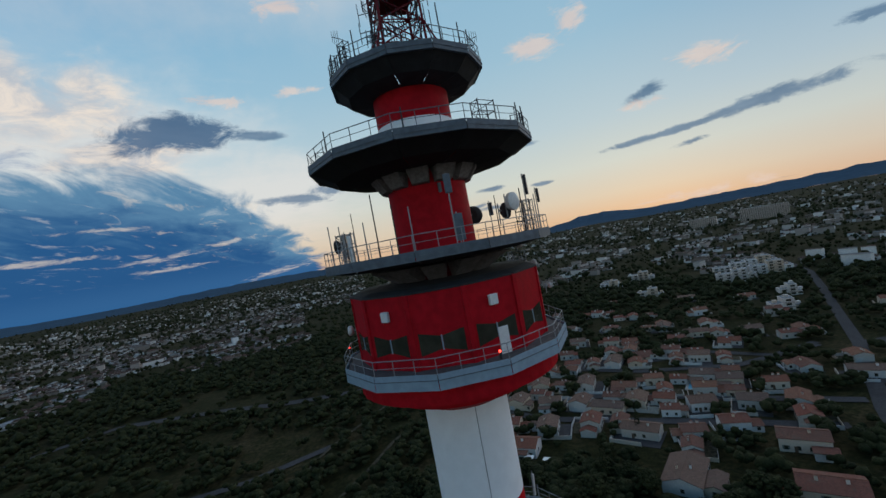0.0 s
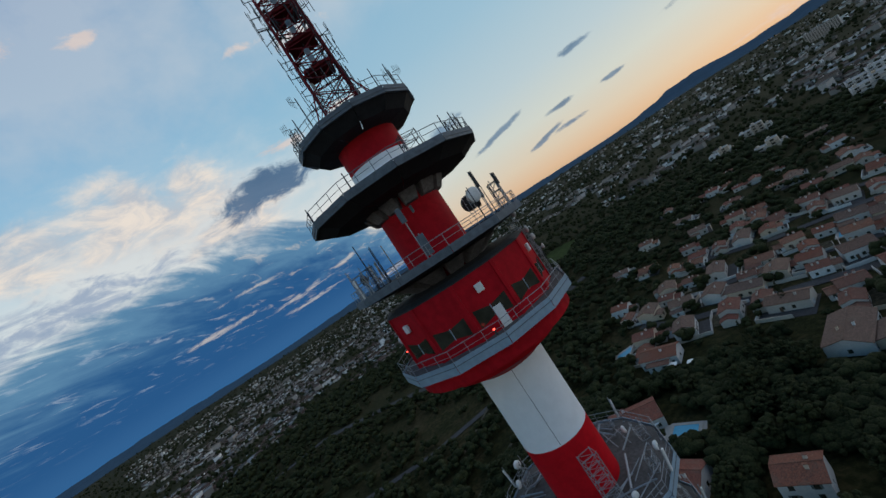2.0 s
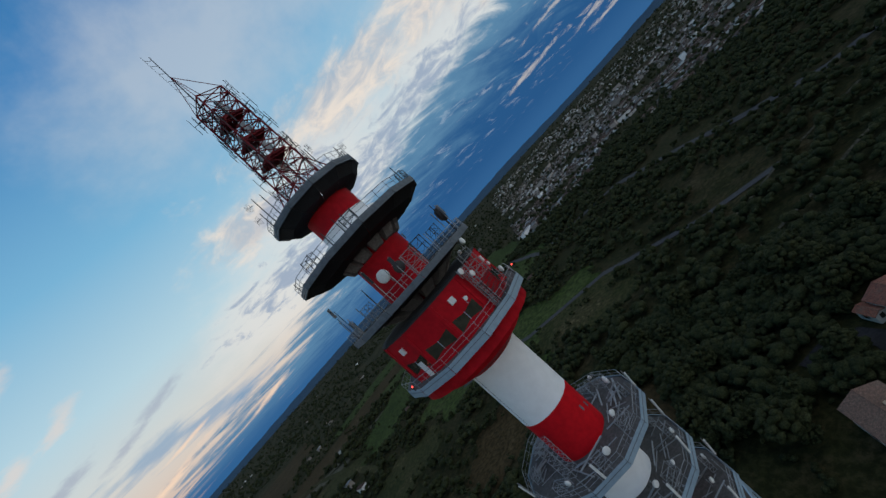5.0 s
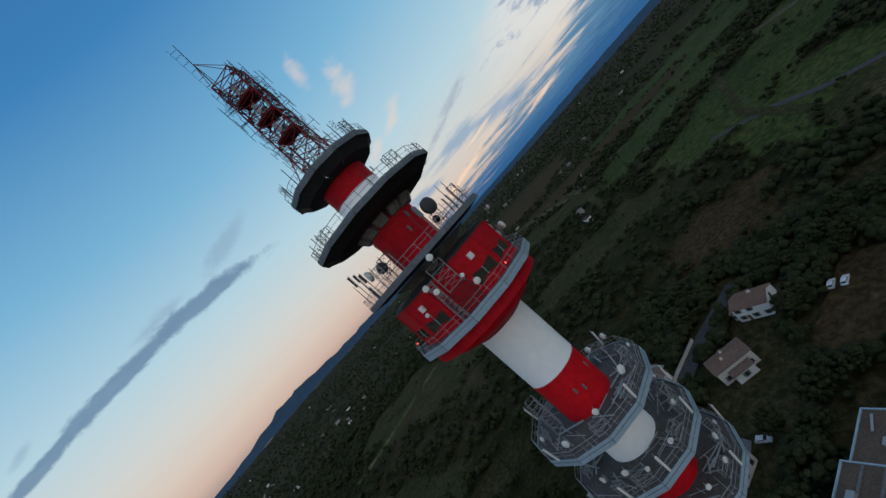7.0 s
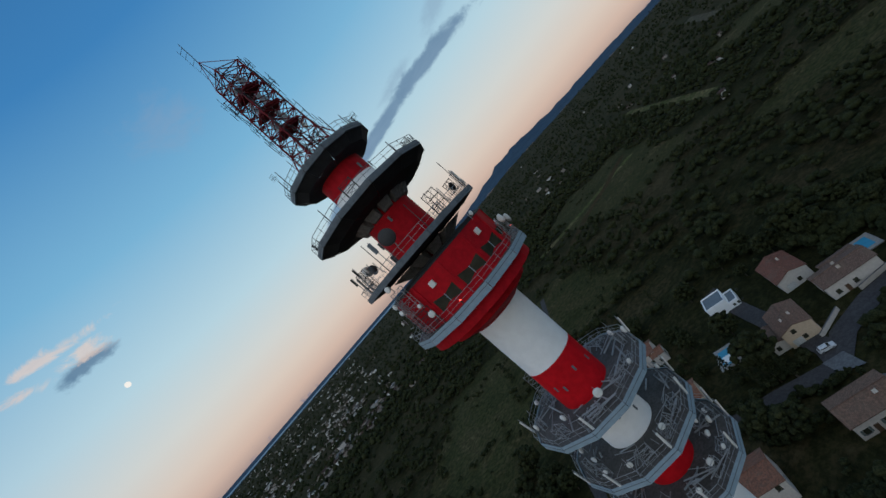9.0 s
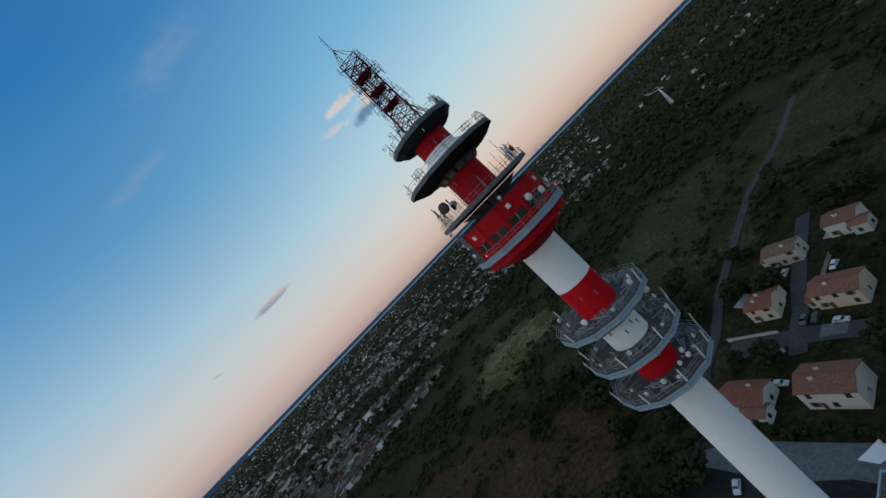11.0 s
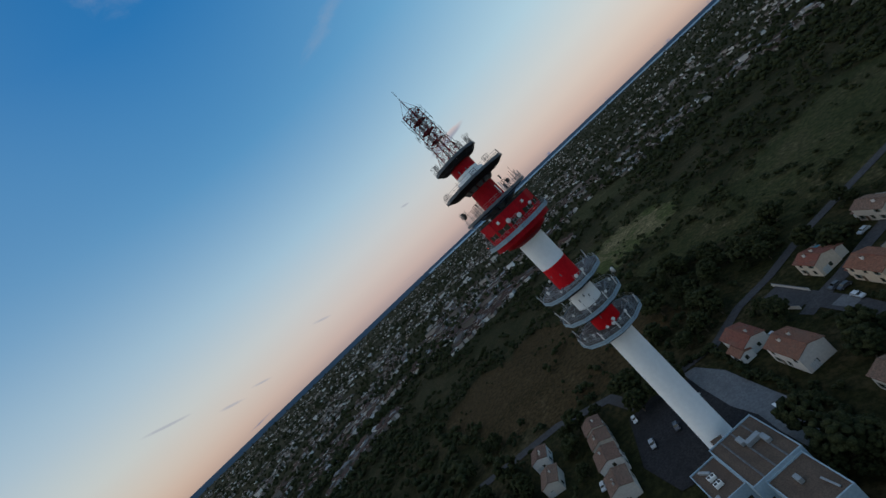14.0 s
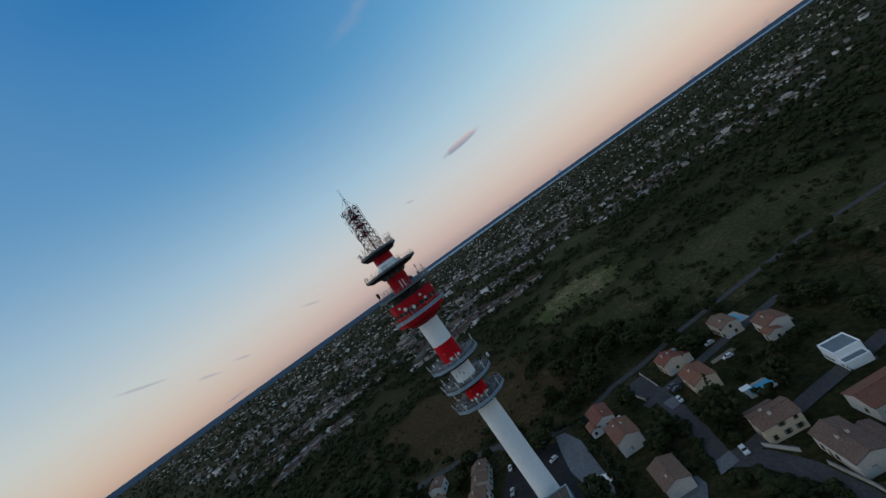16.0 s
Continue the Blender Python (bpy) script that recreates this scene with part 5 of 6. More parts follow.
def house(at, turn, w, d, h, roofs=M_TILES, label="pale plastered house with a clay tile roof", wing=None, group="houses round the tower", detail=True, garage=True, seed=0, plain=False):
    """A plastered house: walls, tiled gable roof, chimney, openings; wing: (x0, x1, y0, y1, h) at its side."""
    r = random.Random(seed)
    k = 0.86 if detail else 1.0
    w, d, h = w * k, d * k, h * (k + 0.06)
    wing = tuple(q * k for q in wing) if wing else None
    t = thing("house", label, "house", group, pose(at[0], at[1], 0, 0, 0, turn))
    blocks = [(-w / 2, w / 2, -d / 2, d / 2, h)] + ([wing] if wing else [])
    pitch = 0.34
    for i, (x0, x1, y0, y1, z) in enumerate(blocks):
        bm = bmesh.new()
        shell(bm, x0, x1, y0, y1, z, pitch)
        walls = part("wall" if i == 0 else "wing_wall", bm, M_PLASTER, t)
        bm = bmesh.new()
        top = gable(bm, x0, x1, y0, y1, z, pitch)
        roof = part("roof", bm, roofs, t)
        bm = bmesh.new()
        box(bm, (x0 - 0.3, (y0 + y1) / 2 - 0.14, top + 0.1), (x1 + 0.3, (y0 + y1) / 2 + 0.14, top + 0.28), None, 0.05)
        part("ridge_tiles", bm, roofs, roof)
        if i == 0:
            for k in range(1 + (seed % 2)):
                bm = bmesh.new()
                cx, cy = r.uniform(x0 * 0.5, x1 * 0.5), r.choice((-1, 1)) * d * 0.16
                box(bm, (cx - 0.4, cy - 0.28, z), (cx + 0.4, cy + 0.28, top + 0.75), None, 0.03)
                chimney = part("chimney", bm, M_PLASTER, roof)
                bm = bmesh.new()
                box(bm, (cx - 0.5, cy - 0.38, top + 0.75), (cx + 0.5, cy + 0.38, top + 0.87), None, 0.03)
                part("chimney_cap", bm, roofs, roof)
        if not detail:
            continue
        floors = [0.95] + ([3.55] if z > 4.6 else [])
        for z0 in floors:
            n = max(1, int((x1 - x0) / 3.4))
            for k in range(n):
                x = x0 + (k + 0.5) * (x1 - x0) / n + r.uniform(-0.3, 0.3)
                for y, facing in ((y0, -90), (y1, 90)):
                    if r.random() < 0.8:
                        opening(WINDOW, "window", walls, x, y, z0, facing)
                        if not plain:
                            opening(SILL, "window_sill", walls, x, y, z0, facing)
                        if r.random() < 0.6 and not plain:
                            s = 0.8
                            opening(SHUTTER, "shutter", walls, x - s, y, z0, facing)
                            opening(SHUTTER, "shutter", walls, x + s, y, z0, facing)
            for x, facing in ((x0, 180), (x1, 0)):
                if r.random() < 0.7:
                    opening(WINDOW, "window", walls, x, (y0 + y1) / 2 + r.uniform(-1, 1), z0, facing)
        if i == 0:
            opening(DOOR, "door", walls, x0 + 0.32 * w, y0, 0, -90)
            if garage:
                opening(GARAGE, "garage_door", walls, x1, y0 + d * 0.28, 0, 0)
    return t


HOUSES = [
    ((-3.3, -37.3), 137.0, 13, 9.5, 4.0, M_TILES, "pale house with a dark red tile roof and a lower wing", (0.5, 7.5, -8.0, -3.0, 3.2)),
    ((-19.2, -25.8), 138.0, 13.5, 10, 5.6, M_TILES, "two-storey pale house with an orange tile roof", None),
    ((-40.5, -9.4), 136.0, 12.5, 9.2, 4.2, M_OLDTILES, "low house with a brown weathered tile roof", None),
    ((-24.0, -65.5), 140.0, 9, 9, 5.2, M_TILES, "small villa with four stepped tile roofs", (-2.5, 4.0, 3.5, 8.5, 4.0)),
    ((-39.0, -52.0), 134.0, 13, 9.5, 5.4, M_TILES, "two-storey cream house with an orange-brown tile roof", (-9.5, -6.3, -3.5, 2.0, 2.8)),
    ((-64.6, -29.0), 40.0, 12, 9, 5.2, M_OLDTILES, "cream house with a mottled brown tile roof", (-3.5, 5.0, -9.0, -4.2, 3.6)),
    ((-41.5, -83.8), 136.0, 12, 8, 5.4, M_OLDTILES, "two-storey white house with a roof pool beside it", (-8.5, -5.7, -3.0, 3.0, 3.0)),
    ((-58.5, -78.3), 132.0, 10, 9, 5.2, M_TILES, "cream house with a stepped orange tile roof", (3.0, 8.0, -6.5, -1.0, 4.2)),
    ((-86.9, -36.7), 44.0, 15, 10, 4.4, M_TILES, "low cream house with a red-brown tile roof", None),
    ((-71.0, 5.2), 98.0, 13, 8.5, 4.8, M_OLDTILES, "large cream house with a grey-brown tile roof and skylights", (-3.0, 4.0, -7.5, -4.3, 3.4)),
    ((-86.8, 20.6), 56.0, 12.5, 9, 5.4, M_OLDTILES, "cream house with a brown tile roof", (-8.5, -6.3, -3.0, 3.0, 3.4)),
    ((-80.2, -19.6), 132.0, 15, 8.5, 4.6, M_OLDTILES, "broad cream house with two brown tile roofs and a pool", (-3.0, 7.0, 3.8, 8.5, 3.8)),
    ((46.4, -8.0), 132.0, 8, 8.5, 5.6, M_OLDTILES, "end house of a stepped terrace with a brown tile roof", None),
    ((41.2, -2.3), 132.0, 8, 9, 4.8, M_OLDTILES, "middle house of a stepped terrace with a brown tile roof", None),
    ((33.6, 6.3), 131.0, 9, 9.5, 5.6, M_OLDTILES, "middle house of a stepped terrace with a solar panel", None),
    ((26.6, 14.5), 131.0, 9, 9, 4.8, M_OLDTILES, "end house of a stepped terrace with a brown tile roof", None),
    ((58.8, 12.0), 126.0, 10, 8, 4.6, M_OLDTILES, "pale house with a brown tile roof among trees", None),
    ((71.2, 1.8), 127.0, 9, 8, 4.6, M_OLDTILES, "pale house with a brown tile roof among trees", None),
    ((9.4, 99.6), -7.0, 19, 14, 4.2, M_TILES, "long low villa with a red-brown tile roof", None),
    ((-1.7, 77.5), -34.0, 18, 10, 4.0, M_TILES, "low house with two dark red tile roofs", (-10, -4, -8.5, -5.1, 3.0)),
    ((10.4, 67.0), -39.0, 14, 13, 3.8, M_TILES, "low red-roofed house with a skylight", None),
    ((-1.6, 43.6), -42.0, 20, 10, 5.6, M_OLDTILES, "large pale house with a grey-brown tile roof", None),
    ((10.0, 36.5), -40.0, 12, 10, 4.8, M_OLDTILES, "pale house with a grey-brown tile roof", None),
    ((32.0, 51.6), -30.0, 11, 10, 5.4, M_TILES, "cream house with solar panels beside a lane", None),
    ((32.0, 129.8), -33.0, 17, 11, 4.4, M_TILES, "villa with an orange tile roof", (-5, 5, -9, -5, 3.4)),
    ((74.2, 87.9), 45.0, 20, 13, 4.0, M_OLDTILES, "large dark-roofed villa among trees", (-8, 3, -13, -6.5, 3.4)),
    ((118.1, 89.0), -41.0, 16, 10, 5.0, M_TILES, "white villa with a dark red tile roof", (2, 9, -10, -5, 3.2)),
]
for i, (at, turn, w, d, h, roofs, label, wing) in enumerate(HOUSES):
    built = house(at, turn, w, d, h, roofs, label, wing, seed=i)
    if "solar panels beside" in label:
        for k in range(8):
            bm = bmesh.new()
            box(bm, (-0.6, -0.75, 0.0), (0.6, 0.75, 0.06), Matrix.Translation((-1.9 + 1.26 * (k % 4), -1.2 - 1.6 * (k // 4), 4.86 + (4.2 - 1.2 - 1.6 * (k // 4)) * 0.34 + 0.12)) @ Matrix.Rotation(math.atan(0.34), 4, "X"))
            part("solar_panel", bm, M_GLASS, built, "dark glass solar panel")
    if "skylight" in label and "skylights" not in label:
        bm = bmesh.new()
        box(bm, (-0.8, -4.6, 0.0), (0.8, -0.6, 0.1), Matrix.Translation((1.5, 0, 5.0)) @ Matrix.Rotation(math.atan(0.34), 4, "X"))
        part("skylight", bm, M_RADOME, built, "pale skylight strip on the roof")

# awnings and sunshades on the villa's terrace
for x, y, w, d, a in ((12.7, 93.3, 4.2, 2.2, -7.0), (9.0, 90.3, 2.2, 2.0, -19.0), (-54.5, -44.3, 3.0, 2.4, 39.0), (32.3, 120.1, 3.6, 2.6, -33.0), (37.9, 115.6, 3.0, 2.4, -34.0)):
    t = thing("awning", "white cloth awning on four thin posts", "awning", "awnings on the terraces", pose(x, y, 0, 0, 0, a))
    bm = bmesh.new()
    box(bm, (-w / 2, -d / 2, 2.4), (w / 2, d / 2, 2.48), None, 0.02)
    part("canopy", bm, M_RADOME, t)
    for sx in (-1, 1):
        for sy in (-1, 1):
            bm = bmesh.new()
            tube(bm, (sx * (w / 2 - 0.1), sy * (d / 2 - 0.1), 0), (sx * (w / 2 - 0.1), sy * (d / 2 - 0.1), 2.4), 0.04, 6)
            part("post", bm, M_STEEL, t)

# the modern white house with flat roofs
modern = thing("modern_house", "white modern house with flat grey roofs and white parapets", "house", m=pose(-79.0, -55.6, 0, 0, 0, 127.0) @ Matrix.Scale(0.74, 4))
for lo, hi, nm in (((-6, -5, 0), (3, 5, 5.8), "main_block"), ((3, -5, 0), (7, 4, 3.2), "garage_block")):
    bm = bmesh.new()
    box(bm, lo, hi, None, 0.05)
    wallm = part(nm, bm, M_WHITE, modern)
    bm = bmesh.new()
    box(bm, (lo[0] + 0.4, lo[1] + 0.4, hi[2] - 0.1), (hi[0] - 0.4, hi[1] - 0.4, hi[2] + 0.01))
    part("flat_roof", bm, M_EDGE, modern)
    for a, b in (((lo[0], lo[1]), (hi[0], lo[1] + 0.35)), ((lo[0], hi[1] - 0.35), (hi[0], hi[1])), ((lo[0], lo[1] + 0.36), (lo[0] + 0.35, hi[1] - 0.36)), ((hi[0] - 0.35, lo[1] + 0.36), (hi[0], hi[1] - 0.36))):
        bm = bmesh.new()
        box(bm, (*a, hi[2] + 0.003), (*b, hi[2] + 0.45))
        part("parapet", bm, M_WHITE, modern)
    for k in range(3):
        opening(WINDOW, "window", wallm, lo[0] + 1.5 + 2.0 * k, lo[1], 1.0, -90)
        opening(WINDOW, "window", wallm, lo[0] + 1.5 + 2.0 * k, hi[1], 1.0, 90)


def pool(cx, cy, w, d, turn, label="blue swimming pool with a pale stone edge"):
    t = thing("swimming_pool", label, "swimming pool", "swimming pools", pose(cx, cy, 0, 0, 0, turn))
    bm = bmesh.new()
    for lo, hi in (((-w / 2 - 1.2, -d / 2 - 1.2), (w / 2 + 1.2, -d / 2)), ((-w / 2 - 1.2, d / 2), (w / 2 + 1.2, d / 2 + 1.2)), ((-w / 2 - 1.2, -d / 2), (-w / 2, d / 2)), ((w / 2, -d / 2), (w / 2 + 1.2, d / 2))):
        box(bm, (*lo, 0.0), (*hi, 0.30))
    part("coping", bm, M_STONE, t)
    bm = bmesh.new()
    box(bm, (-w / 2, -d / 2, 0.0), (w / 2, d / 2, 0.24))
    part("water", bm, M_POOL, t)


for p in ((19.9, 86.7, 7.6, 4.6, -36.0), (-42.2, -92.6, 8, 4, 136.0), (-57.4, -47.3, 7, 4, 39.0), (-57.4, -82.1, 8, 4, 40.0), (-92.5, -18.5, 5, 3, 41.0), (22.7, 152.7, 8, 4, 15.0), (124.3, 149.7, 7, 4, 47.0), (147.9, 157.1, 7, 4, 47.0), (77.0, 47.4, 12, 7, -39.0), (-21.9, -78.1, 4, 3, 27.0)):
    pool(*p)

# ---------------------------------------------------------------- the technical building at the tower's foot
annex = thing("technical_building", "three-part technical building with brown gravel roofs and white parapets", "office building", m=pose(-14.6, 9.9, 0, 0, 0, 138))


def flat_block(lo, hi, storeys, seed, ribs=0):
    bm = bmesh.new()
    box(bm, lo, hi)
    b = part("wall", bm, M_SKIRT, annex)
    z = hi[2]
    bm = bmesh.new()
    box(bm, (lo[0] + 0.24, lo[1] + 0.24, z + 0.003), (hi[0] - 0.24, hi[1] - 0.24, z + 0.06))
    part("gravel_roof", bm, M_GRAVELROOF, annex)
    for a, c in (((lo[0], lo[1]), (hi[0], lo[1] + 0.23)), ((lo[0], hi[1] - 0.23), (hi[0], hi[1])), ((lo[0], lo[1] + 0.24), (lo[0] + 0.23, hi[1] - 0.24)), ((hi[0] - 0.23, lo[1] + 0.24), (hi[0], hi[1] - 0.24))):
        bm = bmesh.new()
        box(bm, (*a, z + 0.003), (*c, z + 0.4))
        part("parapet", bm, M_SKIRT, annex)
    for k in range(ribs):
        y = lo[1] + (hi[1] - lo[1]) * (k + 1) / (ribs + 1)
        bm = bmesh.new()
        box(bm, (lo[0] + 0.42, y - 0.2, z + 0.06), (hi[0] - 0.42, y + 0.2, z + 0.28))
        part("roof_rib", bm, M_PAVING, annex)
    for s in range(storeys):
        z0 = 1.0 + 3.1 * s
        for k in range(int((hi[0] - lo[0]) / 2.4)):
            x = lo[0] + 1.4 + 2.4 * k
            opening(WINDOW, "window", b, x, lo[1], z0, -90)
            opening(WINDOW, "window", b, x, hi[1], z0, 90)
        for k in range(int((hi[1] - lo[1]) / 2.4)):
            y = lo[1] + 1.4 + 2.4 * k
            opening(WINDOW, "window", b, lo[0], y, z0, 180)
            opening(WINDOW, "window", b, hi[0], y, z0, 0)


flat_block((-6.6, -8.0, 0), (8.6, 5.0, 9.0), 2, 1, 3)
flat_block((-6.4, -15.6, 0), (5.0, -8.02, 7.6), 2, 2, 0)
flat_block((8.62, -5.4, 0), (20.0, 4.2, 8.2), 2, 3, 0)


def roof_unit(x, y, z, size, turn, label, fans=0):
    t = thing("roof_unit", label, "ventilation unit", "units on the flat roofs", annex.matrix_basis @ pose(x, y, z, 0, 0, turn))
    bm = bmesh.new()
    box(bm, (-size[0] / 2, -size[1] / 2, 0.12), (size[0] / 2, size[1] / 2, size[2]), None, 0.05)
    part("casing", bm, M_STEEL if fans == 0 else M_RADOME, t)
    bm = bmesh.new()
    box(bm, (-size[0] / 2 + 0.1, -size[1] / 2 + 0.1, 0), (size[0] / 2 - 0.1, size[1] / 2 - 0.1, 0.12))
    part("skid", bm, M_DARKSTEEL, t)
    for k in range(fans):
        bm = bmesh.new()
        tube(bm, ((k - (fans - 1) / 2) * 0.95, 0, size[2]), ((k - (fans - 1) / 2) * 0.95, 0, size[2] + 0.06), 0.36, 14)
        part("fan_grille", bm, M_DARKSTEEL, t)


roof_unit(0, 0.4, 9.06, (3.8, 1.3, 1.2), 90, "long grey ventilation unit on the gravel roof")
roof_unit(-1.8, -1.6, 9.06, (2.2, 1.3, 1.1), 0, "grey ventilation duct box on the gravel roof")
roof_unit(1.8, 2.2, 9.06, (2.4, 1.2, 1.0), 0, "grey ventilation duct box on the gravel roof")
for x, y in ((-1.5, -12.2), (1.0, -12.2)):
    roof_unit(x, y, 7.66, (2.0, 1.1, 1.0), 90, "white twin-fan cooling unit on the gravel roof", 2)
roof_unit(-4, -12.6, 7.66, (3.0, 0.7, 0.7), 40, "pale duct on the gravel roof")
roof_unit(3.3, -14.4, 7.66, (0.9, 0.9, 0.6), 0, "small roof hatch on the gravel roof")
roof_unit(13, -1, 8.26, (1.6, 1.0, 1.2), 0, "grey ventilation box on the gravel roof")
roof_unit(17.0, 2, 8.26, (3.6, 0.4, 0.4), 10, "pale duct on the gravel roof")
link_block = thing("link_building", "low brown-roofed link between the tower and the building", "building", m=pose(-3.2, 5.4, 0, 0, 0, 128))
bm = bmesh.new()
box(bm, (-2.6, -1.8, 0), (2.6, 1.8, 5.0), None, 0.05)
part("wall", bm, M_PLASTER, link_block)
bm = bmesh.new()
box(bm, (-2.3, -1.5, 5.003), (2.3, 1.5, 5.1))
part("roof", bm, M_GRAVELROOF, link_block)

# ---------------------------------------------------------------- cars
def car_model():
    t = thing("car", "parked pale hatchback car on asphalt", "car", "parked cars")
    bm = bmesh.new()
    side = [(-2.1, 0.35), (-2.12, 0.75), (-1.95, 0.92), (-1.5, 1.42), (0.35, 1.46), (1.05, 0.98), (1.95, 0.85), (2.1, 0.6), (2.08, 0.35)]
    a = [bm.verts.new((x, -0.85 + (0.12 if z > 1.2 else 0), z)) for x, z in side]
    b = [bm.verts.new((x, 0.85 - (0.12 if z > 1.2 else 0), z)) for x, z in side]
    bm.faces.new(a)
    bm.faces.new(b[::-1])
    for i in range(len(side)):
        j = (i + 1) % len(side)
        bm.faces.new((a[j], a[i], b[i], b[j]))
    bmesh.ops.recalc_face_normals(bm, faces=bm.faces)
    body = part("body", bm, M_CARPAINT, t)
    for nm, pts in (("windscreen", ((0.42, 1.42), (1.0, 1.02))), ("rear_window", ((-1.86, 1.02), (-1.54, 1.38)))):
        bm = bmesh.new()
        (x0, z0), (x1, z1) = pts
        q = [bm.verts.new(p) for p in ((x0, -0.68, z0 + 0.02), (x0, 0.68, z0 + 0.02), (x1, 0.72, z1 + 0.03), (x1, -0.72, z1 + 0.03))]
        bm.faces.new(q)
        bmesh.ops.solidify(bm, geom=bm.faces[:], thickness=0.02)
        part(nm, bm, M_GLASS, t)
    for s in (-1, 1):
        bm = bmesh.new()
        box(bm, (-1.3, s * 0.79 - 0.02, 0.98), (0.6, s * 0.79 + 0.02, 1.34))
        part("side_window", bm, M_GLASS, t)
    for x in (-1.3, 1.3):
        for s in (-1, 1):
            bm = bmesh.new()
            tube(bm, (x, s * 0.72, 0.32), (x, s * 0.90, 0.32), 0.32, 14)
            wheel = part("wheel", bm, M_RUBBER, t)
            bm = bmesh.new()
            tube(bm, (x, s * 0.90, 0.32), (x, s * 0.915, 0.32), 0.18, 10)
            part("rim", bm, M_STEEL, wheel)
    return t


CARS = [(21.9, -1.0, 126.0, 'white'), (15.0, -6.8, 122.0, 'white'), (10.7, -17.3, 66.0, 'white'), (-29.7, -50.7, 38.0, 'white'), (-32.5, -44.6, 133.0, 'white'), (-36.0, -76.8, 43.0, 'white'), (-44.7, 0.8, 61.0, 'white'), (-75.2, 39.6, 144.0, 'white'), (-77.0, 37.0, 144.0, 'white'), (-57.0, -20.6, 128.0, 'white'),
        (-27.4, -52.5, 44.0, 'dark'), (-44.9, -65.5, 40.0, 'dark'), (8.1, 62.3, 42.0, 'white'), (36.0, 13.4, 126.0, 'white'), (32.4, -12.4, 128.0, 'grey'), (-11.4, -37.0, 137.0, 'grey')]
first = None
for x, y, a, tone in CARS:
    m = pose(x, y, 0.36, 0, 0, a) @ Matrix.Scale(0.95, 4)
    if first is None:
        first = car_model()
        first.matrix_basis = m
        c = first
    else:
        c = copy_thing(first, m)
    c["label"] = {"white": "parked pale hatchback car on asphalt", "grey": "parked grey hatchback car beside a hedge", "dark": "parked dark hatchback car in a drive"}[tone]

# low garden walls along the streets
for pts in (((-18.1, -47.1), (-12.5, -50.2)), ((-9.1, -64.8), (-20.7, -54.6)), ((-75.2, -16.7), (-83.1, -10.9)), ((-83.1, -10.9), (-93.6, -1.3)), ((-61.0, -22.6), (-69.6, -20.6)), ((-11.0, 104.3), (8.9, 84.9)), ((9.4, 84.5), (17.8, 76.0)), ((-47.6, -71.8), (-39.5, -63.5))):
    a, b = Vector((*pts[0], 0)), Vector((*pts[1], 0))
    t = thing("garden_wall", "low pale garden wall along the street", "garden wall", "garden walls", Matrix.Translation((a + b) / 2) @ pose(0, 0, 0, 0, 0, math.degrees(math.atan2(b.y - a.y, b.x - a.x))))
    L = (b - a).length / 2
    bm = bmesh.new()
    box(bm, (-L, -0.11, 0), (L, 0.11, 1.3))
    part("wall", bm, M_PLASTER, t)
    bm = bmesh.new()
    box(bm, (-L, -0.16, 1.3), (L, 0.16, 1.38), None, 0.02)
    part("coping", bm, M_PAVING, t)

# ---------------------------------------------------------------- the white mast on the far ridge
crane = thing("tower_crane", "small white lattice crane on the far slope", "crane", m=pose(-155.6, -534.5, 0, 0, 0, 28))
bm = bmesh.new()
for k in range(4):
    tube(bm, polar(2.4, 45 + 90 * k, 0), polar(0.8, 45 + 90 * k, 26), 0.25, 5)
    for z in range(6):
        tube(bm, polar(2.4 - 0.27 * z, 45 + 90 * k, z * 4.3), polar(2.4 - 0.27 * (z + 1), 135 + 90 * k, (z + 1) * 4.3), 0.14, 4)
part("tower", bm, M_WHITE, crane)
bm = bmesh.new()
tube(bm, (-6, 0, 26), (18, 0, 33), 0.35, 5)
tube(bm, (0, 0, 26), (0, 0, 32), 0.3, 5)
tube(bm, (0, 0, 32), (18, 0, 33), 0.12, 4)
tube(bm, (0, 0, 32), (-6, 0, 26), 0.12, 4)
part("jib", bm, M_WHITE, crane)

# ---------------------------------------------------------------- what must stay free of trees
BLOCKED = [(p[0][0], p[0][1], max(p[2], p[3]) * 0.5 + 3.2) for p in HOUSES] + [(-75.3, -57.5, 9), (-10.7, 11.8, 12), (-5.2, 23.8, 9), (-27.7, 24.1, 9), (-63.3, 7.3, 14), (-75.4, 10.5, 8), (0.0, 0.0, 8), (19.5, 86.5, 8), (-42.2, -92.6, 6), (-92.5, -18.5, 5), (-57.4, -82.1, 6)]
LINES = [(pts, w) for pts, w, _, _ in ROADS]
AREAS = [blob(*s, seed) for _, s, _, _, seed in FIELDS] + [[(40.3, -17.9), (24.7, -31.9), (7.6, -33.4), (-8.3, -23.3), (-22.2, -11.6), (-26.2, -0.6), (-12.3, 5.1), (19.9, 34.9), (32.0, 27.0), (39.7, 7.7)], [(-52.5, 22.8), (-64.9, 21.4), (-87.6, 44.6), (-72.7, 63.2), (-49.2, 47.2)]]


def inside(X, Y, poly):
    hit = np.zeros(X.shape, bool)
    for (x0, y0), (x1, y1) in zip(poly, poly[1:] + poly[:1]):
        if y0 != y1:
            hit ^= ((y0 > Y) != (y1 > Y)) & (X < (x1 - x0) * (Y - y0) / (y1 - y0) + x0)
    return hit


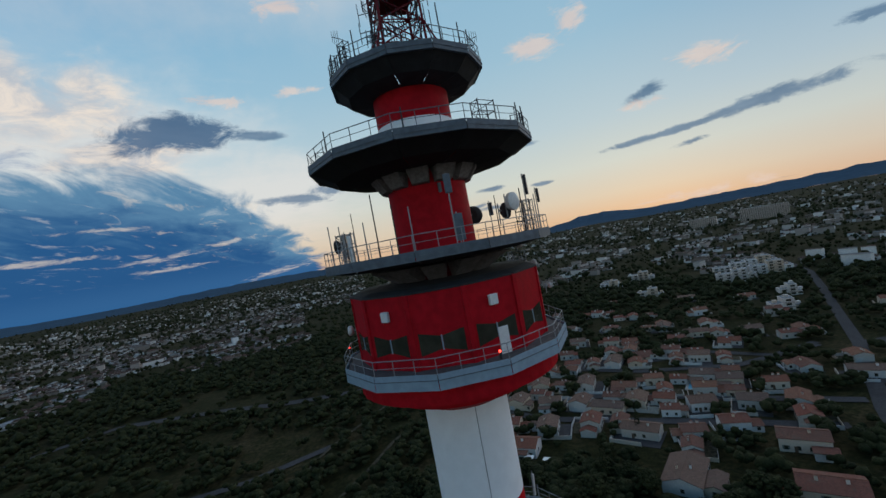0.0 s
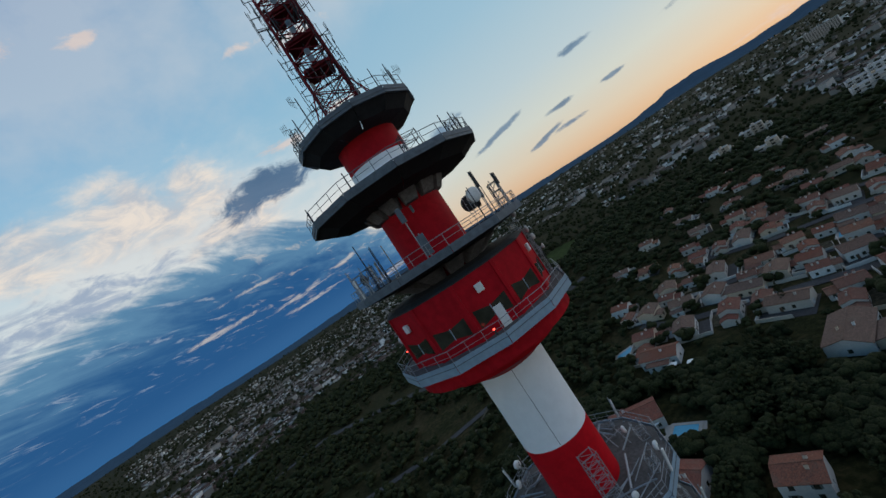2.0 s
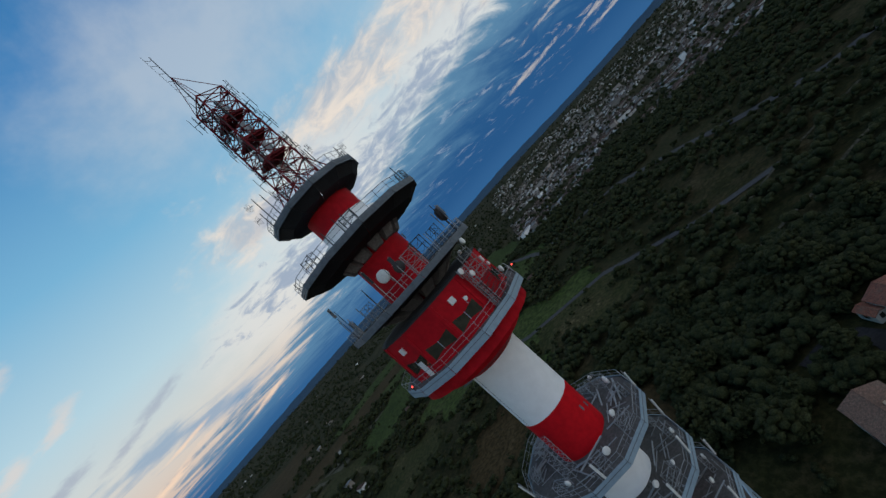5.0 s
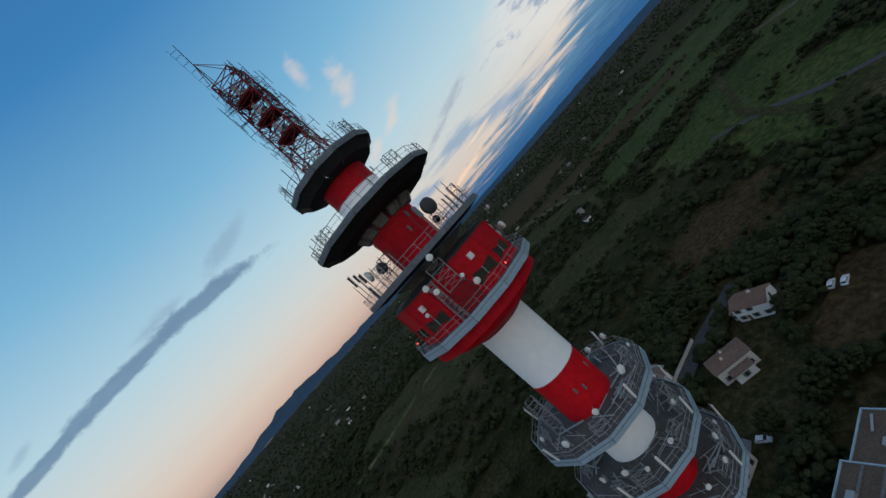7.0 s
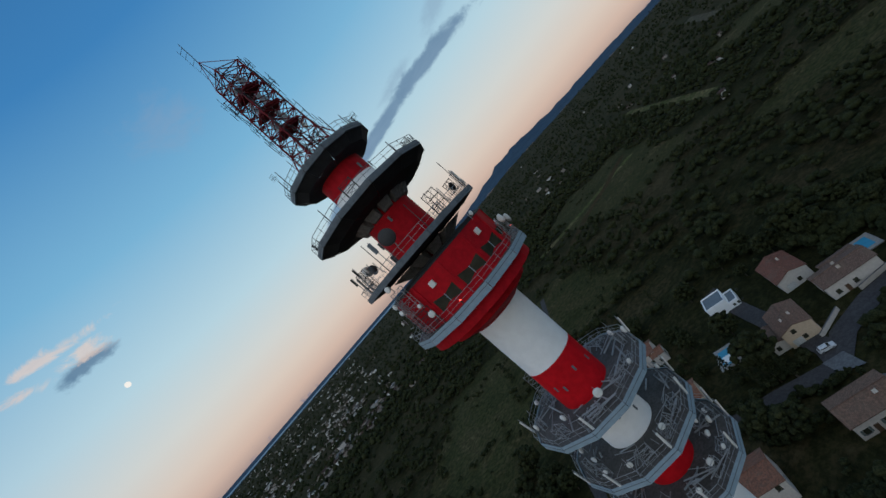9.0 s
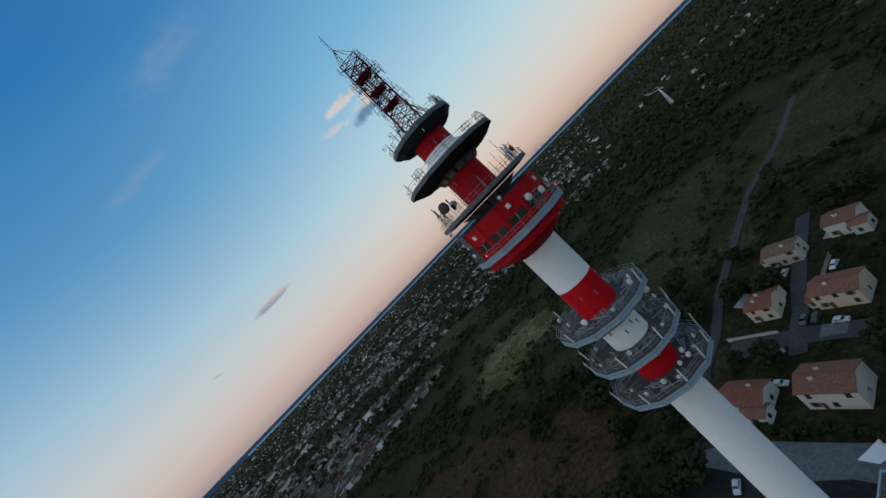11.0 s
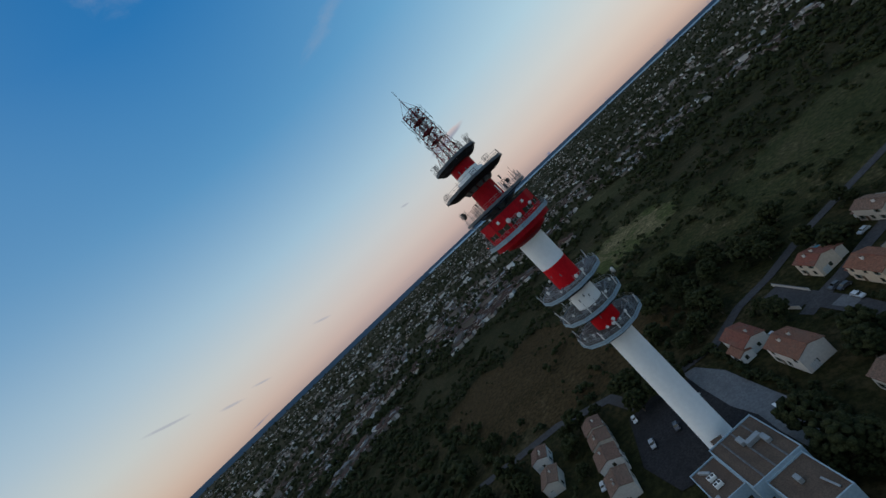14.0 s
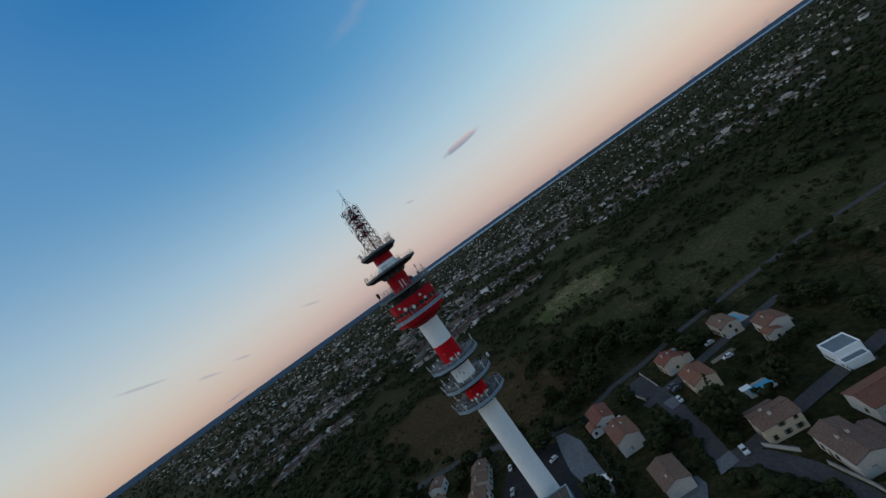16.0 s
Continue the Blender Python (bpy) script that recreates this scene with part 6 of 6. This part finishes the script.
def free(X, Y, margin=0.0):
    ok = np.ones(X.shape, bool)
    for x, y, r in BLOCKED:
        ok &= np.hypot(X - x, Y - y) > r + margin
    for pts, w in LINES:
        for (x0, y0), (x1, y1) in zip(pts, pts[1:]):
            L2 = (x1 - x0) ** 2 + (y1 - y0) ** 2
            s = np.clip(((X - x0) * (x1 - x0) + (Y - y0) * (y1 - y0)) / L2, 0, 1)
            ok &= np.hypot(X - x0 - s * (x1 - x0), Y - y0 - s * (y1 - y0)) > w / 2 + 1.2 + margin
    return ok


def in_fields(X, Y):
    hit = np.zeros(X.shape, bool)
    for p in AREAS:
        hit |= inside(X, Y, p)
    return hit


# ---------------------------------------------------------------- the suburb: rows of houses a walk away
SUBURB = [(44.7, 173.6), (57.9, 163.3), (70.2, 155.7), (48.1, 140.8), (33.6, 150.1), (85.3, 204.0), (62.1, 188.3), (83.4, 177.5), (111.5, 199.6), (97.5, 164.1), (113.2, 164.1), (92.5, 144.9), (78.8, 145.3), (65.2, 134.5), (79.2, 120.1), (103.5, 140.7), (112.4, 128.9), (94.1, 110.2), (133.5, 154.9), (123.4, 140.9), (146.0, 195.7), (133.0, 200.5), (129.5, 212.3), (130.2, 236.1), (151.2, 179.5), (139.0, 143.9), (175.6, 245.8), (179.4, 291.2), (165.2, 324.6), (179.9, 218.6), (200.9, 236.1), (245.7, 314.9), (181.5, 192.3), (203.7, 200.6), (210.1, 182.4)]
SUBURB += [(246.6, 228.0), (223.0, 185.8), (176.0, 140.8), (144.5, 115.1), (150.6, 131.7), (129.1, 120.7), (109.3, 108.4), (134.5, 102.0), (113.0, 252.0), (95.3, 230.2), (70.4, 237.3), (57.9, 255.1), (37.5, 196.5), (186.2, 122.3), (200.6, 137.1), (161.8, 212.5), (148.6, 269.5), (123.0, 293.7), (90.4, 288.4), (218.6, 264.2), (275.1, 281.4), (198.1, 358.2), (136.7, 351.8), (300.0, 197.9), (338.0, 202.2)]


def suburban_model(k, w, d, h, roofs, label, wing):
    t = house((0, 0), 0, w, d, h * 0.86, roofs, label, wing, "suburban houses", seed=60 + k, plain=True)
    bm = bmesh.new()
    box(bm, (-w * 0.62, -d * 0.95, 0.0), (w * 0.5, d * 0.5, 0.16), None, 0.02)
    part("terrace", bm, M_PATH if k % 2 else M_ASPHALT, t, "worn terrace round the house")
    for x0, y0, x1, y1 in ((-w * 0.64, -d * 0.97, -w * 0.62, d * 0.5), (-w * 0.62, -d * 0.97, w * 0.1, -d * 0.95)):
        bm = bmesh.new()
        box(bm, (x0, y0, 0.0), (x1, y1, 1.5))
        part("yard_wall", bm, M_PLASTER, t)
    return t


MODELS = [suburban_model(k, *row) for k, row in enumerate((
    (13, 9.5, 3.6, M_TILES, "low pale suburban house with an orange tile roof", (-6.5, 0.5, -8.5, -4.8, 3.0)), (11, 9, 5.6, M_TILES, "two-storey pale suburban house with a tile roof", (5.6, 10.0, -4.0, 3.0, 3.0)),
    (16, 9.5, 4.6, M_OLDTILES, "long pale suburban house with a brown tile roof", None), (10, 8.5, 4.6, M_TILES, "small pale suburban house with a red tile roof", (-9.0, -5.1, -4.2, 2.4, 2.9)), (12, 10, 5.2, M_OLDTILES, "pale suburban house with a mottled tile roof", (0.0, 6.0, 5.1, 9.0, 3.2))))]
used = set()
r = random.Random(5)
for i, (x, y) in enumerate(SUBURB):
    k = (i * 7 + int(x)) % 5
    m = pose(x, y, 0, 0, 0, r.choice((-33, -33, 147, 57, -123)) + r.uniform(-12, 12))
    BLOCKED.append((x, y, 6.6))
    if k not in used:
        used.add(k)
        MODELS[k].matrix_basis = m
    else:
        copy_thing(MODELS[k], m)
# smaller neighbours that close the rows
rows = list(SUBURB)
for i, (x, y) in enumerate(SUBURB):
    for side in (1, -1):
        a = radians(r.choice((-33, -33, 57)) + r.uniform(-10, 10))
        u, v = x + side * 11.5 * math.cos(a), y + side * 11.5 * math.sin(a)
        near = min(math.hypot(u - p, v - q) for p, q in rows)
        if near < 9.8 or len(rows) > 88 or not free(np.array([u]), np.array([v]), -1.5)[0]:
            continue
        rows.append((u, v))
        BLOCKED.append((u, v, 5.4))
        c = copy_thing(MODELS[3 if (i + side) % 3 else 0], pose(u, v, 0, 0, 0, r.choice((-33, 147, 57)) + r.uniform(-6, 6)))
        c.scale = (0.85, 0.9, r.uniform(0.75, 1.0))


# ---------------------------------------------------------------- the villa with the solar roof
villa = house((100.2, 64.5), -41, 17, 12, 6.2, M_TILES, "white two-storey villa with solar panels on its tile roof", (-13, -7.5, -8, 2, 3.2), "villas", seed=91)
for i in range(2):
    for j in range(6):
        bm = bmesh.new()
        yy = -1.0 - 1.75 * i
        box(bm, (-0.62, -0.82, 0.0), (0.62, 0.82, 0.06), Matrix.Translation((-3.4 + 1.36 * j, yy - 0.4, 6.2 * 0.9 + (5.04 + yy - 0.4) * 0.34 + 0.22)) @ Matrix.Rotation(math.atan(0.34), 4, "X"))
        part("solar_panel", bm, M_GLASS, villa, "dark glass solar panel")
BLOCKED += [(100.2, 64.5, 11), (77.0, 47.4, 9)]


# ---------------------------------------------------------------- white flat-roofed apartment blocks beyond the suburb
PANE_BAND = shared("window", (-0.05, -1.5, 0), (0.06, 1.5, 1.5), M_GLASS)


def apartments(x, y, turn, w, d, storeys, label, step=True):
    """A white block with flat stepped roofs, rows of windows and balconies."""
    t = thing("apartment_block", label, "apartment block", "apartment blocks", pose(x, y, float(rise(x, y)), 0, 0, turn))
    vols = [(-w / 2, w / 2, storeys * 3.0)] if not step else [(-w / 2, -w * 0.1, storeys * 3.0), (-w * 0.1 + 0.02, w * 0.28, storeys * 3.0 + 3.0), (w * 0.28 + 0.02, w / 2, storeys * 3.0 - 2.6)]
    for k, (x0, x1, h) in enumerate(vols):
        y0, y1 = -d / 2 + 1.2 * k, d / 2 + 0.8 * k
        bm = bmesh.new()
        box(bm, (x0, y0, -1), (x1, y1, h))
        wall = part("wall", bm, M_PLASTER, t)
        bm = bmesh.new()
        box(bm, (x0 + 0.4, y0 + 0.4, h + 0.004), (x1 - 0.4, y1 - 0.4, h + 0.12))
        part("flat_roof", bm, M_EDGE, t)
        bm = bmesh.new()
        box(bm, (x0 + 2, y0 + 3, h + 0.12), (x0 + 4.5, y0 + 6, h + 1.8))
        part("roof_hut", bm, M_PLASTER, t)
        n = max(1, int((x1 - x0) / 5.0))
        for s in range(int(h / 3.0)):
            for i in range(n):
                u = x0 + (i + 0.5) * (x1 - x0) / n
                opening(PANE_BAND, "window", wall, u, y0, 0.8 + 3.0 * s, -90)
            if s:
                bm = bmesh.new()
                box(bm, (x0 + 0.5, y0 - 1.1, 3.0 * s - 0.1), (x1 - 0.5, y0, 3.0 * s + 0.12))
                part("balcony", bm, M_PAVING, wall)
    BLOCKED.append((x, y, w * 0.55))


for p in ((258.3, 230.6, -29.0, 18, 11, 2, True), (298.0, 264.3, -30.0, 15, 10, 2, True), (327.8, 350.3, -33.0, 34, 13, 3, True), (358.5, 386.6, -33.0, 40, 13, 3, True), (375.9, 358.7, -34.0, 36, 13, 3, True), (291.9, 457.4, -33.0, 30, 12, 3, True), (239.9, 359.1, -33.0, 24, 10, 2, True), (250.4, 454.6, -32.0, 26, 11, 2, True), (402.9, 399.7, -33.0, 34, 13, 3, True)):
    apartments(*p[:6], "white apartment block with stepped flat roofs and balconies", p[6])
apartments(1026.1, 1027.1, -48.0, 110, 16, 12, "tall pale slab of flats above the far town", False)
apartments(926.7, 1137.9, -47.0, 70, 16, 9, "tall pale slab of flats above the far town", False)


# ---------------------------------------------------------------- far town: joined houses, far past counting
def sector_points(n, a0, a1, r0, r1, seed, power=1.0):
    r = np.random.RandomState(seed)
    a = np.radians(r.uniform(a0, a1, n))
    d = r0 * (r1 / r0) ** (r.uniform(0, 1, n) ** power)
    return d * np.cos(a), d * np.sin(a), r


def clumped(X, Y, scale, cut, seed):
    """True where a slow noise is high: streets, blocks, gaps."""
    v = np.array([noise.noise(Vector((x / scale + seed * 7.3, y / scale - seed * 3.1, 0.0))) for x, y in zip(X, Y)])
    return v > cut


def far_houses(name, X, Y, r, big, label):
    """Walls and roofs of many houses as two joined meshes."""
    n = len(X)
    w, d, h = r.uniform(5, 10.5, n), r.uniform(4.8, 7, n), r.uniform(2.6, 5.2, n)
    blk = r.uniform(0, 1, n) < big
    w, d, h = np.where(blk, w * r.uniform(1.2, 3.2, n), w), np.where(blk, d * 1.5, d), np.where(blk, r.uniform(5, 11, n), h)
    t = np.radians(r.choice((35, 125, 20, 110), n) + r.uniform(-8, 8, n))
    Z = rise(X, Y)
    c, s = np.cos(t), np.sin(t)
    def place(u, v):
        return X + u * c - v * s, Y + u * s + v * c
    wall_v, wall_f, roof_v, roof_f = [], [], [], []
    corners = [place(su * w / 2, sv * d / 2) for su, sv in ((-1, -1), (1, -1), (1, 1), (-1, 1))]
    eaves = [place(su * (w / 2 + 0.5), sv * (d / 2 + 0.5)) for su, sv in ((-1, -1), (1, -1), (1, 1), (-1, 1))]
    ridge = [place(su * w * 0.42, 0 * w) for su in (-1, 1)]
    top = np.where(blk, 0.15, d * 0.18)
    for i in range(n):
        k = len(wall_v)
        for cx, cy in corners:
            wall_v.append((cx[i], cy[i], Z[i] - 1))
        for cx, cy in corners:
            wall_v.append((cx[i], cy[i], Z[i] + h[i]))
        wall_f += [(k, k + 1, k + 5, k + 4), (k + 1, k + 2, k + 6, k + 5), (k + 2, k + 3, k + 7, k + 6), (k + 3, k, k + 4, k + 7)]
        k = len(roof_v)
        for ex, ey in eaves:
            roof_v.append((ex[i], ey[i], Z[i] + h[i]))
        for rx, ry in ridge:
            roof_v.append((rx[i], ry[i], Z[i] + h[i] + top[i]))
        roof_f += [(k, k + 1, k + 5, k + 4), (k + 2, k + 3, k + 4, k + 5), (k + 1, k + 2, k + 5), (k + 3, k, k + 4)]
    holder = thing(name, label, "town")
    holder["kind"] = "stuff"
    for nm, v, f, mat in (("walls", wall_v, wall_f, M_FAR_WALLS), ("roofs", roof_v, roof_f, M_FAR_ROOFS)):
        me = bpy.data.meshes.new(nm)
        me.from_pydata(v, [], f)
        me.materials.append(mat)
        link(nm, me, holder)["kind"] = "stuff"


TOWNS = [("western_town", 6500, 95, 142, 520, 2500, 0.02, 11, "dense far town of pale houses among dark trees", 1.0, -0.12),
         ("northern_town", 5400, 24, 92, 520, 2900, 0.16, 12, "far town of pale houses and white blocks among trees", 0.72, 0.0),
         ("southern_town", 8800, -61, 3, 345, 2900, 0.02, 13, "far town of pale houses and blocks on the plain", 0.95, -0.02),
         ("eastern_town", 2100, -96, -59, 460, 2900, 0.012, 14, "far town of pale houses among dark trees", 1.0, 0.0),
         ("scattered_houses", 420, 143, 254, 320, 2600, 0.02, 15, "scattered far houses among fields and woods", 1.0, 0.1),
         ("hillside_houses", 90, -120, -96, 420, 1500, 0.02, 16, "scattered far houses on the slope", 1.0, 0.0)]
for nm, n, a0, a1, r0, r1, big, seed, label, power, cut in TOWNS:
    X, Y, r = sector_points(n, a0, a1, r0, r1, seed, power)
    ok = free(X, Y, 6.0) & ~in_fields(X, Y) & clumped(X, Y, 110.0, cut, seed)
    A, D = np.degrees(np.arctan2(Y, X)), np.hypot(X, Y)
    ok &= ~((A > 76) & (A < 104) & (D < 900 + 8 * (A - 90)))
    far_houses(nm, X[ok], Y[ok], r, big, label)

# ---------------------------------------------------------------- trees
def ico(level=1):
    bm = bmesh.new()
    bmesh.ops.create_icosphere(bm, subdivisions=level, radius=1.0)
    v = np.array([p.co[:] for p in bm.verts])
    f = np.array([[p.index for p in q.verts] for q in bm.faces])
    bm.free()
    return v, f


ICO1 = ico(1)
OCT = (np.array([(1, 0, 0), (-1, 0, 0), (0, 1, 0), (0, -1, 0), (0, 0, 1), (0, 0, -1.0)]), np.array([(0, 2, 4), (2, 1, 4), (1, 3, 4), (3, 0, 4), (2, 0, 5), (1, 2, 5), (3, 1, 5), (0, 3, 5)]))


def clumps(centres, sizes, r, shape=ICO1, squash=0.8, jitter=0.28):
    """Many lumpy clumps as arrays of vertices and faces."""
    v, f = shape
    n, k = len(centres), len(v)
    co = v[None] * (1 + r.uniform(-jitter, jitter, (n, k, 1))) * np.stack([sizes, sizes, sizes * squash], -1)[:, None, :] + centres[:, None, :]
    faces = f[None] + (np.arange(n) * k)[:, None, None]
    return co.reshape(-1, 3), faces.reshape(-1, 3)


def fast_mesh(name, co, faces, mat):
    me = bpy.data.meshes.new(name)
    me.vertices.add(len(co))
    me.vertices.foreach_set("co", np.asarray(co, np.float32).ravel())
    me.loops.add(len(faces) * 3)
    me.loops.foreach_set("vertex_index", np.asarray(faces, np.int32).ravel())
    me.polygons.add(len(faces))
    me.polygons.foreach_set("loop_start", np.arange(0, len(faces) * 3, 3, dtype=np.int32))
    me.polygons.foreach_set("use_smooth", np.ones(len(faces), bool))
    me.update(calc_edges=True)
    me.validate()
    me.materials.append(mat)
    return me


def wood(name, X, Y, r, lo, hi, shape, label, per=3):
    """A wood past counting: several clumps to each crown."""
    n = len(X)
    size = r.uniform(lo, hi, n)
    Z = rise(X, Y)
    cs, ss = [], []
    for k in range(per):
        a, q = r.uniform(0, math.tau, n), r.uniform(0.2, 0.8, n) * (k > 0)
        cs.append(np.stack([X + size * q * np.cos(a), Y + size * q * np.sin(a), Z + size * r.uniform(0.5, 1.1, n)], -1))
        ss.append(size * r.uniform(0.45, 0.85, n) * (1.0 if per < 4 else 0.62))
    co, faces = clumps(np.concatenate(cs), np.concatenate(ss), r, shape)
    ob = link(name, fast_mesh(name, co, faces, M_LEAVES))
    return tagged(ob, label, "wood", kind="stuff")


WOODS = [("wood", 5200, 86, 156, 118, 560, 21, 2.4, 4.8, ICO1, "dark wood of low oaks and pines", 5, -0.34),
         ("wood", 5600, 150, 262, 118, 620, 22, 2.4, 4.8, ICO1, "dark wood of low oaks and pines", 5, -0.30),
         ("wood", 1500, 86, 205, 56, 126, 27, 1.8, 4.0, ICO1, "dark wood of low oaks and pines", 11, -0.5),
         ("wood", 3600, 258, 352, 112, 500, 23, 1.8, 4.2, ICO1, "dark scrub and trees round the fields", 5, -0.16),
         ("garden_trees", 4300, -8, 90, 112, 520, 24, 2.0, 5.0, ICO1, "dark garden trees between the houses", 6, -0.5),
         ("garden_trees", 1100, 14, 88, 44, 118, 28, 1.8, 4.2, ICO1, "dark garden trees between the houses", 11, -0.5),
         ("town_trees", 20000, 0, 360, 400, 1500, 25, 3.0, 6.5, OCT, "dark trees of the far town", 1, -0.5),
         ("far_trees", 15000, 0, 360, 1300, 3050, 26, 5.0, 9.0, OCT, "dark trees of the far plain", 1, -0.5)]
for nm, n, a0, a1, r0, r1, seed, lo, hi, shape, label, per, cut in WOODS:
    r = np.random.RandomState(seed)
    a = np.radians(r.uniform(a0, a1, n))
    d = np.sqrt(r.uniform(r0 * r0, r1 * r1, n)) if r1 < 700 else r0 * (r1 / r0) ** r.uniform(0, 1, n)
    X, Y = d * np.cos(a), d * np.sin(a)
    ok = free(X, Y, 1.0) & ~in_fields(X, Y) & clumped(X, Y, 45.0 if r1 < 700 else 120.0, cut, seed)
    wood(nm, X[ok], Y[ok], r, lo, hi, shape, label, per)


r = np.random.RandomState(35)
P = []
for line in ([(-30.9, -26.5), (-38.1, -32.6)], [(-33.5, -35.0), (-43.1, -24.3), (-50.1, -13.7)], [(-31.0, -25.4), (-39.4, -15.8), (-44.9, -13.0)], [(19.5, -34.1), (9.2, -39.2), (2.2, -32.4), (-2.7, -25.3), (-13.1, -17.0), (-23.5, -8.3)], [(-36.1, -42.5), (-43.4, -34.3), (-53.7, -24.2)], [(-21.1, -12.6), (-28.3, -2.6), (-39.4, 4.0)], [(24.0, 19.4), (35.8, 4.6), (49.9, -11.4)], [(-62.7, -10.4), (-78.9, -9.2)], [(-35.3, -84.9), (-25.5, -73.6)]):
    for (x0, y0), (x1, y1) in zip(line, line[1:]):
        n = int(math.hypot(x1 - x0, y1 - y0) * 2.2)
        for q in np.linspace(0, 1, n):
            P.append((x0 + q * (x1 - x0) + r.normal() * 0.6, y0 + q * (y1 - y0) + r.normal() * 0.6))
P = np.array(P)
wood("hedge", P[:, 0], P[:, 1], r, 0.8, 1.7, ICO1, "dark clipped hedges between the gardens", 5)
# hedges and bushes along the fields' edges and here and there within them
r = np.random.RandomState(31)
P = []
for (nm, shape, mat, label, seed), poly in zip(FIELDS, AREAS):
    for (x0, y0), (x1, y1) in zip(poly, poly[1:] + poly[:1]):
        for k in range(1 + int(math.hypot(x1 - x0, y1 - y0) / 3.2)):
            q = r.uniform(0, 1)
            if r.uniform() < 0.45:
                P.append((x0 + q * (x1 - x0) + r.normal() * 2.5, y0 + q * (y1 - y0) + r.normal() * 2.5))
P = np.array(P)
ok = free(P[:, 0], P[:, 1], 0.5)
wood("hedgerow", P[ok, 0], P[ok, 1], r, 1.2, 3.4, ICO1, "dark hedges and bushes along the fields", 4)
a, d = r.uniform(0, math.tau, 9000), np.sqrt(r.uniform(40 ** 2, 520 ** 2, 9000))
X, Y = d * np.cos(a), d * np.sin(a)
ok = free(X, Y, 0.5) & in_fields(X, Y) & clumped(X, Y, 26.0, 0.24, 9)
ok &= ~inside(X, Y, AREAS[-1]) & ~inside(X, Y, AREAS[-2])
wood("bushes", X[ok], Y[ok], r, 0.7, 2.0, ICO1, "low dark bushes in the rough grass", 4)


def tree_model(k, height, spread, label, slim=False):
    """A tree: tapered trunk, limbs, and a crown of many clumps with gaps."""
    r = np.random.RandomState(300 + k)
    t = thing("tree", label, "tree", "trees round the tower")
    bm = bmesh.new()
    th = height * (0.3 if not slim else 0.12)
    tube(bm, (0, 0, 0), (0, 0, th), 0.045 * height * 0.55, 8, 0.03 * height * 0.5)
    for i in range(5 if not slim else 1):
        a = i * 1.26 + r.uniform(-0.3, 0.3)
        tube(bm, (0, 0, th * 0.9), (spread * 0.5 * math.cos(a), spread * 0.5 * math.sin(a), th + height * 0.25), 0.02 * height * 0.5, 6, 0.01 * height * 0.4)
    part("trunk", bm, M_BARK, t)
    n = 135
    u = r.normal(size=(n, 3))
    u /= np.linalg.norm(u, axis=1)[:, None]
    q = r.uniform(0.45, 1.0, n) ** 0.6
    c = u * q[:, None] * np.array([spread, spread, height * 0.36 if not slim else height * 0.46]) + np.array([0, 0, height * 0.62 if not slim else height * 0.52])
    if slim:
        c[:, :2] *= np.clip(1.25 - c[:, 2:] / height, 0.15, 1)
    c[:, :2] += r.uniform(-0.12, 0.12, (n, 2)) * spread
    co, faces = clumps(c, r.uniform(0.10, 0.25, n) * spread * (1 if not slim else 0.9), r, ICO1, 0.75, 0.35)
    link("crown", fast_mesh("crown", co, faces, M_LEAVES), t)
    return t


TREES = [tree_model(0, 8, 3.6, "broad dark oak with a rounded crown"), tree_model(1, 6, 2.6, "small dark garden tree"), tree_model(2, 10, 4.4, "large dark pine with a wide crown"), tree_model(3, 11, 1.3, "tall slim dark cypress", True), tree_model(4, 4.5, 2.2, "low dark garden shrub")]
r = np.random.RandomState(77)
spots = []
a = r.uniform(0, math.tau, 2600)
d = np.sqrt(r.uniform(14 ** 2, 122 ** 2, 2600))
X, Y = d * np.cos(a), d * np.sin(a)
ok = free(X, Y, 1.6) & ~in_fields(X, Y)
wood("undergrowth", X[ok][::2], Y[ok][::2], r, 1.2, 2.6, ICO1, "dark undergrowth and hedges between the trees", 4)
used = set()
placed = []
FIXED = [(16.5, -22.3, 2), (23.8, -21.7, 0), (29.6, -16.2, 0), (34.7, -25.4, 2), (22.8, -34.4, 0), (41.1, -26.1, 0), (50.6, -17.6, 1), (55.1, -1.8, 0), (-48.1, -29.4, 3), (-49.4, -25.8, 3), (-46.8, -32.9, 3), (-48.4, 22.3, 2), (55.5, -96.1, 2), (36.5, -72.5, 2), (42.1, -75.4, 0), (18.1, -43.6, 0), (-21.8, 0.2, 0), (-28.7, 7.3, 2), (-34.0, 6.8, 0), (-38.3, 11.8, 2), (78.0, 120.3, 3), (20.5, 58.3, 2), (41.9, 63.3, 2), (39.5, 76.4, 0), (46.7, 90.9, 2), (50.5, 94.1, 3), (47.6, 87.8, 3), (1.3, 69.5, 0), (54.8, 104.4, 3), (56.9, 101.0, 3)]
todo = [(x, y, k) for x, y, k in FIXED] + [(x, y, None) for x, y in zip(X[ok], Y[ok])]
for x, y, k in todo:
    if k is None:
        if len(placed) > 285 or any((x - p) ** 2 + (y - q) ** 2 < 10 for p, q in placed):
            continue
        k = int(r.choice((0, 1, 2, 3, 4), p=(0.32, 0.28, 0.12, 0.04, 0.24)))
    placed.append((x, y))
    s = r.uniform(0.75, 1.2)
    m = pose(x, y, 0, 0, 0, r.uniform(0, 360))
    if k not in used:
        used.add(k)
        TREES[k].matrix_basis = m
    else:
        c = copy_thing(TREES[k], m)
        c.scale = (s, s, s * r.uniform(0.85, 1.15))
